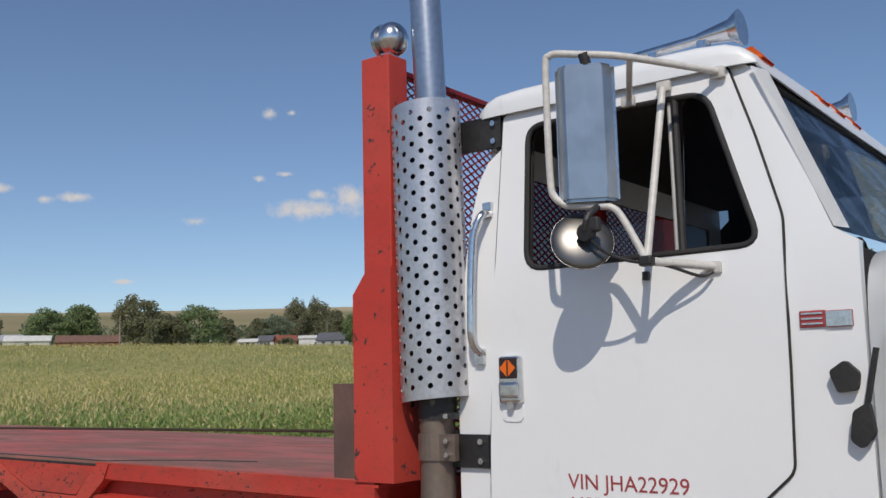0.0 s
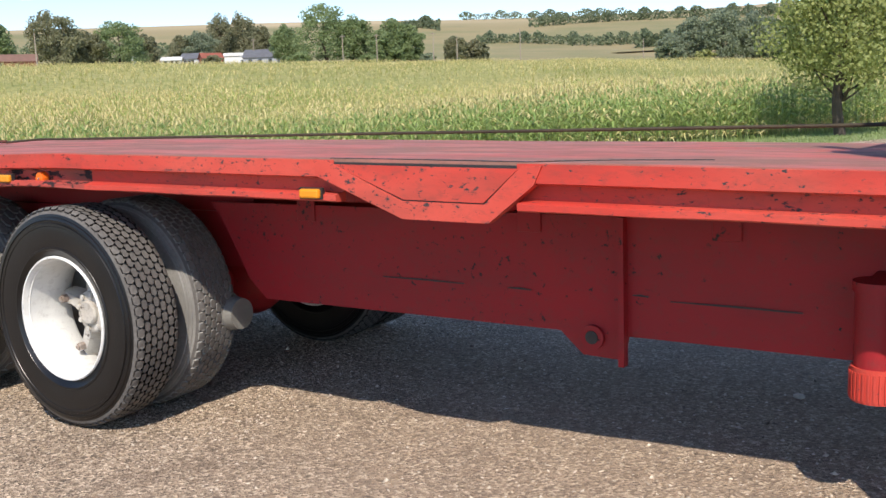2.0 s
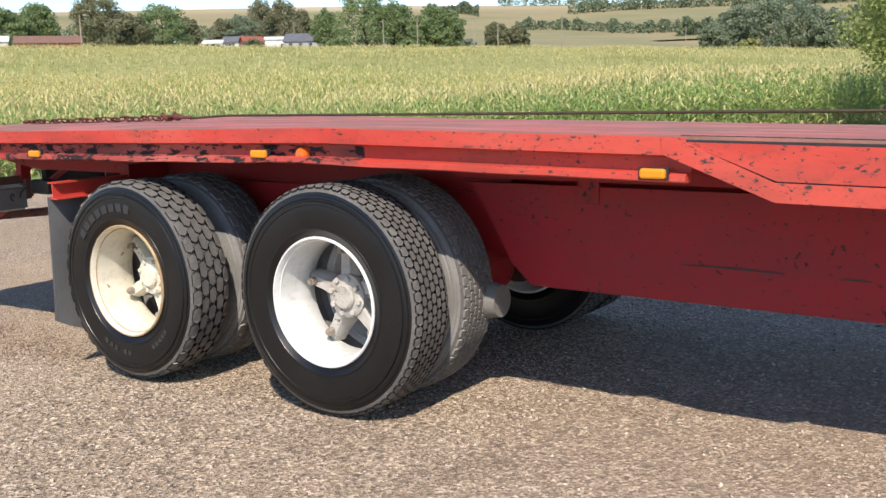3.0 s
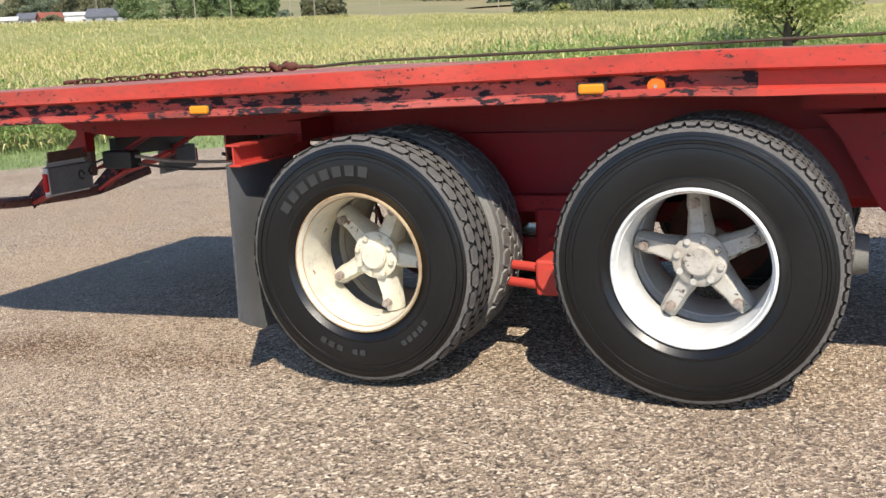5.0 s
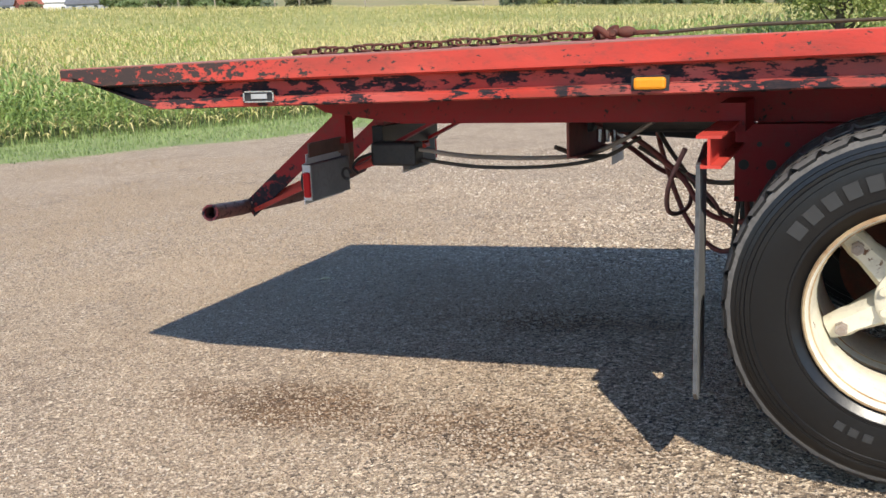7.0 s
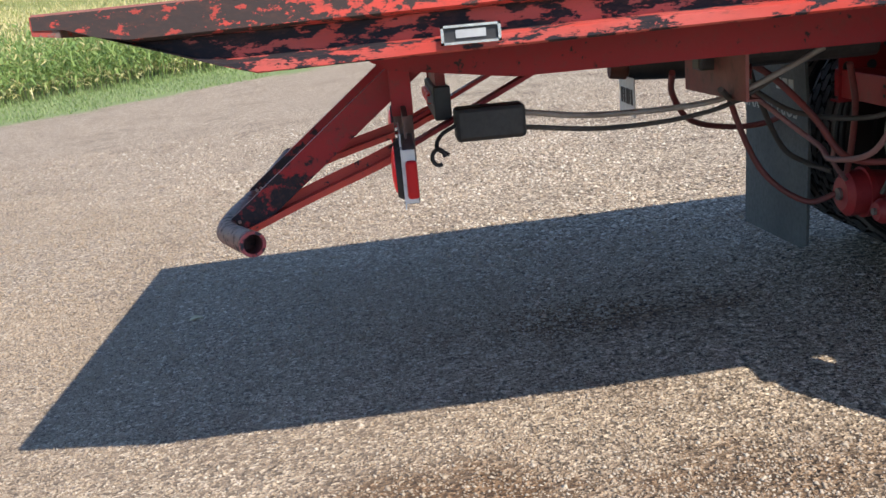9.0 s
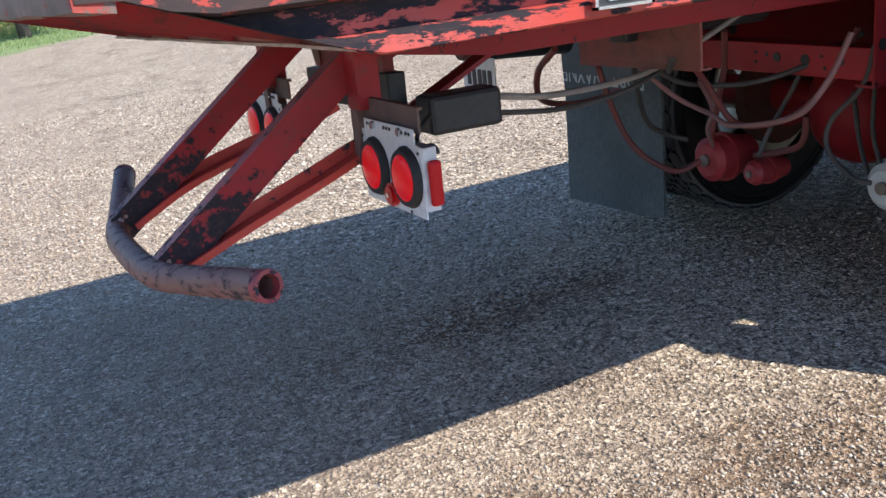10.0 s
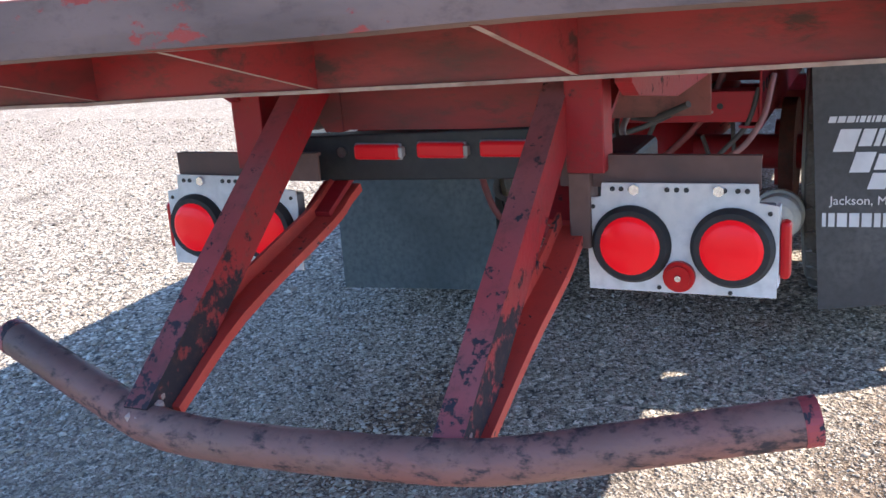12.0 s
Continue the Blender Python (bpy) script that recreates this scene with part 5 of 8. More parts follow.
            row.append((x, yy, 1.0 + (zt - 1.0) * abs(cz) ** 0.16 if cz > 1e-6 else 1.0))
        rows.append(row)
    grid_faces(bm, rows)
    bmesh.ops.solidify(bm, geom=bm.faces[:], thickness=0.015)
    part("hood", bm, cab_white, cab, smooth=True)
    # firewall and floor keep daylight out from below
    bm = bmesh.new()
    box(bm, 5.02, 5.06, 0.12, 2 * YC - 0.12, 1.10, 1.80)
    box(bm, 4.8, 5.05, 0.14, 2 * YC - 0.14, 1.62, 1.80, 0.03)
    part("dashboard", bm, cab_dark, cab)
    # headliner
    bm = bmesh.new()
    box(bm, 4.02, 4.84, 0.21, 2 * YC - 0.21, 2.24, 2.30)
    part("headliner", bm, cab_dark, cab)
    # dark lining of both sides
    for far in (False, True):
        bm = bmesh.new()
        side_panel(bm, BODY, [(x + (0.012 if x > 4.5 else -0.012) * (-1 if far else 1), z + (0.01 if z > 2 else -0.01) * (-1 if far else 1)) for x, z in WINDOW], 0.038, 0.010, far)
        part("door_lining", bm, cab_dark, cab)
    # seats
    for y in (0.32, 1.38):
        bm = bmesh.new()
        box(bm, 4.25, 4.72, y, y + 0.5, 1.30, 1.48, 0.05)
        box(bm, 4.10, 4.22, y, y + 0.5, 1.40, 1.84, 0.05)
        part("cab_seat", bm, seat_red, cab, "dark red cloth seat", smooth=True)
    bm = bmesh.new()
    tube(bm, [(4.66 + 0.19 * math.cos(a) * 0.35, 1.62 + 0.20 * math.sin(a), 1.80 + 0.19 * math.cos(a)) for a in np.linspace(0, 2 * math.pi, 25)], 0.014, 8)
    part("steering_wheel", bm, black_gloss, cab)
    # door
    bm = bmesh.new()
    side_panel(bm, DOOR, WINDOW, -0.010, 0.012)
    door = part("cab_door", bm, cab_white, cab, "white passenger door with red lettering", smooth=True)
    bm = bmesh.new()
    pts = on_side(DOOR, -0.004)
    tube(bm, pts + pts[:1], 0.0058, 6)
    part("door_seal", bm, black_rubber, cab)
    bm = bmesh.new()
    pts = on_side(WINDOW, -0.008)
    tube(bm, pts + pts[:1], 0.0085, 8)
    part("window_seal", bm, black_rubber, door)
    bm = bmesh.new()
    side_panel(bm, rounded([(4.652, 2.232), (4.722, 2.232), (4.860, 1.818), (4.668, 1.815)], 0.02), None, 0.004, 0.004)
    g = part("vent_window", bm, cab_glass, door)
    g.visible_shadow = False
    bm = bmesh.new()
    tube(bm, on_side([(4.632, 2.238), (4.664, 1.812)], -0.004), 0.010, 8)
    divider = part("window_divider", bm, black_rubber, door)
    bm = bmesh.new()
    tube(bm, on_side([(4.614, 2.236), (4.646, 1.814)], 0.002), 0.006, 8)
    part("divider_trim", bm, grey_metal, divider)
    # crease round the window, handle, badge
    bm = bmesh.new()
    box(bm, 4.106, 4.180, 0.062, 0.088, 1.432, 1.566, 0.010)
    handle = part("door_handle", bm, chrome, door, "chromed push-button door handle")
    bm = bmesh.new()
    box(bm, 4.114, 4.172, 0.0575, 0.064, 1.502, 1.560, 0.003)
    part("handle_sticker", bm, text_black, handle)
    bm = bmesh.new()
    for s in (-1, 1):
        prism(bm, [(4.143 + s * 0.003, 1.508), (4.143 + s * 0.026, 1.531), (4.143 + s * 0.003, 1.554)], "y", 0.0545, 0.0575)
    part("orange_arrows", bm, lens_orange, handle, "two orange triangles on black")
    bm = bmesh.new()
    box(bm, 4.112, 4.174, 0.055, 0.064, 1.448, 1.492, 0.008)
    part("handle_pull", bm, chrome, handle)
    bm = bmesh.new()
    rod(bm, (4.142, 0.064, 1.427), (4.142, 0.086, 1.427), 0.011, 14)
    part("lock", bm, chrome, handle)
    # door bowl below the handle
    bm = bmesh.new()
    prism(bm, rounded([(4.106, 1.44), (4.176, 1.44), (4.176, 1.382), (4.106, 1.382)], 0.02), "y", 0.0815, 0.087)
    part("handle_dish", bm, cab_white, door)
    bm = bmesh.new()
    box(bm, 4.946, 5.007, 0.089, 0.097, 1.602, 1.642, 0.003)
    box(bm, 5.007, 5.067, 0.0895, 0.097, 1.601, 1.640, 0.003)
    badge = part("badge", bm, [text_red], cab, "small red and chrome badge")
    bm = bmesh.new()
    box(bm, 5.008, 5.066, 0.0865, 0.0895, 1.603, 1.638)
    for i in range(3):
        box(bm, 4.952, 5.0, 0.0865, 0.089, 1.609 + i * 0.012, 1.613 + i * 0.012)
    part("badge_plate", bm, chrome, badge)
    # hood latch strap and its catch
    bm = bmesh.new()
    prism(bm, rounded([(5.008, 1.50), (5.045, 1.525), (5.075, 1.495), (5.068, 1.455), (5.025, 1.450)], 0.01), "y", 0.072, 0.097)
    prism(bm, rounded([(5.055, 1.41), (5.09, 1.43), (5.10, 1.36), (5.07, 1.325), (5.045, 1.345)], 0.01), "y", 0.070, 0.097)
    beam(bm, (5.085, 0.08, 1.42), (5.115, 0.075, 1.55), 0.012, 0.01)
    part("hood_latch", bm, black_rubber, cab, "black rubber hood latch")
    # writing
    face = Matrix.Translation((4.308, 0.0846, 1.206)) @ pose(0, 0, 0, 90, 0, 0)
    letters("door_number", "VIN JHA22929", 0.057, face @ pose(0, 0, 0, 0, 0, -0.2), text_red, door)
    letters("door_title", "USDOT", 0.057, Matrix.Translation((4.314, 0.0846, 1.146)) @ pose(0, 0, 0, 90, 0, 0), text_red, door)
    # grab handle on the rear corner
    bm = bmesh.new()
    pts = smooth_path([(4.050, 0.132, 1.992), (4.048, 0.092, 1.982), (4.036, 0.074, 1.945), (4.030, 0.066, 1.90), (4.027, 0.058, 1.78), (4.026, 0.054, 1.68), (4.026, 0.054, 1.625), (4.030, 0.066, 1.592), (4.038, 0.092, 1.575)], 5)
    tube(bm, pts, 0.0125, 12)
    box(bm, 4.030, 4.060, 0.122, 0.137, 1.98, 2.025)
    box(bm, 4.015, 4.046, 0.080, 0.096, 1.545, 1.59)
    part("grab_handle", bm, chrome, cab, "bright bent grab handle", smooth=True)
    # black brackets between cab and headboard
    for z0, z1, x1, n in ((2.200, 2.300, 4.074, 2.25), (1.250, 1.345, 4.054, 1.30)):
        bm = bmesh.new()
        y = side_y(n) - 0.012
        box(bm, 3.90, x1, y, y + 0.012, z0, z1)
        br = part("cab_bracket", bm, black_metal, cab, "black steel mounting plate")
        for dz in (0.02, 0.075):
            bm = bmesh.new()
            rod(bm, (x1 - 0.025, y - 0.008, z0 + dz), (x1 - 0.025, y, z0 + dz), 0.009, 8)
            part("bracket_bolt", bm, chrome, br)
    # lamps and horns on the roof
    for y in (0.30, 0.83, 1.01, 1.21, 1.92):
        bm = bmesh.new()
        grid_faces(bm, [[(4.842, y - 0.055, 2.326), (4.853, y - 0.045, 2.330), (4.853, y + 0.045, 2.330), (4.842, y + 0.055, 2.326)],
                        [(4.806, y - 0.055, 2.358), (4.824, y - 0.040, 2.366), (4.824, y + 0.040, 2.366), (4.806, y + 0.055, 2.358)]])
        bmesh.ops.solidify(bm, geom=bm.faces[:], thickness=0.012)
        part("roof_lamp", bm, lens_orange, cab, "orange roof marker lamp")
    bm = bmesh.new()
    bmesh.ops.create_uvsphere(bm, u_segments=20, v_segments=10, radius=0.06, matrix=Matrix.Translation((4.14, 0.42, 2.405)) @ Matrix.Diagonal((1.5, 1.2, 0.55, 1)))
    part("roof_beacon", bm, lens_orange, cab, "flat orange beacon")
    for y, x0, z in ((0.52, 4.335, 2.502), (1.48, 4.40, 2.452)):
        bm = bmesh.new()
        tube(bm, [(x0, y, z), (x0 + 0.24, y, z + 0.012)], 0.016, 14)
        rod(bm, (x0 + 0.24, y, z + 0.012), (x0 + 0.34, y, z + 0.017), 0.018, 24, 0.034)
        rod(bm, (x0 + 0.34, y, z + 0.017), (x0 + 0.375, y, z + 0.019), 0.034, 24, 0.056)
        box(bm, x0 + 0.08, x0 + 0.11, y - 0.02, y + 0.02, z - 0.09, z)
        box(bm, x0 + 0.24, x0 + 0.27, y - 0.02, y + 0.02, z - 0.09, z)
        part("air_horn", bm, chrome, cab, "chromed trumpet air horn", smooth=True)
    cab.location = (0.018, 0.010, 0.006)


build_cab()


def build_mirror():
    """West-coast mirror on a looped tube frame, turned towards the driver, with a round convex mirror under it."""
    turn = pose(4.512, -0.062, 0, 0, 0, 27)
    bm = bmesh.new()
    back = [(-0.074, 0.010), (-0.074, -0.004), (-0.050, -0.034), (0.046, -0.036), (0.070, -0.010), (0.074, 0.010)]
    prism(bm, back, "z", 1.952, 2.294)
    prism(bm, [(x * 0.93, y * 0.82) for x, y in back], "z", 2.294, 2.303)
    prism(bm, [(x * 0.93, y * 0.82) for x, y in back], "z", 1.944, 1.952)
    for v in bm.verts:
        v.co = turn @ v.co
    mir = part("door_mirror", bm, mirror_back, truck, "tall bright steel side mirror on tube arms")
    bm = bmesh.new()
    box(bm, -0.068, 0.068, 0.010, 0.013, 1.955, 2.29)
    for v in bm.verts:
        v.co = turn @ v.co
    part("mirror_face", bm, mirror_glass, mir)
    bm = bmesh.new()
    prism(bm, [(-0.076, 0.011), (-0.076, -0.002), (-0.070, -0.004), (-0.070, 0.011)], "z", 1.95, 2.297)
    prism(bm, [(0.070, 0.011), (0.070, -0.008), (0.077, -0.002), (0.077, 0.011)], "z", 1.95, 2.297)
    for v in bm.verts:
        v.co = turn @ v.co
    part("mirror_rim", bm, chrome, mir, "bright edge trim")
    bm = bmesh.new()
    loop = smooth_path([(4.782, 0.160, 2.288), (4.70, 0.055, 2.300), (4.60, -0.045, 2.318), (4.50, -0.085, 2.334), (4.452, -0.100, 2.342), (4.434, -0.106, 2.337), (4.425, -0.108, 2.315), (4.424, -0.108, 2.14), (4.425, -0.106, 2.01), (4.430, -0.104, 1.972),
                        (4.448, -0.098, 1.950), (4.475, -0.088, 1.938), (4.53, -0.066, 1.934), (4.572, -0.052, 1.925), (4.60, -0.045, 1.885), (4.650, -0.040, 1.785)], 5)
    tube(bm, loop, 0.0095, 12)
    tube(bm, [(4.650, -0.040, 1.785), (4.70, 0.03, 1.780), (4.768, 0.095, 1.772)], 0.0110, 12)
    tube(bm, [(4.650, -0.040, 1.785), (4.635, 0.145, 2.268)], 0.0100, 12)
    tube(bm, [(4.622, -0.020, 2.314), (4.535, 0.148, 2.262)], 0.0085, 12)
    for x, yy, z in ((4.784, 0.160, 2.288), (4.770, 0.088, 1.770), (4.636, 0.150, 2.276), (4.532, 0.146, 2.255)):
        box(bm, x - 0.022, x + 0.016, yy, yy + 0.018, z - 0.015, z + 0.015, 0.003)
    part("mirror_arm", bm, mirror_paint, mir, "bent white tube frame", smooth=True)
    bm = bmesh.new()
    rod(bm, (4.526, -0.075, 2.303), (4.522, -0.082, 2.332), 0.014, 14)
    part("mirror_stud", bm, black_metal, mir)
    bm = bmesh.new()
    bmesh.ops.create_uvsphere(bm, u_segments=36, v_segments=18, radius=0.080, matrix=Matrix.Diagonal((1, 0.22, 1, 1)))
    bmesh.ops.delete(bm, geom=[q for q in bm.verts if q.co.y > 0.004], context="VERTS")
    rod(bm, (0, -0.001, 0), (0, 0.010, 0), 0.0805, 36, 0.077)
    for v in bm.verts:
        v.co = pose(4.492, -0.074, 1.848, -20, 0, 36) @ v.co
    part("convex_mirror", bm, dark_chrome, mir, "round dark chromed back of a convex mirror", smooth=True)
    bm = bmesh.new()
    tube(bm, smooth_path([(4.522, -0.112, 1.868), (4.530, -0.112, 1.90), (4.54, -0.075, 1.930)], 4), 0.009, 8)
    rod(bm, (4.520, -0.116, 1.862), (4.522, -0.092, 1.865), 0.022, 12)
    box(bm, 4.525, 4.56, -0.115, -0.095, 1.862, 1.90, 0.006)
    tube(bm, smooth_path([(4.524, -0.108, 1.855), (4.556, -0.085, 1.815), (4.61, -0.055, 1.788), (4.68, 0.0, 1.775), (4.742, 0.06, 1.748), (4.768, 0.085, 1.758)], 4), 0.0045, 8)
    box(bm, 4.632, 4.668, -0.056, -0.026, 1.772, 1.798, 0.006)
    box(bm, 4.575, 4.592, 0.085, 0.10, 1.752, 1.775, 0.003)
    part("mirror_clamp", bm, black_metal, mir)


build_mirror()


# ---- boxes and tank below the cab ----
def build_underside():
    bm = bmesh.new()
    box(bm, 3.515, 3.885, 0.165, 0.50, 0.575, 0.808, 0.010)
    prism(bm, [(3.512, 0.805), (3.892, 0.805), (3.892, 0.823), (3.516, 0.822)], "y", 0.158, 0.52)
    batt = part("battery_box", bm, tank_paint, truck, "red steel battery box with rubber latch")
    letters("battery_title", "BATTERY", 0.036, Matrix.Translation((3.622, 0.1635, 0.748)) @ pose(0, 0, 0, 90, 0, 0), text_black, batt)
    bm = bmesh.new()
    box(bm, 3.684, 3.712, 0.151, 0.166, 0.592, 0.705, 0.006)
    box(bm, 3.678, 3.714, 0.141, 0.157, 0.67, 0.70, 0.006)
    part("latch_strap", bm, black_rubber, batt)
    for za, xa, xb in ((0.702, 3.657, 3.732), (0.582, 3.667, 3.732)):
        bm = bmesh.new()
        rod(bm, (xa, 0.147, za), (xb, 0.147, za), 0.0065, 8)
        part("latch_pin", bm, chrome, batt)
    bm = bmesh.new()
    prism(bm, [(3.66, 0.823), (3.79, 0.823), (3.755, 0.834), (3.722, 0.852), (3.70, 0.838)], "y", 0.185, 0.195)
    part("battery_guard", bm, tank_paint, batt)
    # filter canister with a ribbed cap
    cx, cy = 3.302, 0.405
    bm = bmesh.new()
    rod(bm, (cx, cy, 0.60), (cx, cy, 0.83), 0.066, 28)
    rod(bm, (cx, cy, 0.83), (cx, cy, 0.86), 0.074, 28)
    box(bm, cx - 0.03, cx + 0.03, cy, 0.58, 0.80, 0.86)
    filt = part("filter_canister", bm, beam_paint, truck, "red hydraulic filter canister", smooth=True)
    bm = bmesh.new()
    rod(bm, (cx, cy, 0.495), (cx, cy, 0.60), 0.074, 28)
    cap = part("filter_cap", bm, red_paint, filt)
    bm = bmesh.new()
    for i in range(30):
        a = 2 * math.pi * i / 30
        box_m = Matrix.Translation((cx + 0.074 * math.cos(a), cy + 0.074 * math.sin(a), 0.545)) @ Matrix.Rotation(a, 4, "Z") @ Matrix.Diagonal((0.008, 0.007, 0.085, 1))
        bmesh.ops.create_cube(bm, size=1, matrix=box_m)
    tagged(part("cap_rib", bm, red_paint, cap), kind="stuff")
    bm = bmesh.new()
    tube(bm, smooth_path([(cx + 0.05, cy - 0.03, 0.855), (cx + 0.095, cy - 0.03, 0.85), (cx + 0.10, cy - 0.03, 0.78), (cx + 0.105, cy, 0.65), (cx + 0.13, cy + 0.05, 0.56)], 5), 0.011, 10)
    part("filter_hose", bm, black_rubber, filt)
    bm = bmesh.new()
    rod(bm, (cx + 0.10, cy - 0.03, 0.76), (cx + 0.10, cy - 0.03, 0.82), 0.014, 10)
    part("hose_fitting", bm, chrome, filt)
    # fuel tank with a step box on top
    bm = bmesh.new()
    cz, cyy, r = 0.655, 0.225, 0.172
    prof = [(3.935, 0.0), (3.935, r * 0.80), (3.948, r * 0.95), (3.973, r), (4.59, r), (4.615, r * 0.95), (4.63, r * 0.8), (4.63, 0.0)]
    rows = [[(x, cyy + rr * math.cos(a), cz + rr * math.sin(a)) for a in np.linspace(0, 2 * math.pi, 41)] for x, rr in prof]
    grid_faces(bm, rows)
    bmesh.ops.remove_doubles(bm, verts=bm.verts, dist=0.0005)
    tank = part("fuel_tank", bm, tank_paint, truck, "dented red cylindrical fuel tank", smooth=True)
    for x in (3.99, 4.355):
        bm = bmesh.new()
        tube(bm, [(x, cyy + (r + 0.002) * math.cos(a), cz + (r + 0.002) * math.sin(a)) for a in np.linspace(0, 2 * math.pi, 33)], 0.004, 6)
        part("tank_strap", bm, rusty, tank)
    bm = bmesh.new()
    grid_faces(bm, [[(x, y, z - drop) for y, z in ((0.000, 0.745), (0.004, 0.800), (0.030, 0.818), (0.23, 0.842), (0.26, 0.745), (0.000, 0.745))] for x, drop in ((3.955, 0.0), (4.02, 0.002), (4.25, 0.022), (4.45, 0.040), (4.575, 0.046))])
    bmesh.ops.remove_doubles(bm, verts=bm.verts, dist=0.0004)
    bmesh.ops.holes_fill(bm, edges=[e for e in bm.edges if e.is_boundary])
    step = part("tank_step", bm, tank_paint, tank, "red tread step")
    bm = bmesh.new()
    for i in range(26):
        for j in range(4):
            y = 0.056 + j * 0.042
            x = 3.98 + i * 0.022 + (0.011 if j % 2 else 0)
            z = 0.818 + (y - 0.030) * 0.12 - 0.046 * (x - 3.955) / 0.62 + 0.001
            box(bm, x - 0.008, x + 0.008, y - 0.010, y + 0.010, z - 0.004, z + 0.0015)
    tagged(part("tread_slot", bm, black_metal, step), kind="stuff")
    bm = bmesh.new()
    rod(bm, (4.51, 0.28, 0.80), (4.51, 0.28, 0.838), 0.034, 18, 0.026)
    part("filler_cap", bm, tank_paint, tank)
    for x in (3.955, 4.40):
        bm = bmesh.new()
        beam(bm, (x, 0.10, 0.47), (x, 0.03, 0.40), 0.05, 0.04)
        beam(bm, (x, 0.10, 0.47), (x, 0.16, 0.50), 0.05, 0.05)
        rod(bm, (x - 0.03, 0.06, 0.468), (x + 0.03, 0.06, 0.468), 0.03, 12)
        part("step_hanger", bm, red_paint, tank)
    # white perforated step below the tank
    bm = bmesh.new()
    x0, x1, y0, y1, z = 3.878, 4.62, -0.06, 0.09, 0.474
    box(bm, x0, x1, y0, y1, z - 0.004, z)
    box(bm, x0, x1, y0, y0 + 0.004, z - 0.065, z - 0.004)
    box(bm, x0, x0 + 0.004, y0 + 0.004, y1, z - 0.065, z - 0.004)
    stp = part("cab_step", bm, white_metal, truck, "white perforated steel entry step")
    bm = bmesh.new()
    for i in range(20):
        for j in range(4):
            x, y = x0 + 0.03 + i * 0.037 + (0.018 if j % 2 else 0), y0 + 0.028 + j * 0.036
            if x < x1 - 0.02:
                rod(bm, (x, y, z), (x, y, z + 0.0012), 0.0085, 8)
    tagged(part("step_hole", bm, black_metal, stp), kind="stuff")
    bm = bmesh.new()
    box(bm, x0 + 0.06, x0 + 0.10, y0 - 0.006, y0, z - 0.09, z - 0.03)
    part("step_bracket", bm, grey_metal, stp)
    # engine and chassis in the dark below the cab
    bm = bmesh.new()
    box(bm, 4.75, 5.7, 0.75, 1.5, 0.75, 1.08, 0.05)
    rod(bm, (4.2, 1.1, 0.85), (4.8, 1.1, 0.85), 0.16, 20)
    part("gearbox", bm, shade_black, truck)
    bm = bmesh.new()
    tube(bm, smooth_path([(4.20, 0.34, 0.945), (4.28, 0.31, 0.945), (4.36, 0.30, 0.955), (4.42, 0.30, 0.965), (4.45, 0.31, 0.945)], 6), 0.0045, 8)
    part("loose_wire", bm, hose_grey, truck)
    # front axle
    for far in (False, True):
        bm = bmesh.new()
        tyre(bm, 0.10, 0.27, 0.50, 40)
        tread(bm, 0.10, 0.27, 0.50, 40)
        t = part("front_tyre", bm, [tyre_wall, tyre_tread], truck, "black steering tyre")
        t.matrix_basis = pose(5.85, 0, 0.70) if not far else pose(5.85, 2 * YC, 0.70, 0, 0, 180)
        bm = bmesh.new()
        lathe(bm, [(0.0, 0.15), (0.09, 0.15), (0.12, 0.20), (0.26, 0.22), (0.285, 0.14), (0.305, 0.11), (0.305, 0.35)], (0, 0, 0), 40)
        rm = part("front_rim", bm, rim_white, truck, smooth=True)
        rm.matrix_basis = t.matrix_basis.copy()
    bm = bmesh.new()
    rod(bm, (5.85, 0.3, 0.66), (5.85, 2 * YC - 0.3, 0.66), 0.06, 14)
    part("front_axle", bm, black_metal, truck)


build_underside()

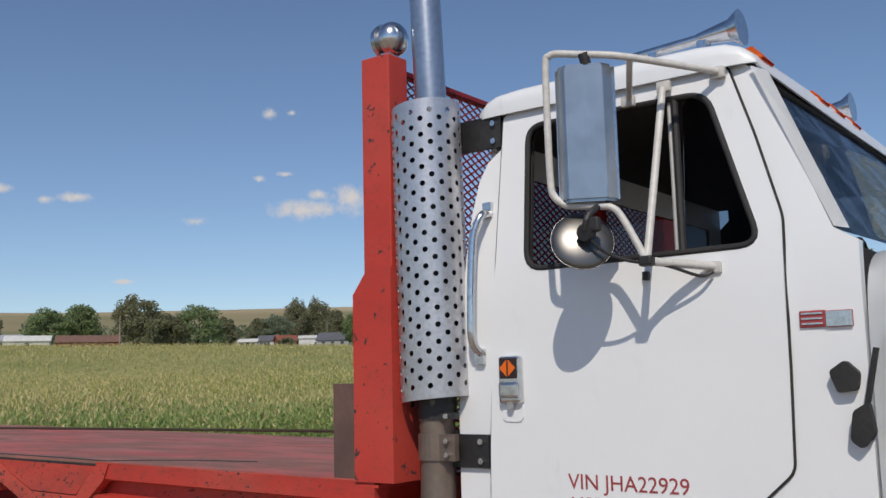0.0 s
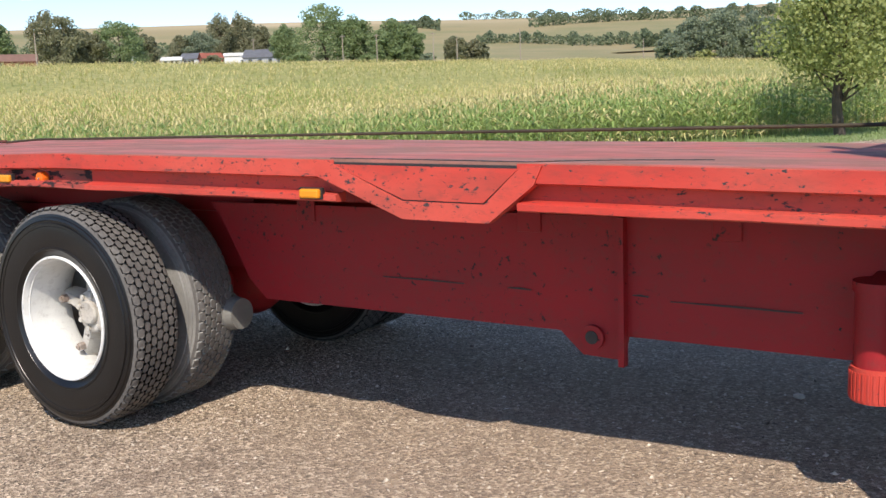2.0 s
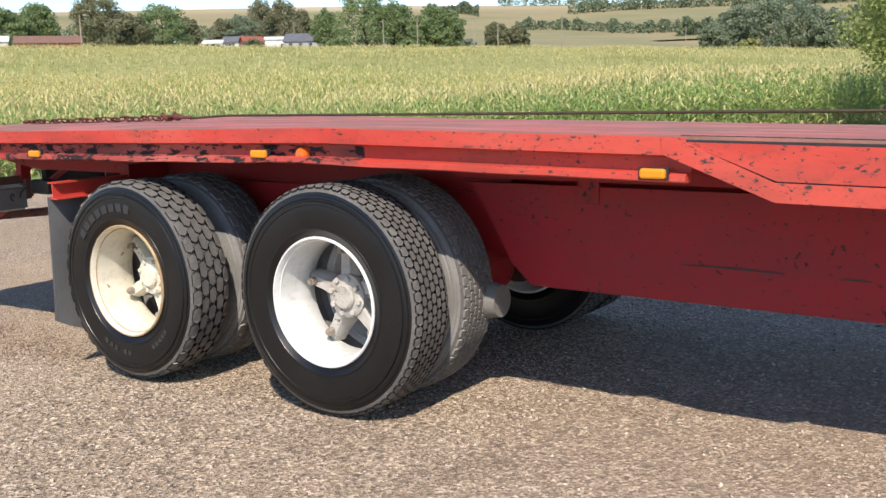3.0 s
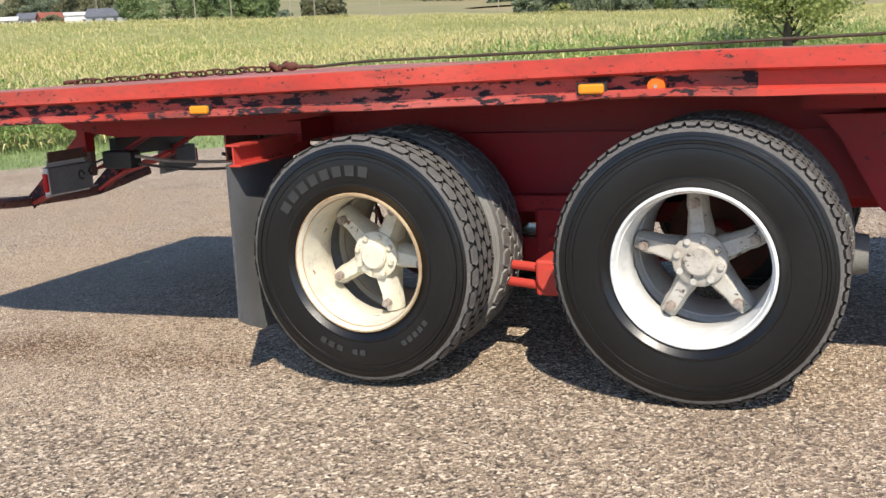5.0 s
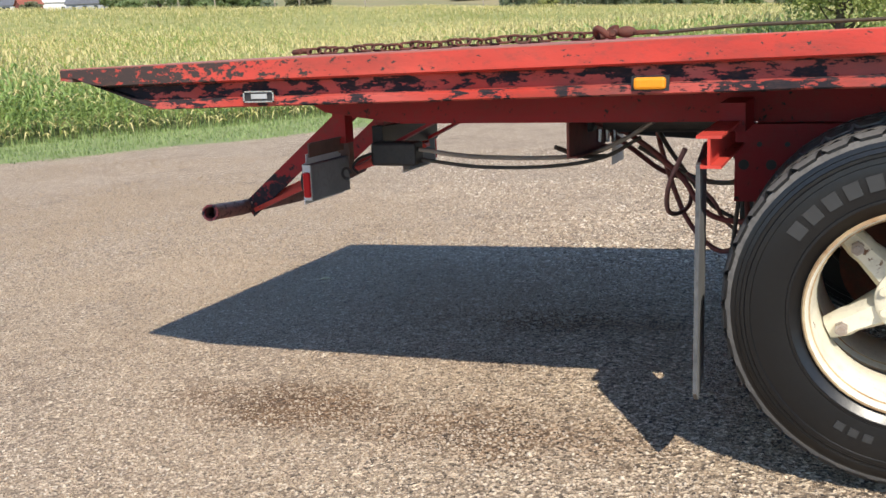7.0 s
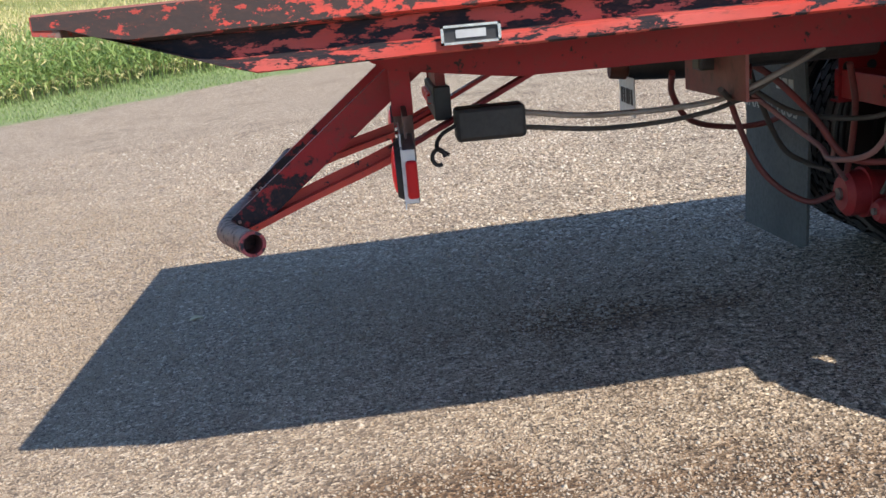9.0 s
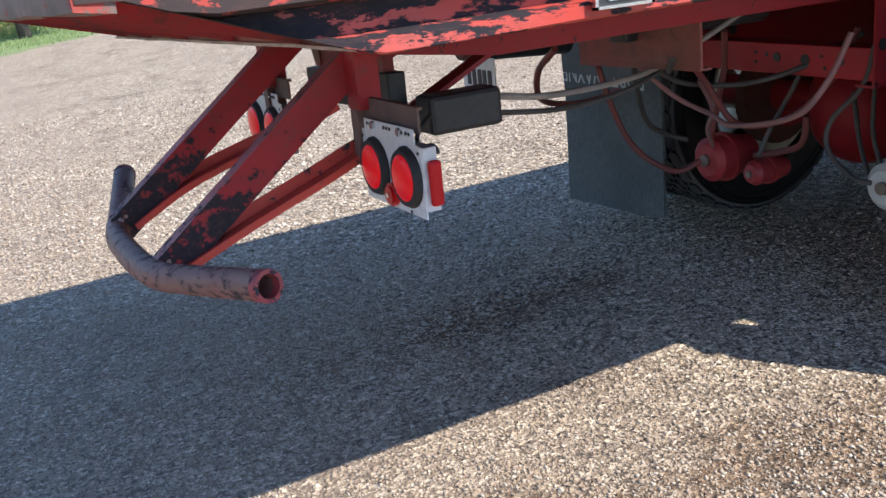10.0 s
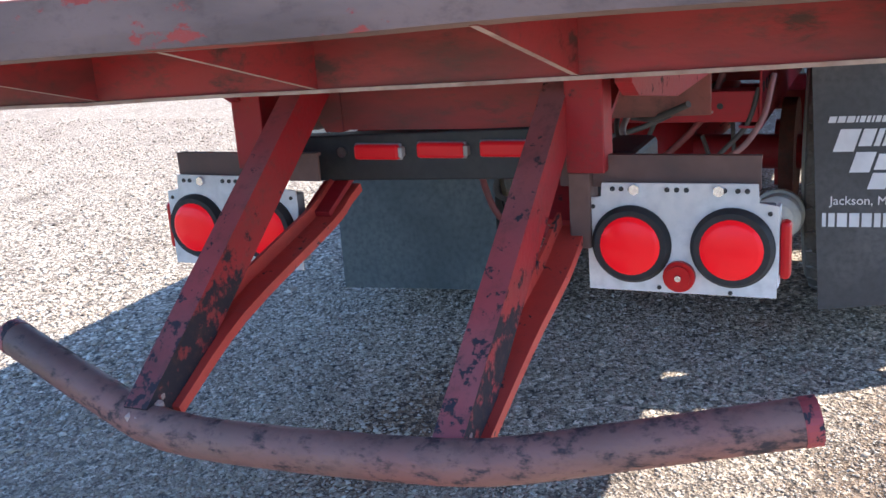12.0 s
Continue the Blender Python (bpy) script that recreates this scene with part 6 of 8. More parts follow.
# ---- the tail ----
def build_tail():
    # bent pipe bumper
    bm = bmesh.new()
    pts = [(-3.852, 0.386, 0.622), (-3.90, 0.53, 0.603), (-3.95, 0.68, 0.583), (-3.968, 0.735, 0.576), (-3.982, 0.79, 0.570), (-3.990, 0.85, 0.566), (-3.995, 0.95, 0.561), (-3.996, 1.08, 0.555), (-3.994, 1.20, 0.550),
           (-3.990, 1.272, 0.548), (-3.984, 1.330, 0.549), (-3.974, 1.380, 0.552), (-3.960, 1.430, 0.560), (-3.925, 1.563, 0.588), (-3.875, 1.752, 0.630)]
    tube(bm, pts, 0.0325, 24, 0.007)
    bar = part("bumper_bar", bm, pipe_paint, truck, "bent steel pipe bumper, paint scraped", smooth=True)
    for end, nxt in ((pts[0], pts[1]), (pts[-1], pts[-2])):
        bm = bmesh.new()
        out = (Vector(end) - Vector(nxt)).normalized()
        ring(bm, Vector(end) + out * 0.002, out, 0.0332, 0.0085, 0.022)
        part("pipe_end", bm, brace_top, bar, "cut pipe end with red paint")
    for low, high, post_y, tip in ((0.850, 0.838, 0.793, (-3.44, 0.822, 0.750)), (1.382, 1.368, 1.475, (-3.31, 1.345, 0.790))):
        bm = bmesh.new()
        a, b = Vector((-3.988, low, 0.580)), Vector((-3.345, high, 1.092))
        swept(bm, [a, b], [(-0.023, 0.005), (0.023, 0.005), (0.023, -0.060), (0.017, -0.060), (0.017, -0.004), (-0.017, -0.004), (-0.017, -0.072), (-0.023, -0.072)])
        bmesh.ops.recalc_face_normals(bm, faces=bm.faces)
        # upward faces paler: scraped paint, with sky light mixed into the colour
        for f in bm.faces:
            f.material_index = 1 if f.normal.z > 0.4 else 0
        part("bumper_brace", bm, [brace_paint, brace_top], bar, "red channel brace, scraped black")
        bm = bmesh.new()
        for k in range(9):
            q = 2 * math.pi * k / 9
            bmesh.ops.create_icosphere(bm, subdivisions=1, radius=0.009, matrix=Matrix.Translation(a + Vector((0.018 + 0.026 * math.cos(q), 0.028 * math.sin(q), -0.001 + 0.012 * math.cos(q)))))
        part("weld_bead", bm, worn_edge, bar)
        bm = bmesh.new()
        swept(bm, smooth_path([(-3.93, low - 0.012, 0.556), (-3.74, (low - 0.012) * 0.6 + tip[1] * 0.4, 0.552 + (tip[2] - 0.552) * 0.42), (tip[0] - 0.13, tip[1], tip[2] - 0.050), (tip[0] - 0.05, tip[1], tip[2] - 0.018), tip], 4), [(-0.026, -0.009), (0.026, -0.009), (0.026, 0.036), (0.019, 0.036), (0.019, 0.009), (-0.026, 0.009)])
        part("bumper_strut", bm, red_paint, bar)
        bm = bmesh.new()
        box(bm, -3.475, -3.415, post_y - 0.04, post_y + 0.028, 0.86, 1.075, 0.003)
        post = part("tail_post", bm, brace_paint, truck, "red steel post")
        bm = bmesh.new()
        box(bm, -3.473, -3.417, post_y - 0.012, post_y + 0.026, 0.725, 0.86, 0.003)
        part("post_foot", bm, brown_steel, post)
    # lamp panels
    for far in (False, True):
        fl = (lambda y: 2 * 1.104 - 0.035 - y) if far else (lambda y: y)

        def span(a, b):
            return sorted((fl(a), fl(b)))

        bm = bmesh.new()
        y0, y1 = span(0.500, 0.84)
        box(bm, -3.450, -3.444, y0, y1, 0.832, 0.888)
        box(bm, -3.444, -3.436, y0, y1, 0.882, 0.888)
        strip = part("lamp_rail", bm, brown_steel, truck, "brown steel angle")
        outline = [(0.472, 0.651), (0.788, 0.650), (0.790, 0.815), (0.764, 0.817), (0.762, 0.842), (0.503, 0.844), (0.501, 0.812), (0.473, 0.808)]
        bm = bmesh.new()
        prism(bm, [(fl(a), b) for a, b in outline], "x", -3.464, -3.460)
        y0, y1 = span(0.470, 0.476)
        box(bm, -3.460, -3.428, y0, y1, 0.668, 0.806)
        panel = part("lamp_panel", bm, white_metal, truck, "white sheet steel tail lamp panel")
        bm = bmesh.new()
        y0, y1 = span(0.478, 0.786)
        box(bm, -3.459, -3.425, y0, y1, 0.664, 0.806, 0.004)
        part("lamp_housing", bm, flap_pale, panel, "grey lamp housing")
        for cy in (0.543, 0.712):
            bm = bmesh.new()
            y = fl(cy)
            for x0, x1, r0, r1 in ((-3.468, -3.464, 0.069, 0.069), (-3.480, -3.468, 0.062, 0.068)):
                rod(bm, (x0, y, 0.735), (x1, y, 0.735), r0, 40, r1)
            gr = part("grommet", bm, black_rubber, panel, smooth=True)
            bm = bmesh.new()
            bmesh.ops.create_uvsphere(bm, u_segments=32, v_segments=16, radius=0.0525, matrix=Matrix.Translation((-3.478, y, 0.735)) @ Matrix.Diagonal((0.24, 1, 1, 1)))
            part("tail_lamp", bm, lens_lit, gr, "lit round red tail lamp", smooth=True)
        bm = bmesh.new()
        y = fl(0.630)
        rod(bm, (-3.474, y, 0.682), (-3.464, y, 0.682), 0.027, 28)
        rod(bm, (-3.480, y, 0.682), (-3.474, y, 0.682), 0.020, 24)
        ref = part("reflector", bm, lens_red, panel, "small round red reflector")
        bm = bmesh.new()
        rod(bm, (-3.484, y, 0.682), (-3.478, y, 0.682), 0.0055, 10)
        part("screw", bm, chrome, ref)
        bm = bmesh.new()
        y0, y1 = span(0.452, 0.470)
        box(bm, -3.455, -3.425, y0, y1, 0.680, 0.780, 0.008)
        part("side_lamp", bm, lens_red, panel, "red side marker lamp")
        bm = bmesh.new()
        for yy in (0.520, 0.535, 0.556, 0.618, 0.634, 0.650, 0.712, 0.728, 0.743):
            rod(bm, (-3.466, fl(yy), 0.832), (-3.4635, fl(yy), 0.832), 0.0045, 8)
        for yy, z in ((0.665, 0.659), (0.546, 0.656), (0.484, 0.795), (0.778, 0.80)):
            rod(bm, (-3.466, fl(yy), z), (-3.4635, fl(yy), z), 0.004, 8)
        tagged(part("bolt_hole", bm, black_metal, panel), kind="stuff")
        for yy in (0.565, 0.705):
            bm = bmesh.new()
            rod(bm, (-3.472, fl(yy), 0.832), (-3.464, fl(yy), 0.832), 0.0095, 6)
            part("panel_bolt", bm, chrome, panel)
    # black lamp bar in the middle
    bm = bmesh.new()
    prism(bm, [(0.86, 0.823), (1.445, 0.809), (1.445, 0.903), (0.86, 0.922)], "x", -3.350, -3.30)
    bmesh.ops.bevel(bm, geom=bm.edges[:], offset=0.004, segments=2, affect="EDGES", profile=0.5)
    barb = part("lamp_bar", bm, black_metal, truck, "black bar with three red lamps")
    for y, z in ((0.975, 0.881), (1.108, 0.878), (1.248, 0.874)):
        bm = bmesh.new()
        box(bm, -3.368, -3.348, y - 0.050, y + 0.050, z - 0.015, z + 0.015, 0.006)
        part("bar_lamp", bm, lens_dim, barb, "narrow red lamp")
        bm = bmesh.new()
        box(bm, -3.3565, -3.348, y - 0.053, y + 0.053, z - 0.017, z + 0.017, 0.004)
        box(bm, -3.366, -3.348, y - 0.058, y - 0.049, z - 0.010, z + 0.010, 0.002)
        part("lamp_bezel", bm, grey_metal, barb)
    bm = bmesh.new()
    rod(bm, (-3.360, 1.330, 0.873), (-3.348, 1.330, 0.873), 0.011, 14)
    part("bar_plug", bm, chrome, barb)
    bm = bmesh.new()
    box(bm, -3.340, -3.31, 0.90, 1.33, 0.916, 1.05)
    prism(bm, [(1.33, 0.912), (1.37, 0.912), (1.44, 1.05), (1.33, 1.05)], "x", -3.345, -3.315)
    part("bar_hanger", bm, tail_paint, barb)
    # black junction box and hook
    bm = bmesh.new()
    box(bm, -3.30, -3.10, 0.76, 0.85, 0.770, 0.865, 0.012)
    jb = part("junction_box", bm, black_metal, truck, "black plastic cable box")
    bm = bmesh.new()
    tube(bm, smooth_path([(-3.30, 0.77, 0.82), (-3.345, 0.74, 0.80), (-3.36, 0.72, 0.77), (-3.33, 0.70, 0.75)], 5), 0.006, 8)
    tube(bm, [(-3.36 + 0.018 * math.cos(a), 0.66, 0.752 + 0.022 * math.sin(a)) for a in np.linspace(0, 5.2, 12)], 0.006, 8)
    part("hook", bm, black_metal, jb)
    for y in (0.86, 1.36):
        bm = bmesh.new()
        beam(bm, (-3.43, y, 0.76), (-2.95, y, 0.99), 0.06, 0.012)
        part("tail_stay", bm, beam_paint, truck)

    # rear flaps
    def flap(outline, x, label, dx=0.0, skin=None):
        bm = bmesh.new()
        prism(bm, outline, "x", x, x + 0.011)
        bmesh.ops.bisect_plane(bm, geom=bm.verts[:] + bm.edges[:] + bm.faces[:], plane_co=(0, 0, 0.55), plane_no=(0, 0, 1))
        for v in bm.verts:
            v.co.x += dx * math.sin((0.9 - v.co.z) * 3.4)
        for f in bm.faces:
            f.normal_update()
            # front face takes the paler grey, which carries its sunlight
            if f.calc_center_median().x > x + 0.009 + dx and abs(f.normal.x) > 0.7:
                f.material_index = 1
        return part("mud_flap", bm, [skin or flap_rubber, flap_pale], truck, label)

    near = flap([(-0.045, 0.895), (-0.060, 0.30), (-0.068, 0.236), (0.02, 0.19), (0.12, 0.15), (0.30, 0.128), (0.505, 0.105), (0.545, 0.895)], -1.898, "black rubber mud flap with white lettering")
    face = lambda y, z: Matrix.Translation((-1.9005, y, z)) @ Matrix(((0, 0, -1, 0), (-1, 0, 0, 0), (0, 1, 0, 0), (0, 0, 0, 1)))
    letters("flap_town", "Jackson, MN", 0.038, face(0.482, 0.448), text_white, near)
    bm = bmesh.new()

    def bar_row(y, z, h, widths, gap=0.010, lean=0.0):
        for w in widths:
            prism(bm, [(y, z), (y - w, z), (y - w - lean, z + h), (y - lean, z + h)], "x", -1.9012, -1.8985)
            y -= w + gap
    bar_row(0.494, 0.700, 0.019, (0.021, 0.021, 0.021, 0.006, 0.014, 0.010, 0.006, 0.013, 0.014, 0.012, 0.014, 0.014, 0.014, 0.006, 0.013, 0.015, 0.020), 0.0045, 0.005)
    # slanted emblem in three stepped rows of plain blocks
    for y, z, h, widths in ((0.478, 0.612, 0.068, (0.058,)), (0.408, 0.628, 0.052, (0.036, 0.016, 0.036, 0.036, 0.036, 0.036)), (0.430, 0.548, 0.062, (0.056,)), (0.362, 0.556, 0.048, (0.036, 0.036, 0.036, 0.036)), (0.378, 0.496, 0.050, (0.050,)), (0.318, 0.500, 0.038, (0.034, 0.034, 0.034))):
        for w in widths:
            bar_row(y, z, h, (w,), 0.0, h * 0.30)
            y -= w + 0.007
    bar_row(0.502, 0.378, 0.043, (0.011, 0.018, 0.028, 0.028, 0.028, 0.018, 0.028, 0.028, 0.028, 0.018, 0.028), 0.007)
    tagged(part("flap_print", bm, text_white, near, "worn white printing"), kind="stuff")
    near.matrix_basis = pose(-1.881, -0.05, 0, 0, 0, 6) @ pose(1.898, 0.05, 0)
    far = flap([(1.585, 0.87), (1.575, 0.12), (1.63, 0.10), (2.215, 0.075), (2.225, 0.86)], -1.95, "dusty dark rubber mud flap hanging by wheels", 0.02, far_rubber)
    # hung upside down
    letters("flap_town", "FORT WAYNE", 0.115, Matrix.Translation((-0.0345, 0, 0)) @ face(1.672, 0.676) @ pose(0, 0, 0, 0, 0, 180) @ Matrix.Diagonal((0.76, 1, 1, 1)), text_grey, far)
    bm = bmesh.new()
    for z in (0.70, 0.765):
        for y, w in ((1.86, 0.046), (1.80, 0.046), (1.74, 0.046)):
            box(bm, -1.9425, -1.938, y - w, y, z, z + 0.045)
    tagged(part("flap_print", bm, text_grey, far, "dusty white printing"), kind="stuff")
    # flap hangers
    bm = bmesh.new()
    box(bm, -1.884, -1.815, -0.035, 0.56, 0.966, 0.974)
    box(bm, -1.884, -1.815, -0.035, 0.56, 0.883, 0.891)
    box(bm, -1.853, -1.845, -0.033, 0.56, 0.891, 0.966)
    hanger = part("flap_hanger", bm, red_paint, truck, "red channel bracket")
    bm = bmesh.new()
    box(bm, -1.88, -1.80, 0.42, 0.69, 0.94, 1.03)
    part("hanger_plate", bm, beam_paint, hanger)
    bm = bmesh.new()
    box(bm, -1.94, -1.84, 1.56, 2.23, 0.87, 0.93)
    part("flap_hanger", bm, beam_paint, truck)
    bm = bmesh.new()
    box(bm, -2.54, -2.535, 1.76, 2.0, 0.650, 0.800, 0.0015)
    plate = part("number_plate", bm, white_metal, truck, "white plate with dark marks")
    bm = bmesh.new()
    for y in (1.965, 1.925, 1.885, 1.85, 1.81):
        box(bm, -2.5425, -2.5395, y - 0.025, y, 0.695, 0.755)
    part("plate_marks", bm, text_black, plate)
    bm = bmesh.new()
    rod(bm, (-2.53, 1.90, 0.845), (-2.15, 1.88, 0.835), 0.062, 20, 0.075)
    board = part("plate_board", bm, black_metal, truck, "round black lamp housing", smooth=True)
    bm = bmesh.new()
    rod(bm, (-2.60, 1.905, 0.847), (-2.531, 1.90, 0.845), 0.052, 20, 0.060)
    part("housing_cap", bm, rusty, board, smooth=True)
    # hoses and lines
    lines = [
        ("air_hose", hose_red, 0.011, [(-2.46, 1.06, 0.92), (-2.30, 1.08, 0.86), (-2.12, 1.13, 0.70), (-2.02, 1.12, 0.56), (-1.91, 1.11, 0.522), (-1.82, 1.02, 0.56), (-1.80, 0.88, 0.70), (-1.78, 0.82, 0.84)]),
        ("air_hose", hose_red, 0.011, [(-2.30, 1.50, 0.98), (-2.26, 1.52, 0.75), (-2.15, 1.50, 0.46), (-2.01, 1.43, 0.335), (-1.90, 1.40, 0.36)]),
        ("air_hose", hose_red, 0.011, [(-1.88, 1.38, 0.42), (-1.88, 1.34, 0.55), (-1.90, 1.28, 0.70), (-1.95, 1.22, 0.84)]),
        ("air_hose", hose_pink, 0.009, [(-2.30, 1.30, 0.80), (-2.12, 1.29, 0.643), (-2.08, 1.15, 0.585), (-2.10, 1.02, 0.565), (-2.10, 0.77, 0.62), (-2.08, 0.67, 0.726), (-2.02, 0.64, 0.86)]),
        ("air_hose", hose_pink, 0.008, [(-2.10, 1.18, 0.70), (-2.0, 1.23, 0.581), (-1.97, 1.29, 0.50), (-1.90, 1.34, 0.42)]),
        ("air_hose", hose_grey, 0.008, [(-1.85, 0.70, 0.80), (-1.85, 0.74, 0.676), (-1.87, 0.84, 0.56), (-1.88, 0.84, 0.47), (-1.89, 0.74, 0.40), (-1.87, 0.68, 0.385)]),
        ("air_hose", hose_red, 0.012, [(-1.80, 1.24, 0.38), (-1.77, 1.15, 0.40), (-1.76, 1.06, 0.44), (-1.77, 1.03, 0.54)]),
        ("air_hose", hose_grey, 0.008, [(-1.86, 1.16, 0.40), (-1.83, 1.13, 0.50), (-1.80, 1.06, 0.64), (-1.78, 1.0, 0.78)]),
        ("air_hose", hose_pale, 0.009, [(-3.10, 0.80, 0.835), (-2.90, 0.86, 0.80), (-2.62, 0.95, 0.785), (-2.44, 0.98, 0.80), (-2.30, 0.95, 0.86), (-2.18, 0.90, 0.93)]),
        ("air_hose", hose_grey, 0.0075, [(-3.10, 0.82, 0.79), (-2.86, 0.88, 0.755), (-2.60, 0.96, 0.75), (-2.40, 1.02, 0.78), (-2.25, 1.02, 0.86)]),
        ("air_hose", hose_grey, 0.009, [(-2.30, 1.22, 0.80), (-2.12, 1.25, 0.69), (-1.95, 1.12, 0.67), (-1.84, 0.95, 0.73), (-1.76, 0.82, 0.82)]),
        ("air_hose", hose_grey, 0.008, [(-1.70, 0.90, 0.62), (-1.74, 0.84, 0.48), (-1.78, 0.76, 0.37), (-1.80, 0.70, 0.33), (-1.80, 0.66, 0.34)]),
        ("air_hose", hose_grey, 0.0075, [(-1.72, 0.80, 0.70), (-1.75, 0.78, 0.52), (-1.78, 0.72, 0.42), (-1.80, 0.67, 0.40)]),
        ("air_hose", hose_grey, 0.009, [(-2.53, 0.80, 0.845), (-2.46, 0.90, 0.80), (-2.38, 0.98, 0.79)]),
    ]
    lines.append(("air_hose", hose_red, 0.012, [(-2.48, 1.45, 0.84), (-2.42, 1.66, 0.74), (-2.30, 1.84, 0.61), (-2.12, 1.92, 0.555), (-1.97, 1.90, 0.56), (-1.90, 1.80, 0.62)]))
    lines.append(("air_hose", hose_grey, 0.010, [(-2.28, 1.30, 0.94), (-2.20, 1.40, 0.76), (-2.06, 1.52, 0.53), (-1.95, 1.55, 0.45), (-1.88, 1.50, 0.42)]))
    for name, mat, r, pts in lines:
        bm = bmesh.new()
        tube(bm, smooth_path(pts, 6), r, 10)
        part(name, bm, mat, truck, smooth=True)
    # valve block and cylinder under the bed
    bm = bmesh.new()
    box(bm, -2.52, -2.44, 1.02, 1.10, 0.88, 0.98, 0.01)
    rod(bm, (-2.40, 1.06, 0.92), (-1.95, 1.06, 0.92), 0.045, 20)
    part("valve_block", bm, black_metal, truck)
    bm = bmesh.new()
    for i in range(3):
        rod(bm, (-2.42 + i * 0.03, 1.04, 0.84), (-2.42 + i * 0.03, 1.04, 0.89), 0.012, 8)
    part("hose_fittings", bm, chrome, truck)


before = set(truck.children)
build_tail()
for ob in set(truck.children) - before:
    if ob.name.split(".")[0] in ("bumper_bar", "tail_post", "lamp_rail", "lamp_panel", "lamp_bar", "tail_stay"):
        ob.location.y += 0.022


# ---- chain, shackle and winch cable lying on the deck ----
def link(bm, c, along, up, length=0.062, width=0.036, r=0.0058):
    """One oval chain link."""
    along, up = along.normalized(), up.normalized()
    side = along.cross(up)
    pts = []
    for k in range(14):
        a = 2 * math.pi * k / 14
        x = math.cos(a) * width / 2 + (length - width) / 2 * (1 if math.cos(a) > 0 else -1)
        pts.append(c + along * x + side * math.sin(a) * width / 2)
    n = len(pts)
    rings = []
    for k in range(n):
        d = (pts[(k + 1) % n] - pts[k - 1]).normalized()
        s = d.cross(up)
        rings.append([bm.verts.new(pts[k] + (up * math.cos(b) + s * math.sin(b)) * r) for b in (0, math.pi * 0.4, math.pi * 0.8, math.pi * 1.2, math.pi * 1.6)])
    for k in range(n):
        p, q = rings[k], rings[(k + 1) % n]
        for m in range(5):
            bm.faces.new((p[m], p[(m + 1) % 5], q[(m + 1) % 5], q[m]))


a, b = Vector((-3.76, 1.118, 1.232)), Vector((-2.50, 1.255, 1.256))
chain = tagged(new("tow_chain"), "rusty steel chain lying along the deck", "chain")
count = 29
meshes = []
for i in range(count):
    t = (i + 0.5) / count
    c = a.lerp(b, t)
    sag = Vector((0, 0.012 * math.sin(i * 1.9), 0.004 * math.sin(i * 1.3)))
    d = b - a + Vector((0, 0.16 * math.cos(i * 1.9), 0))
    bm = bmesh.new()
    up = Vector((0, 0.75, 0.66)) if i % 2 else Vector((0, -0.72, 0.69))
    link(bm, c + sag, d, up - d.normalized() * up.dot(d.normalized()))
    part("chain_link", bm, rusty, chain)
bm = bmesh.new()
tube(bm, [Vector((-3.80, 1.112, 1.236)) + Vector((0.034 * math.cos(q), 0.03 * math.sin(q), 0.004 * math.cos(q))) for q in np.linspace(0.5, 5.8, 14)], 0.011, 10)
rod(bm, (-3.785, 1.075, 1.236), (-3.775, 1.15, 1.236), 0.012, 10)
part("grab_hook", bm, rusty, chain, "rusty hook")

bm = bmesh.new()
tube(bm, [Vector((-2.44, 1.258, 1.262)) + Vector((0.045 * math.cos(q), 0.034 * math.sin(q), 0.018 * math.sin(q * 2))) for q in np.linspace(0.6, 5.7, 16)], 0.014, 10)
rod(bm, (-2.405, 1.21, 1.262), (-2.405, 1.305, 1.262), 0.014, 12)
bmesh.ops.create_uvsphere(bm, u_segments=14, v_segments=8, radius=0.03, matrix=Matrix.Translation((-2.36, 1.262, 1.262)) @ Matrix.Diagonal((1.4, 0.8, 0.8, 1)))
tube(bm, [Vector((-2.28, 1.262, 1.258)) + Vector((0.045 * math.cos(q), 0.024 * math.sin(q), 0)) for q in np.linspace(0, 6.2, 16)], 0.010, 8)
tagged(part("shackle", bm, rusty, None, smooth=True), "rusty steel shackle joining chain and cable", "shackle")

bm = bmesh.new()
pts = [(-2.24, 1.264, 1.252)] + [(x, 1.264 + 0.006 * math.sin(x * 2), 1.268 + 0.0032 * (x + 2.2)) for x in np.linspace(-1.9, 3.3, 20)] + [(3.62, 1.262, 1.262)]
tube(bm, smooth_path(pts, 3), 0.0075, 8)
tagged(part("winch_cable", bm, cable_steel, None, smooth=True), "thin rusty winch cable stretched along the deck", "cable")
bm = bmesh.new()
box(bm, 3.55, 3.66, 1.16, 1.36, 1.176, 1.30, 0.01)
rod(bm, (3.60, 1.14, 1.265), (3.60, 1.38, 1.265), 0.03, 16)
tagged(part("cable_guide", bm, beam_paint, None), "red steel roller guide for the cable on the deck", "roller")

# ---- gravel, grass and corn ----
rng = np.random.default_rng(7)


def scatter(template_v, template_f, places, yaw, scale, tilt=None):
    """Copies of a small mesh at many places as one set of arrays."""
    n, k = len(places), len(template_v)
    c, s = np.cos(yaw), np.sin(yaw)
    v = template_v[None] * scale[:, None, :]
    if tilt is not None:
        v = v.copy()
        v[..., 0] += v[..., 2] * tilt[:, 0:1]
        v[..., 1] += v[..., 2] * tilt[:, 1:2]
    x = v[..., 0] * c[:, None] - v[..., 1] * s[:, None]
    y = v[..., 0] * s[:, None] + v[..., 1] * c[:, None]
    out = np.stack([x, y, v[..., 2]], -1) + places[:, None, :]
    f = template_f[None] + (np.arange(n) * k)[:, None, None]
    return out.reshape(-1, 3), f.reshape(-1, template_f.shape[1])


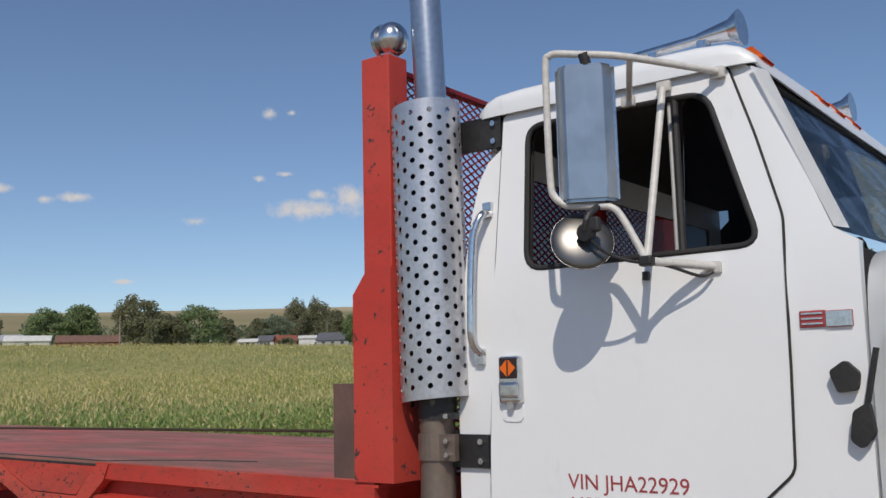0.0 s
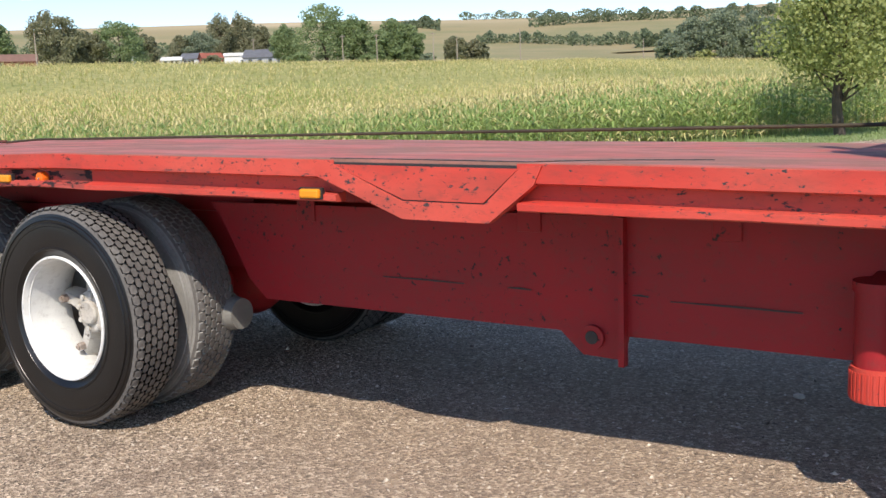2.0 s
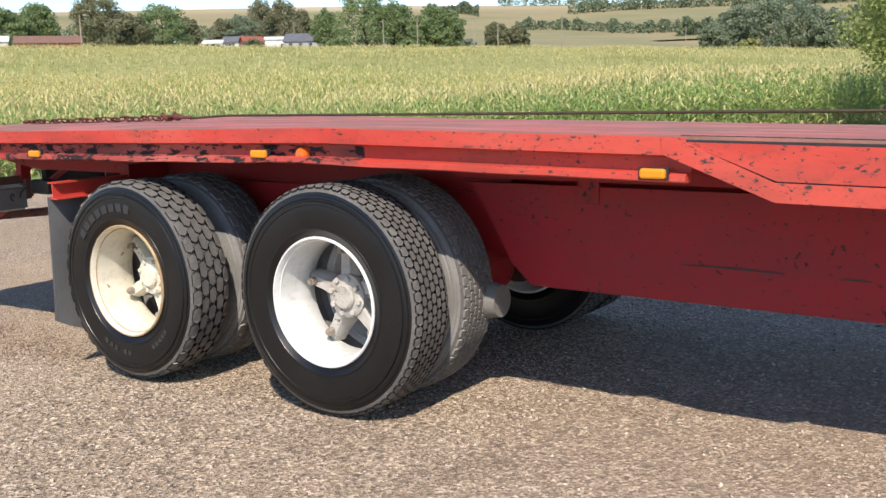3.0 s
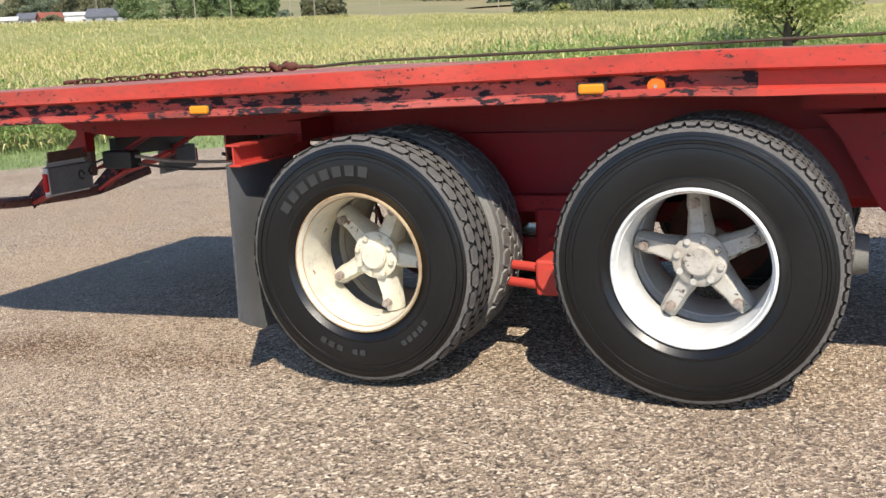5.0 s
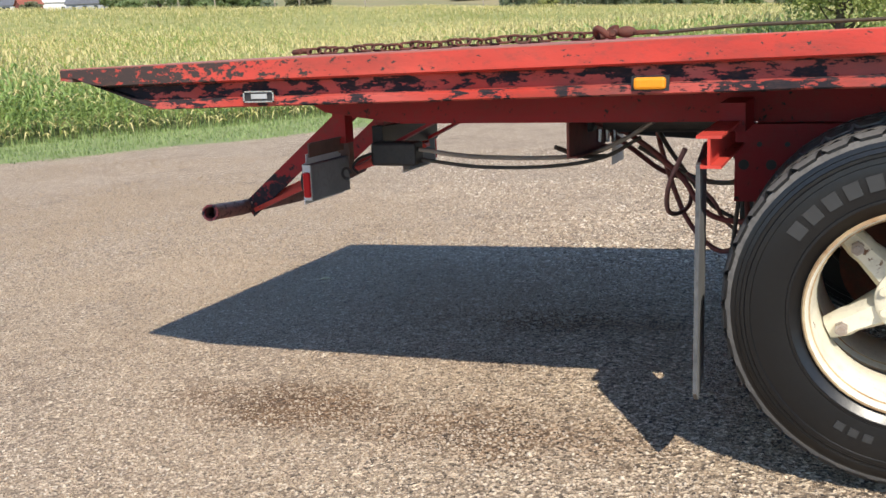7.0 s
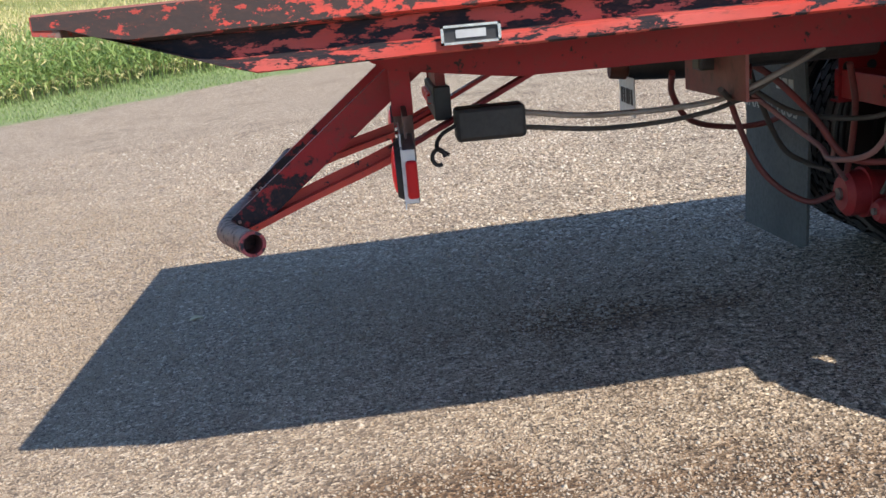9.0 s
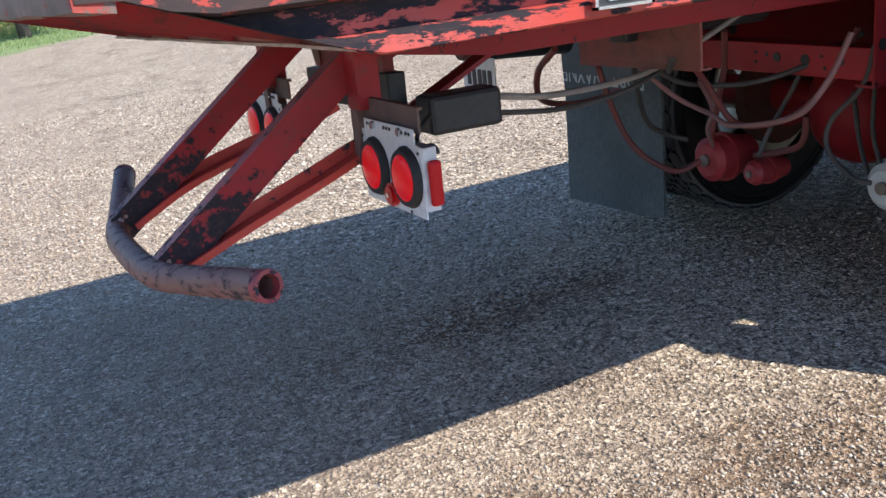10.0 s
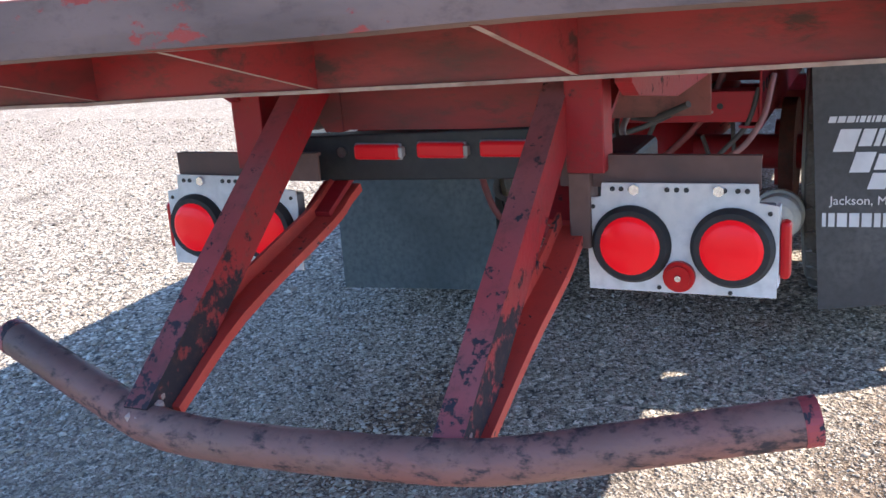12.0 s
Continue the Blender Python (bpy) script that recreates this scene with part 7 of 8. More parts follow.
def joined(pieces):
    """Joins (verts, faces, material index) sets."""
    vs, fs, ms, base = [], [], [], 0
    for v, f, m in pieces:
        vs.append(v)
        fs.append(f + base)
        ms.append(np.full(len(f), m))
        base += len(v)
    return np.concatenate(vs), np.concatenate(fs), np.concatenate(ms)


def pebbles():
    """Loose stones over the yard, thickest where the path runs."""
    pieces = []
    octa = np.array([(1, 0, 0), (0, 1, 0), (-1, 0, 0), (0, -1, 0), (0, 0, 1), (0, 0, -0.6)], float)
    faces = np.array([(0, 1, 4), (1, 2, 4), (2, 3, 4), (3, 0, 4), (1, 0, 5), (2, 1, 5), (3, 2, 5), (0, 3, 5)])
    for count, x0, x1, y0, y1, s0, s1 in ((75000, -6.0, -1.6, -0.6, 2.9, 0.003, 0.0085), (60000, -6.5, 0.8, -1.6, 2.8, 0.0035, 0.0105), (11000, 0.0, 4.8, -1.5, 1.6, 0.003, 0.0085), (60000, -9.5, -2.0, 1.6, 6.5, 0.005, 0.014), (44000, -14, 2.5, 2.6, 9.5, 0.008, 0.020), (5000, -7, 5, -5, 3, 0.009, 0.016)):
        xy = np.stack([rng.uniform(x0, x1, count), rng.uniform(y0, y1, count)], -1)
        clump = np.sin(xy[:, 0] * 3.1 + np.sin(xy[:, 1] * 2.3)) * np.sin(xy[:, 1] * 2.7 + xy[:, 0])
        xy = xy[rng.uniform(-1.2, 1, count) < clump + 0.55]
        size = s0 + (s1 - s0) * rng.random(len(xy)) ** 2.2
        z = ground_z(xy[:, 0], xy[:, 1]) + size * 0.12
        shape = octa + rng.normal(0, 0.14, octa.shape)
        sc = np.stack([size * rng.uniform(0.8, 1.35, len(xy)), size * rng.uniform(0.65, 1.0, len(xy)), size * rng.uniform(0.45, 0.8, len(xy))], -1)
        v, f = scatter(shape, faces, np.column_stack([xy, z]), rng.uniform(0, 6.28, len(xy)), sc, rng.normal(0, 0.3, (len(xy), 2)))
        pieces.append((v, f, 0))
    # slivers of straw and bark
    for count, x0, x1, y0, y1 in ((5000, -6.2, -1.0, -1.6, 2.8), (2500, -1.0, 4.5, -1.5, 1.0)):
        xy = np.stack([rng.uniform(x0, x1, count), rng.uniform(y0, y1, count)], -1)
        ln = 0.006 + 0.016 * rng.random(count) ** 2
        sc = np.stack([ln, ln * rng.uniform(0.10, 0.3, count), ln * 0.16], -1)
        v, f = scatter(octa, faces, np.column_stack([xy, ground_z(xy[:, 0], xy[:, 1]) + 0.002]), rng.uniform(0, 6.28, count), sc, rng.normal(0, 0.2, (count, 2)))
        pieces.append((v, f, 0))
    v, f, m = joined(pieces)
    return tagged(mesh_from("gravel", v, f, pebbles_mat), "loose brown and pale pebbles on the yard", "gravel", kind="stuff")


def strip(points, widths, fold=0.0):
    """A leaf: a ribbon of quads along the points, widths across."""
    p = [np.array(q, float) for q in points]
    v, f = [], []
    for i, (q, w) in enumerate(zip(p, widths)):
        d = p[min(i + 1, len(p) - 1)] - p[max(i - 1, 0)]
        side = np.cross(d, (0, 0, 1))
        side = side / (np.linalg.norm(side) + 1e-9)
        v += [q - side * w / 2, q + side * w / 2]
    for i in range(len(p) - 1):
        f.append((2 * i, 2 * i + 1, 2 * i + 3, 2 * i + 2))
    return np.array(v), np.array(f)


def corn_plant(seed, leaves, segs, tassels, height, dryness):
    """One maize stalk, with arching leaves and a tassel. Returns leaf and dry pieces."""
    r = np.random.default_rng(seed)
    green, dry = [], []
    w = 0.012
    st = np.array([(w, 0, 0), (-w * 0.5, w * 0.87, 0), (-w * 0.5, -w * 0.87, 0), (w * 0.6, 0, height), (-w * 0.3, w * 0.5, height), (-w * 0.3, -w * 0.5, height)])
    green.append((st, np.array([(0, 1, 4, 3), (1, 2, 5, 4), (2, 0, 3, 5)])))
    plane = r.uniform(0, 6.28)
    for i in range(leaves):
        z = height * (0.14 + 0.78 * i / max(1, leaves - 1)) + r.normal(0, 0.03)
        a = plane + math.pi * (i % 2) + r.normal(0, 0.35)
        reach = r.uniform(0.42, 0.68) * (1.0 if i < leaves - 2 else 0.7)
        rise = r.uniform(0.16, 0.36)
        pts = [(math.cos(a) * reach * t, math.sin(a) * reach * t, z + rise * (1.9 * t - (1.9 + r.uniform(0.0, 0.7)) * t * t * 0.95)) for t in np.linspace(0, 1, segs + 1)]
        wid = [0.045 if t == 0 else 0.085 * (1 - t) ** 0.6 + 0.006 for t in np.linspace(0, 1, segs + 1)]
        (dry if i < 1 or r.random() < (0.3 if i < leaves * 0.55 else 1.0) * dryness else green).append(strip(pts, wid))
    for i in range(tassels):
        a = r.uniform(0, 6.28)
        lean = r.uniform(0.04, 0.14)
        dry.append(strip([(0, 0, height * 0.97), (math.cos(a) * lean * 0.5, math.sin(a) * lean * 0.5, height + 0.10), (math.cos(a) * lean * 1.3, math.sin(a) * lean * 1.3, height + r.uniform(0.12, 0.20))], [0.014, 0.022, 0.010]))

    def pack(some):
        vs, fs, base = [], [], 0
        for v, f in some:
            vs.append(v)
            fs.append(f + base)
            base += len(v)
        return np.concatenate(vs), np.concatenate(fs)
    return pack(green), pack(dry)


def corn_rows(u0, u1, row, gap, kinds, size, jitter):
    """Plants in rows that run along the field's edge, within the wedge that the yard looks on to."""
    us = np.arange(u0, u1, row)
    out = []
    for u in us:
        far = u + 24
        vs = np.arange(-0.48 * far - 9, 0.95 * far + 14, gap)
        out.append(np.stack([np.full(len(vs), u), vs], -1))
    uv = np.concatenate(out)
    uv = uv + rng.normal(0, jitter, uv.shape)
    s = uv[:, 0] + 22.8
    x, y = (uv[:, 1] - s) * SQ, (uv[:, 1] + s) * SQ
    z = ground_z(x, y)
    which = rng.integers(0, len(kinds), len(x))
    pieces = []
    for k, (green, dry) in enumerate(kinds):
        pick = which == k
        n = pick.sum()
        g = rng.uniform(0.86, 1.12, n) * size * (0.80 + 0.20 * ease(0, 6, uv[pick, 0])) * (1 + 0.08 * np.sin(x[pick] * 0.23 + y[pick] * 0.11))
        sc = np.stack([g, g, g], -1)
        at, yaw, tilt = np.column_stack([x[pick], y[pick], z[pick]]), rng.uniform(0, 6.28, n), rng.normal(0, 0.05, (n, 2))
        for (v, f), m in ((green, 0), (dry, 1)):
            pieces.append((*scatter(v, f, at, yaw, sc, tilt), m))
    return pieces


near_kinds = [corn_plant(i, 9, 4, 3, 1.72, 0.14) for i in range(6)]
mid_kinds = [corn_plant(20 + i, 6, 2, 3, 1.75, 0.42) for i in range(4)]
far_kinds = [corn_plant(40 + i, 4, 2, 3, 1.75, 0.25) for i in range(4)]
v, f, m = joined(corn_rows(0.0, 6.5, 0.76, 0.21, near_kinds, 1.0, 0.05))
tagged(mesh_from("corn", v, f, [corn_green, corn_dry], m), "ripening green corn with pale tassels beside the grass", "corn", kind="stuff")
v, f, m = joined(corn_rows(6.84, 40, 0.80, 0.42, mid_kinds, 1.05, 0.08))
tagged(mesh_from("corn", v, f, [corn_leaf, corn_dry], m), "rows of corn turning yellow across the field", "corn", kind="stuff")
v, f, m = joined(corn_rows(40.8, 225, 1.9, 0.95, far_kinds, 1.12, 0.35))
tagged(mesh_from("corn", v, f, [corn_far, corn_dry], m), "distant corn canopy running to the road", "corn", kind="stuff")


def canopy():
    """The closed leaf cover of the far corn, a rough sheet a little under the tassels."""
    us, vs = np.geomspace(12, 236, 110), np.linspace(-0.55, 1.0, 150)
    uu, k = np.meshgrid(us, vs, indexing="ij")
    vv = k * (uu + 24) + np.sign(k) * 8
    s = uu + 22.8
    x, y = (vv - s) * SQ, (vv + s) * SQ
    z = ground_z(x, y) + 1.25 + 0.10 * rng.normal(0, 1, x.shape) + 0.25 * ease(30, 120, uu)
    verts = np.stack([x, y, z], -1).reshape(-1, 3)
    i, j = np.meshgrid(np.arange(len(us) - 1), np.arange(len(vs) - 1), indexing="ij")
    n = len(vs)
    faces = np.stack([i * n + j, (i + 1) * n + j, (i + 1) * n + j + 1, i * n + j + 1], -1).reshape(-1, 4)
    mt, nn, l, b = nodes_of("corn_canopy")
    at = coords(nn, l)
    fine = coords(nn, l, (1.0, 1.0, 0.2))
    c = mixed(nn, l, ramped(nn, l, noisy(nn, l, at, 0.05, 4), 0.38, 0.66), (0.32, 0.32, 0.10), (0.46, 0.40, 0.155))
    c = mixed(nn, l, ramped(nn, l, noisy(nn, l, fine, 2.2, 6, 0.7), 0.35, 0.75), c, (0.15, 0.19, 0.05))
    l.new(c, b.inputs["Base Color"])
    b.inputs["Roughness"].default_value = 0.9
    bumped(nn, l, b, noisy(nn, l, at, 3.0, 5), 0.8, 0.3)
    tagged(mesh_from("corn_canopy", verts, faces, mt), "closed leaf cover of the wide cornfield", "corn", kind="stuff")


canopy()


def grass_strip():
    blade = np.array([(-0.5, 0, 0), (0.5, 0, 0), (0.3, 0.25, 0.6), (-0.3, 0.25, 0.6), (0.0, 0.7, 1.0)])
    faces = np.array([(0, 1, 2), (0, 2, 3), (3, 2, 4)])
    n = 46000
    s, vv = rng.uniform(17.3, 23.0, n), rng.uniform(-16, 34, n)
    keep = rng.random(n) < np.clip((s - 17.0) / 1.4 + 0.35 * np.sin(vv * 1.7), 0.03, 1)
    s, vv = s[keep], vv[keep]
    x, y = (vv - s) * SQ, (vv + s) * SQ
    h = rng.uniform(0.03, 0.085, len(s)) * (1 + 1.2 * (s > 22.2))
    sc = np.stack([rng.uniform(0.012, 0.026, len(s)), h * 0.7, h], -1)
    v, f = scatter(blade, faces, np.column_stack([x, y, ground_z(x, y) - 0.004]), rng.uniform(0, 6.28, len(s)), sc)
    tagged(mesh_from("grass", v, f, grass_mat), "short mown grass verge between gravel and corn", "grass", kind="stuff")


grass_strip()
pebbles()


# ---- trees, poles and houses ----
def from_yard(az, dist):
    """A place seen from the yard: degrees to the left of straight across, metres away."""
    a = radians(az)
    x, y = 2.6 - math.sin(a) * dist, -2.9 + math.cos(a) * dist
    return x, y, float(ground_z(x, y))


def make_tree(name, az, dist, height, width, leaf, label, seed, leaves=1500, leaf_size=0.55, low=0.12, blobs=14, trunk_r=None):
    r = np.random.default_rng(seed)
    x, y, z = from_yard(az, dist)
    tree = tagged(new(name), label, "tree" if name == "tree" else "bush")
    tree.location = (x, y, z)
    bm = bmesh.new()
    tr = trunk_r or height * 0.022
    top = height * 0.75
    tops = []
    spine = smooth_path([(0, 0, -0.3), (tr * r.normal(), tr * r.normal(), height * 0.2), (height * 0.03 * r.normal(), height * 0.03 * r.normal(), height * 0.45), (height * 0.04 * r.normal(), height * 0.04 * r.normal(), top)], 4)
    rows = []
    for i, p in enumerate(spine):
        rr = tr * (1.25 - 1.05 * i / (len(spine) - 1))
        rows.append([(p.x + rr * math.cos(a), p.y + rr * math.sin(a), p.z) for a in np.linspace(0, 2 * math.pi, 9)])
    grid_faces(bm, rows)
    centres = []
    for i in range(blobs):
        a = i * 2.4 + r.uniform(-0.4, 0.4)
        t = (i + 0.5) / blobs
        zc = height * (low + 0.10 + (0.86 - low - 0.10) * t)
        spread = width / 2 * math.sqrt(max(0.05, 1 - ((t - 0.38) / 0.66) ** 2)) * r.uniform(0.45, 0.80)
        c = np.array((math.cos(a) * spread, math.sin(a) * spread, zc))
        centres.append((c, width * r.uniform(0.13, 0.24), height * r.uniform(0.08, 0.16)))
        base = Vector((0, 0, max(height * low * 0.8, zc - height * 0.22)))
        mid = (base + Vector(c)) / 2 + Vector((0, 0, -height * 0.02))
        if i % 2 == 0:
            limb = smooth_path([base, mid, Vector(c)], 3)
            lr = []
            for k, p in enumerate(limb):
                rr = tr * 0.42 * (1 - 0.8 * k / (len(limb) - 1))
                lr.append([(p.x + rr * math.cos(b), p.y + rr * math.sin(b), p.z) for b in np.linspace(0, 2 * math.pi, 6)])
            grid_faces(bm, lr)
    part("trunk", bm, bark, tree)
    quad = np.array([(-0.5, -0.35, 0.0), (0.5, -0.35, 0.08), (0.55, 0.4, 0.0), (-0.4, 0.45, -0.06)])
    share = r.integers(0, len(centres), leaves)
    d = r.normal(0, 1, (leaves, 3))
    d /= np.linalg.norm(d, axis=1)[:, None]
    d *= (r.random(leaves) ** 0.45)[:, None]
    p = np.array([centres[k][0] for k in share]) + d * np.array([(centres[k][1], centres[k][1], centres[k][2]) for k in share])
    # turn each leaf clump freely
    q = r.normal(0, 1, (leaves, 4))
    q /= np.linalg.norm(q, axis=1)[:, None]
    w, a, b, c = q.T
    rot = np.stack([np.stack([1 - 2 * (b * b + c * c), 2 * (a * b - w * c), 2 * (a * c + w * b)], -1),
                    np.stack([2 * (a * b + w * c), 1 - 2 * (a * a + c * c), 2 * (b * c - w * a)], -1),
                    np.stack([2 * (a * c - w * b), 2 * (b * c + w * a), 1 - 2 * (a * a + b * b)], -1)], 1)
    size = leaf_size * r.uniform(0.55, 1.25, leaves)
    verts = np.einsum("nij,kj->nki", rot, quad) * size[:, None, None] + p[:, None, :]
    faces = (np.arange(leaves) * 4)[:, None] + np.arange(4)[None]
    crown = mesh_from("crown", verts.reshape(-1, 3), faces, leaf)
    crown.parent = tree
    return tree


FAR = "far deciduous tree standing behind the cornfield"
trees = [
    (61.5, 265, 8.5, 9, leaf_olive), (58.4, 262, 9.5, 12, leaf_green), (56.6, 268, 11.0, 11, leaf_green), (53.7, 255, 12.5, 13, leaf_olive), (51.9, 262, 8.5, 9, leaf_olive), (50.4, 270, 11.0, 15, leaf_green),
    (48.9, 300, 8.5, 7, leaf_olive), (47.0, 330, 9.0, 9, leaf_olive), (46.1, 330, 10.0, 12, leaf_grey), (44.9, 340, 15.0, 9, leaf_olive), (43.7, 345, 15.5, 11, leaf_olive), (42.6, 330, 12.0, 8, leaf_olive),
    (41.3, 285, 10.5, 9, leaf_green), (39.1, 270, 15.5, 15, leaf_green), (37.4, 272, 12.5, 12, leaf_green), (35.9, 268, 9.0, 9, leaf_green), (35.1, 270, 11.5, 9, leaf_green), (34.2, 272, 10.5, 8, leaf_green),
    (31.6, 270, 7.5, 7, leaf_olive), (30.4, 276, 6.5, 7, leaf_olive), (19.4, 255, 7.0, 8, leaf_grey), (18.2, 262, 11.0, 10, leaf_grey), (16.6, 258, 12.5, 12, leaf_grey), (15.0, 262, 12.0, 11, leaf_grey), (13.4, 255, 9.5, 9, leaf_grey),
    (12.1, 262, 8.0, 8, leaf_green), (10.6, 255, 7.5, 8, leaf_grey), (9.0, 260, 7.0, 9, leaf_green), (6.8, 262, 8.5, 10, leaf_green), (4.5, 262, 8.0, 9, leaf_grey),
]
for i, (az, dist, h, w, leaf) in enumerate(trees):
    make_tree("tree", az, dist, h * 1.18, w * 1.05, leaf, FAR, 100 + i, 7000, 0.42, 0.06, 24)
for i, (az, dist, h, w, leaf) in enumerate([(40.6, 262, 4.5, 7, leaf_green), (36.6, 262, 4.0, 6, leaf_green), (33.2, 264, 4.0, 6, leaf_grey), (17.6, 250, 4.5, 5, leaf_bright), (52.6, 258, 4.0, 6, leaf_olive), (45.4, 300, 4.0, 7, leaf_olive)]):
    make_tree("bush", az, dist, h, w, leaf, "low far bush at the field's end", 200 + i, 2000, 0.45, 0.0, 12)
# the young tree on the verge
verge = make_tree("tree", 10.6, 30.5, 5.3, 4.3, leaf_verge, "young light green tree on the grass verge", 5, 17000, 0.085, 0.23, 40, 0.15)
verge.location = (-1.95, 27.6, float(ground_z(-1.95, 27.6)))


def far_woods():
    """Hedgerows and woods on the hills, as clumps of leaves."""
    r = np.random.default_rng(77)
    rows = [(30.5, 21.0, 560, 7, 900), (21.5, 8.0, 520, 10, 1500), (27.5, 12.0, 760, 9, 1700), (35.5, 32.6, 740, 9, 520), (31.5, 22.0, 900, 8, 700), (12.0, 2.0, 620, 12, 1200), (60, 47, 520, 6, 500), (50, 44, 420, 6, 420)]
    quad = np.array([(-0.5, 0, -0.4), (0.5, 0, -0.4), (0.45, 0.1, 0.45), (-0.4, -0.1, 0.5)])
    faces = np.array([(0, 1, 2, 3)])
    pieces = []
    for a0, a1, dist, h, n in rows:
        n *= 4
        t = r.random(n)
        az = np.radians(a0 + (a1 - a0) * t)
        lump = 0.55 + 0.45 * np.abs(np.sin(t * (a0 - a1) * 3.3 + a0)) * np.abs(np.sin(t * (a0 - a1) * 1.27 + dist))
        keep = r.random(n) < lump ** 2.2 * 1.1
        t, az, lump, n = t[keep], az[keep], lump[keep], int(keep.sum())
        d = dist + r.normal(0, 6, n) + 25 * np.sin(t * 5 + dist)
        x, y = 2.6 - np.sin(az) * d, -2.9 + np.cos(az) * d
        z = ground_z(x, y) + r.random(n) ** 0.8 * h * lump
        sc = np.full((n, 3), 1.0) * (r.uniform(0.8, 2.0, n) * h / 10)[:, None]
        pieces.append((*scatter(quad, faces, np.column_stack([x, y, z]), r.uniform(0, 6.28, n), sc, r.normal(0, 0.5, (n, 2))), 0))
    v, f, m = joined(pieces)
    tagged(mesh_from("far_woods", v, f, leaf_hedge), "dark hedgerows and woods across the far hills", "woods", kind="stuff")


far_woods()


def utility_pole(az, dist, h, arm):
    x, y, z = from_yard(az, dist)
    bm = bmesh.new()
    rod(bm, (0, 0, -0.5), (0, 0, h), 0.17, 10, 0.11)
    pole = part("utility_pole", bm, pole_wood, None)
    tagged(pole, "weathered wooden utility pole by the far road", "pole", group="poles along the road")
    pole.location = (x, y, z)
    if arm:
        bm = bmesh.new()
        beam(bm, (-1.1, 0.3, h - 0.5), (1.1, -0.3, h - 0.5), 0.12, 0.14)
        part("cross_arm", bm, pole_wood, pole)
    return pole


for az, dist, h, arm in ((54.55, 235, 8.6, False), (50.6, 300, 7.5, True), (38.05, 258, 8.6, True), (36.1, 258, 8.8, True), (32.85, 258, 9.2, True), (31.5, 262, 8.0, False), (27.86, 250, 9.6, False), (21.0, 330, 8.0, False), (43.1, 300, 8.5, True)):
    utility_pole(az, dist, h, arm)


def house(az, dist, length, depth, wall_h, roof_h, turn, wall_mat, roof_mat, label, windows=2):
    x, y, z = from_yard(az, dist)
    h = tagged(new("house"), label, "house")
    h.matrix_world = pose(x, y, z, 0, 0, turn)
    L, D = length / 2, depth / 2
    bm = bmesh.new()
    prism(bm, [(-D, -0.5), (D, -0.5), (D, wall_h), (0, wall_h + roof_h * 0.94), (-D, wall_h)], "x", -L, L)
    part("wall", bm, wall_mat, h)
    bm = bmesh.new()
    e = 0.35
    k = roof_h / D
    prism(bm, [(-D - e, wall_h - k * e), (0, wall_h + roof_h), (D + e, wall_h - k * e), (D + e, wall_h - k * e + 0.18), (0, wall_h + roof_h + 0.2), (-D - e, wall_h - k * e + 0.18)], "x", -L - e, L + e)
    part("roof", bm, roof_mat, h)
    for i in range(windows):
        bm = bmesh.new()
        xx = -L + length * (i + 0.7) / (windows + 0.4)
        box(bm, xx - 0.5, xx + 0.5, -D - 0.05, -D + 0.02, wall_h * 0.4, wall_h * 0.8)
        part("window", bm, window_dark, h)
    bm = bmesh.new()
    box(bm, -L * 0.15, -L * 0.15 + 1.0, -D - 0.04, -D + 0.02, 0.0, 2.05)
    part("door", bm, window_dark, h)


house(42.6, 300, 10, 8, 2.9, 2.2, 30, wall_grey, roof_dark, "grey gabled house behind the cornfield", 3)
house(43.7, 330, 12, 7, 3.4, 0.9, 42, wall_white, wall_white, "white metal shed beyond the houses", 0)
house(45.5, 305, 6, 5, 2.8, 1.4, 60, wall_red, wall_red, "small red outbuilding among trees", 1)
house(47.6, 300, 5.5, 4, 2.3, 0.8, 40, wall_white, wall_white, "long white trailer home by the road", 3)
house(49.2, 305, 5.5, 5, 2.3, 1.1, 45, wall_white, wall_white, "small white house by the road", 2)
house(46.5, 318, 6, 5, 2.6, 1.6, 20, wall_white, roof_dark, "white cottage with dark roof", 2)
house(56.2, 245, 14, 7, 2.4, 1.5, 55, wall_red, roof_brown, "low brown-roofed house at the field edge", 2)
house(59.3, 255, 10, 6, 2.6, 1.2, 55, wall_white, wall_white, "white farm shed at the field edge", 1)
house(60.6, 262, 9, 6, 2.6, 1.4, 50, wall_white, wall_grey, "pale grey farm building", 1)


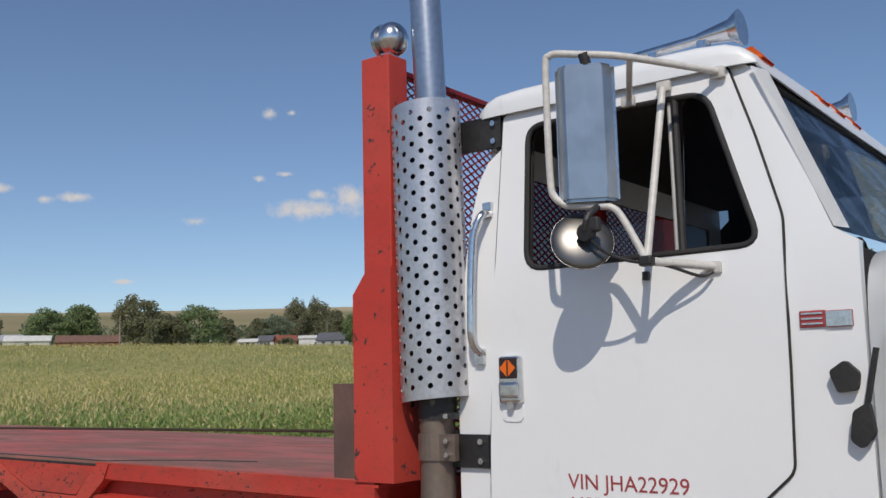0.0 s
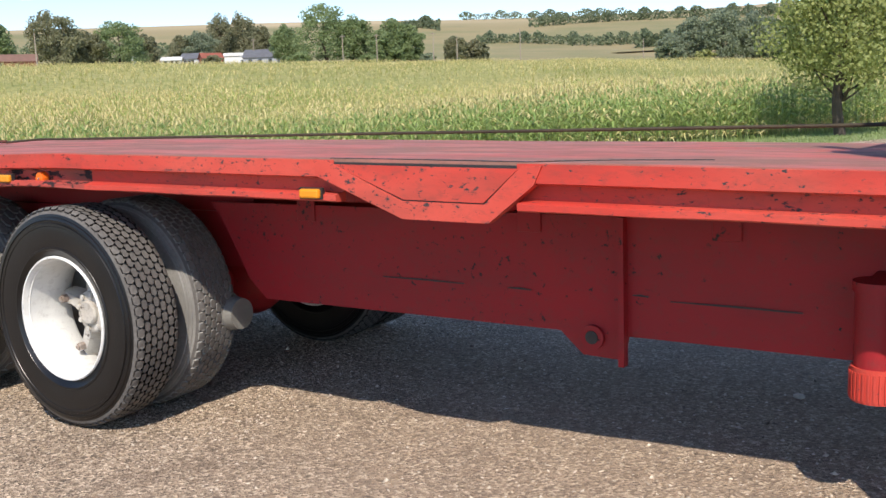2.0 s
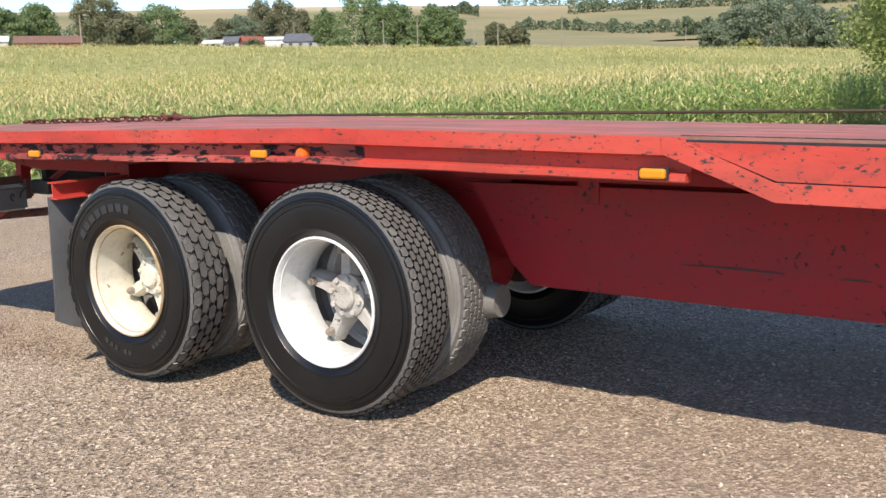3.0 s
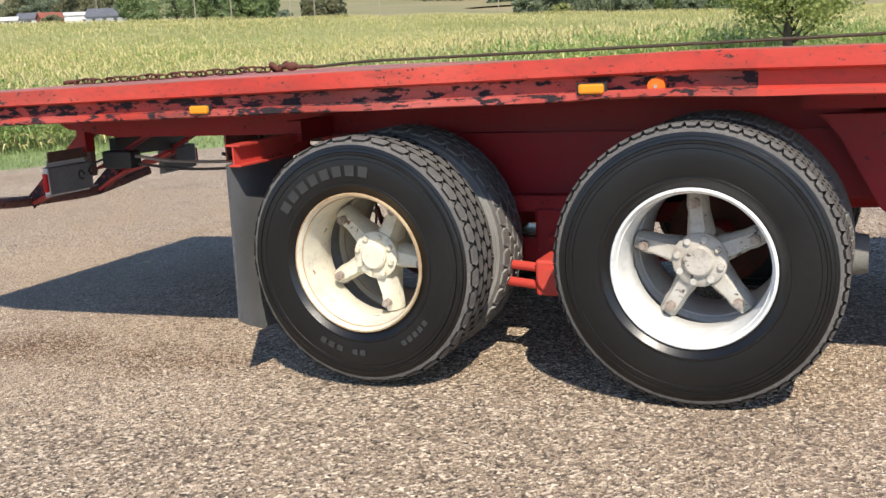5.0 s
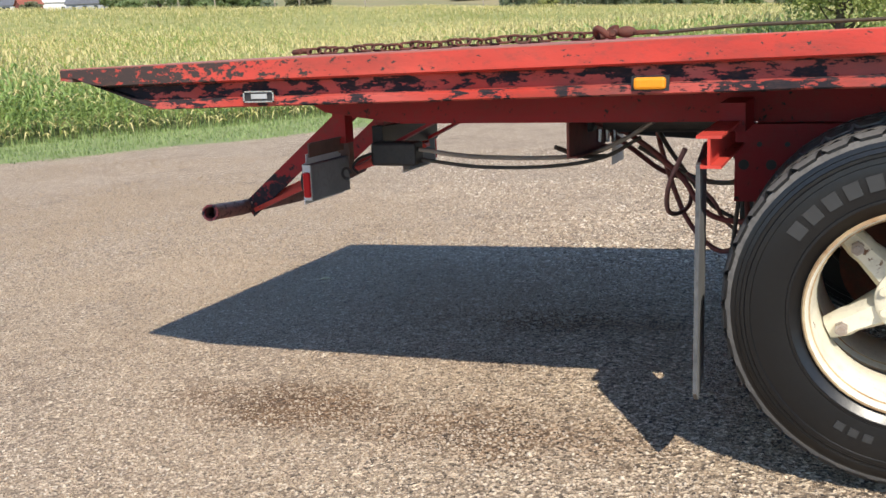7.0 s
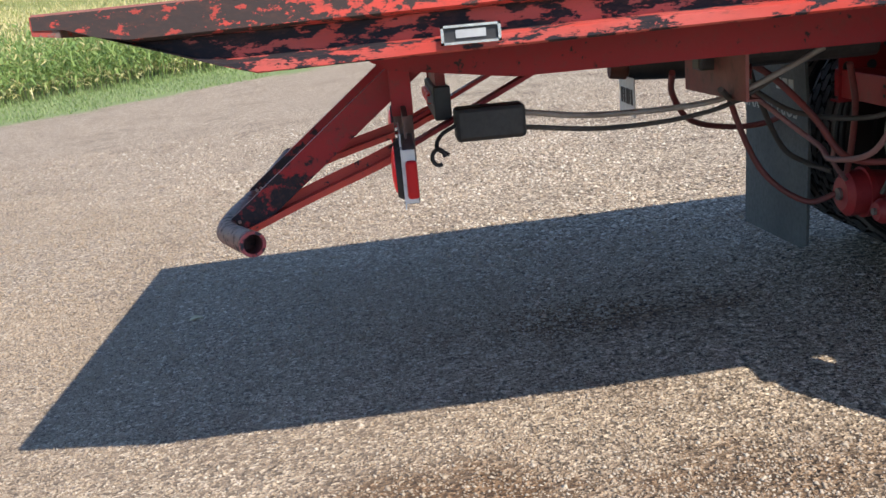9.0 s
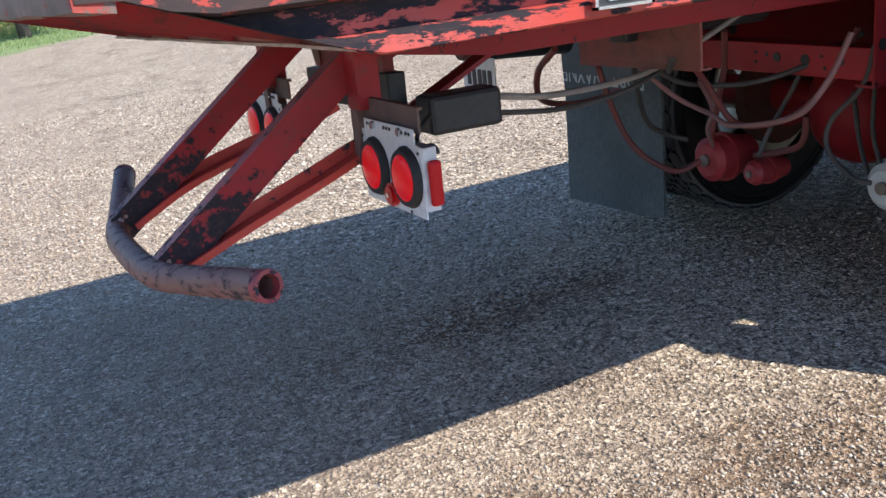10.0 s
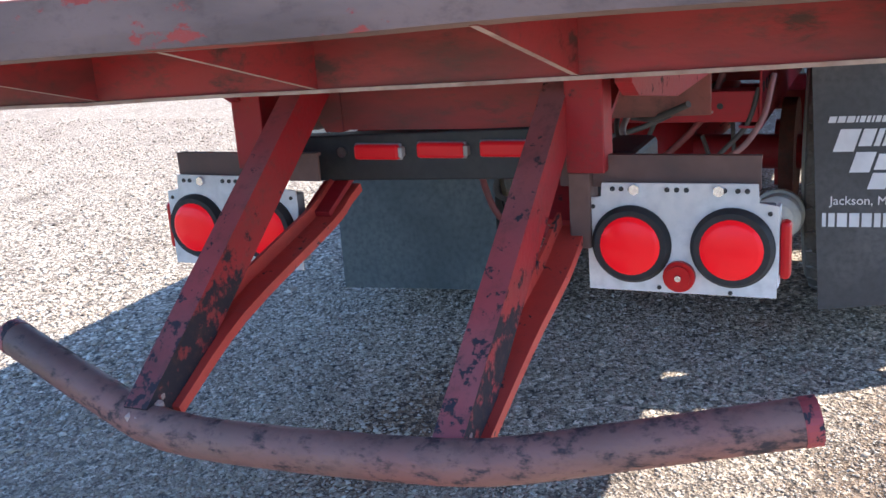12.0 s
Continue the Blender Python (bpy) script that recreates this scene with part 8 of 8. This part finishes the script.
def road(points, width, label):
    """A pale road laid on the rising ground."""
    bm = bmesh.new()
    pts = [from_yard(a, d) for a, d in points]
    path = smooth_path([(x, y, z + 0.25) for x, y, z in pts], 8)
    rows = []
    for i, p in enumerate(path):
        d = path[min(i + 1, len(path) - 1)] - path[max(i - 1, 0)]
        s = Vector((-d.y, d.x, 0)).normalized() * width / 2
        rows.append([tuple(Vector((p.x, p.y, float(ground_z(p.x, p.y)) + 0.12)) + s * k) for k in (-1, -0.3, 0.3, 1)])
    grid_faces(bm, rows)
    tagged(part("road", bm, surface("road_dust", (0.60, 0.53, 0.44), (0.52, 0.46, 0.38), 0.2, 3, 0.95), None), label, "road", kind="structure")


road([(64, 250), (56, 262), (50, 266), (44, 262), (38, 262)], 5.0, "pale gravel road behind the cornfield")
road([(22.9, 440), (21.8, 447), (20.3, 455), (18.6, 466)], 13.0, "pale farm track climbing from the field")




# a dry leaf and a pale stone on the gravel
bm = bmesh.new()
prism(bm, rounded([(-0.034, -0.008), (-0.01, -0.022), (0.03, -0.012), (0.038, 0.004), (0.012, 0.02), (-0.02, 0.016)], 0.01, 3), "z", 0.004, 0.007)
for q in bm.verts:
    q.co.z += 0.012 * abs(q.co.y / 0.02) ** 1.5
leaf = tagged(part("fallen_leaf", bm, surface("dry_leaf", (0.62, 0.55, 0.36), (0.50, 0.42, 0.24), 40, 200, 0.7), None), "small pale dry leaf lying on the gravel", "leaf")
leaf.matrix_world = pose(-4.45, 2.3, float(ground_z(-4.45, 2.3)), 0, 0, 25)
bm = bmesh.new()
bmesh.ops.create_icosphere(bm, subdivisions=2, radius=0.022, matrix=Matrix.Diagonal((1.25, 0.9, 0.6, 1)))
for q in bm.verts:
    q.co *= 1 + 0.25 * noise.noise(q.co * 60)
stone = tagged(part("stone", bm, surface("pale_stone", (0.66, 0.62, 0.56), (0.54, 0.50, 0.44), 30, 200, 0.85), None, smooth=True), "pale rounded stone lying on brown gravel", "stone")
stone.location = (2.82, 1.58, float(ground_z(2.82, 1.58)) + 0.008)
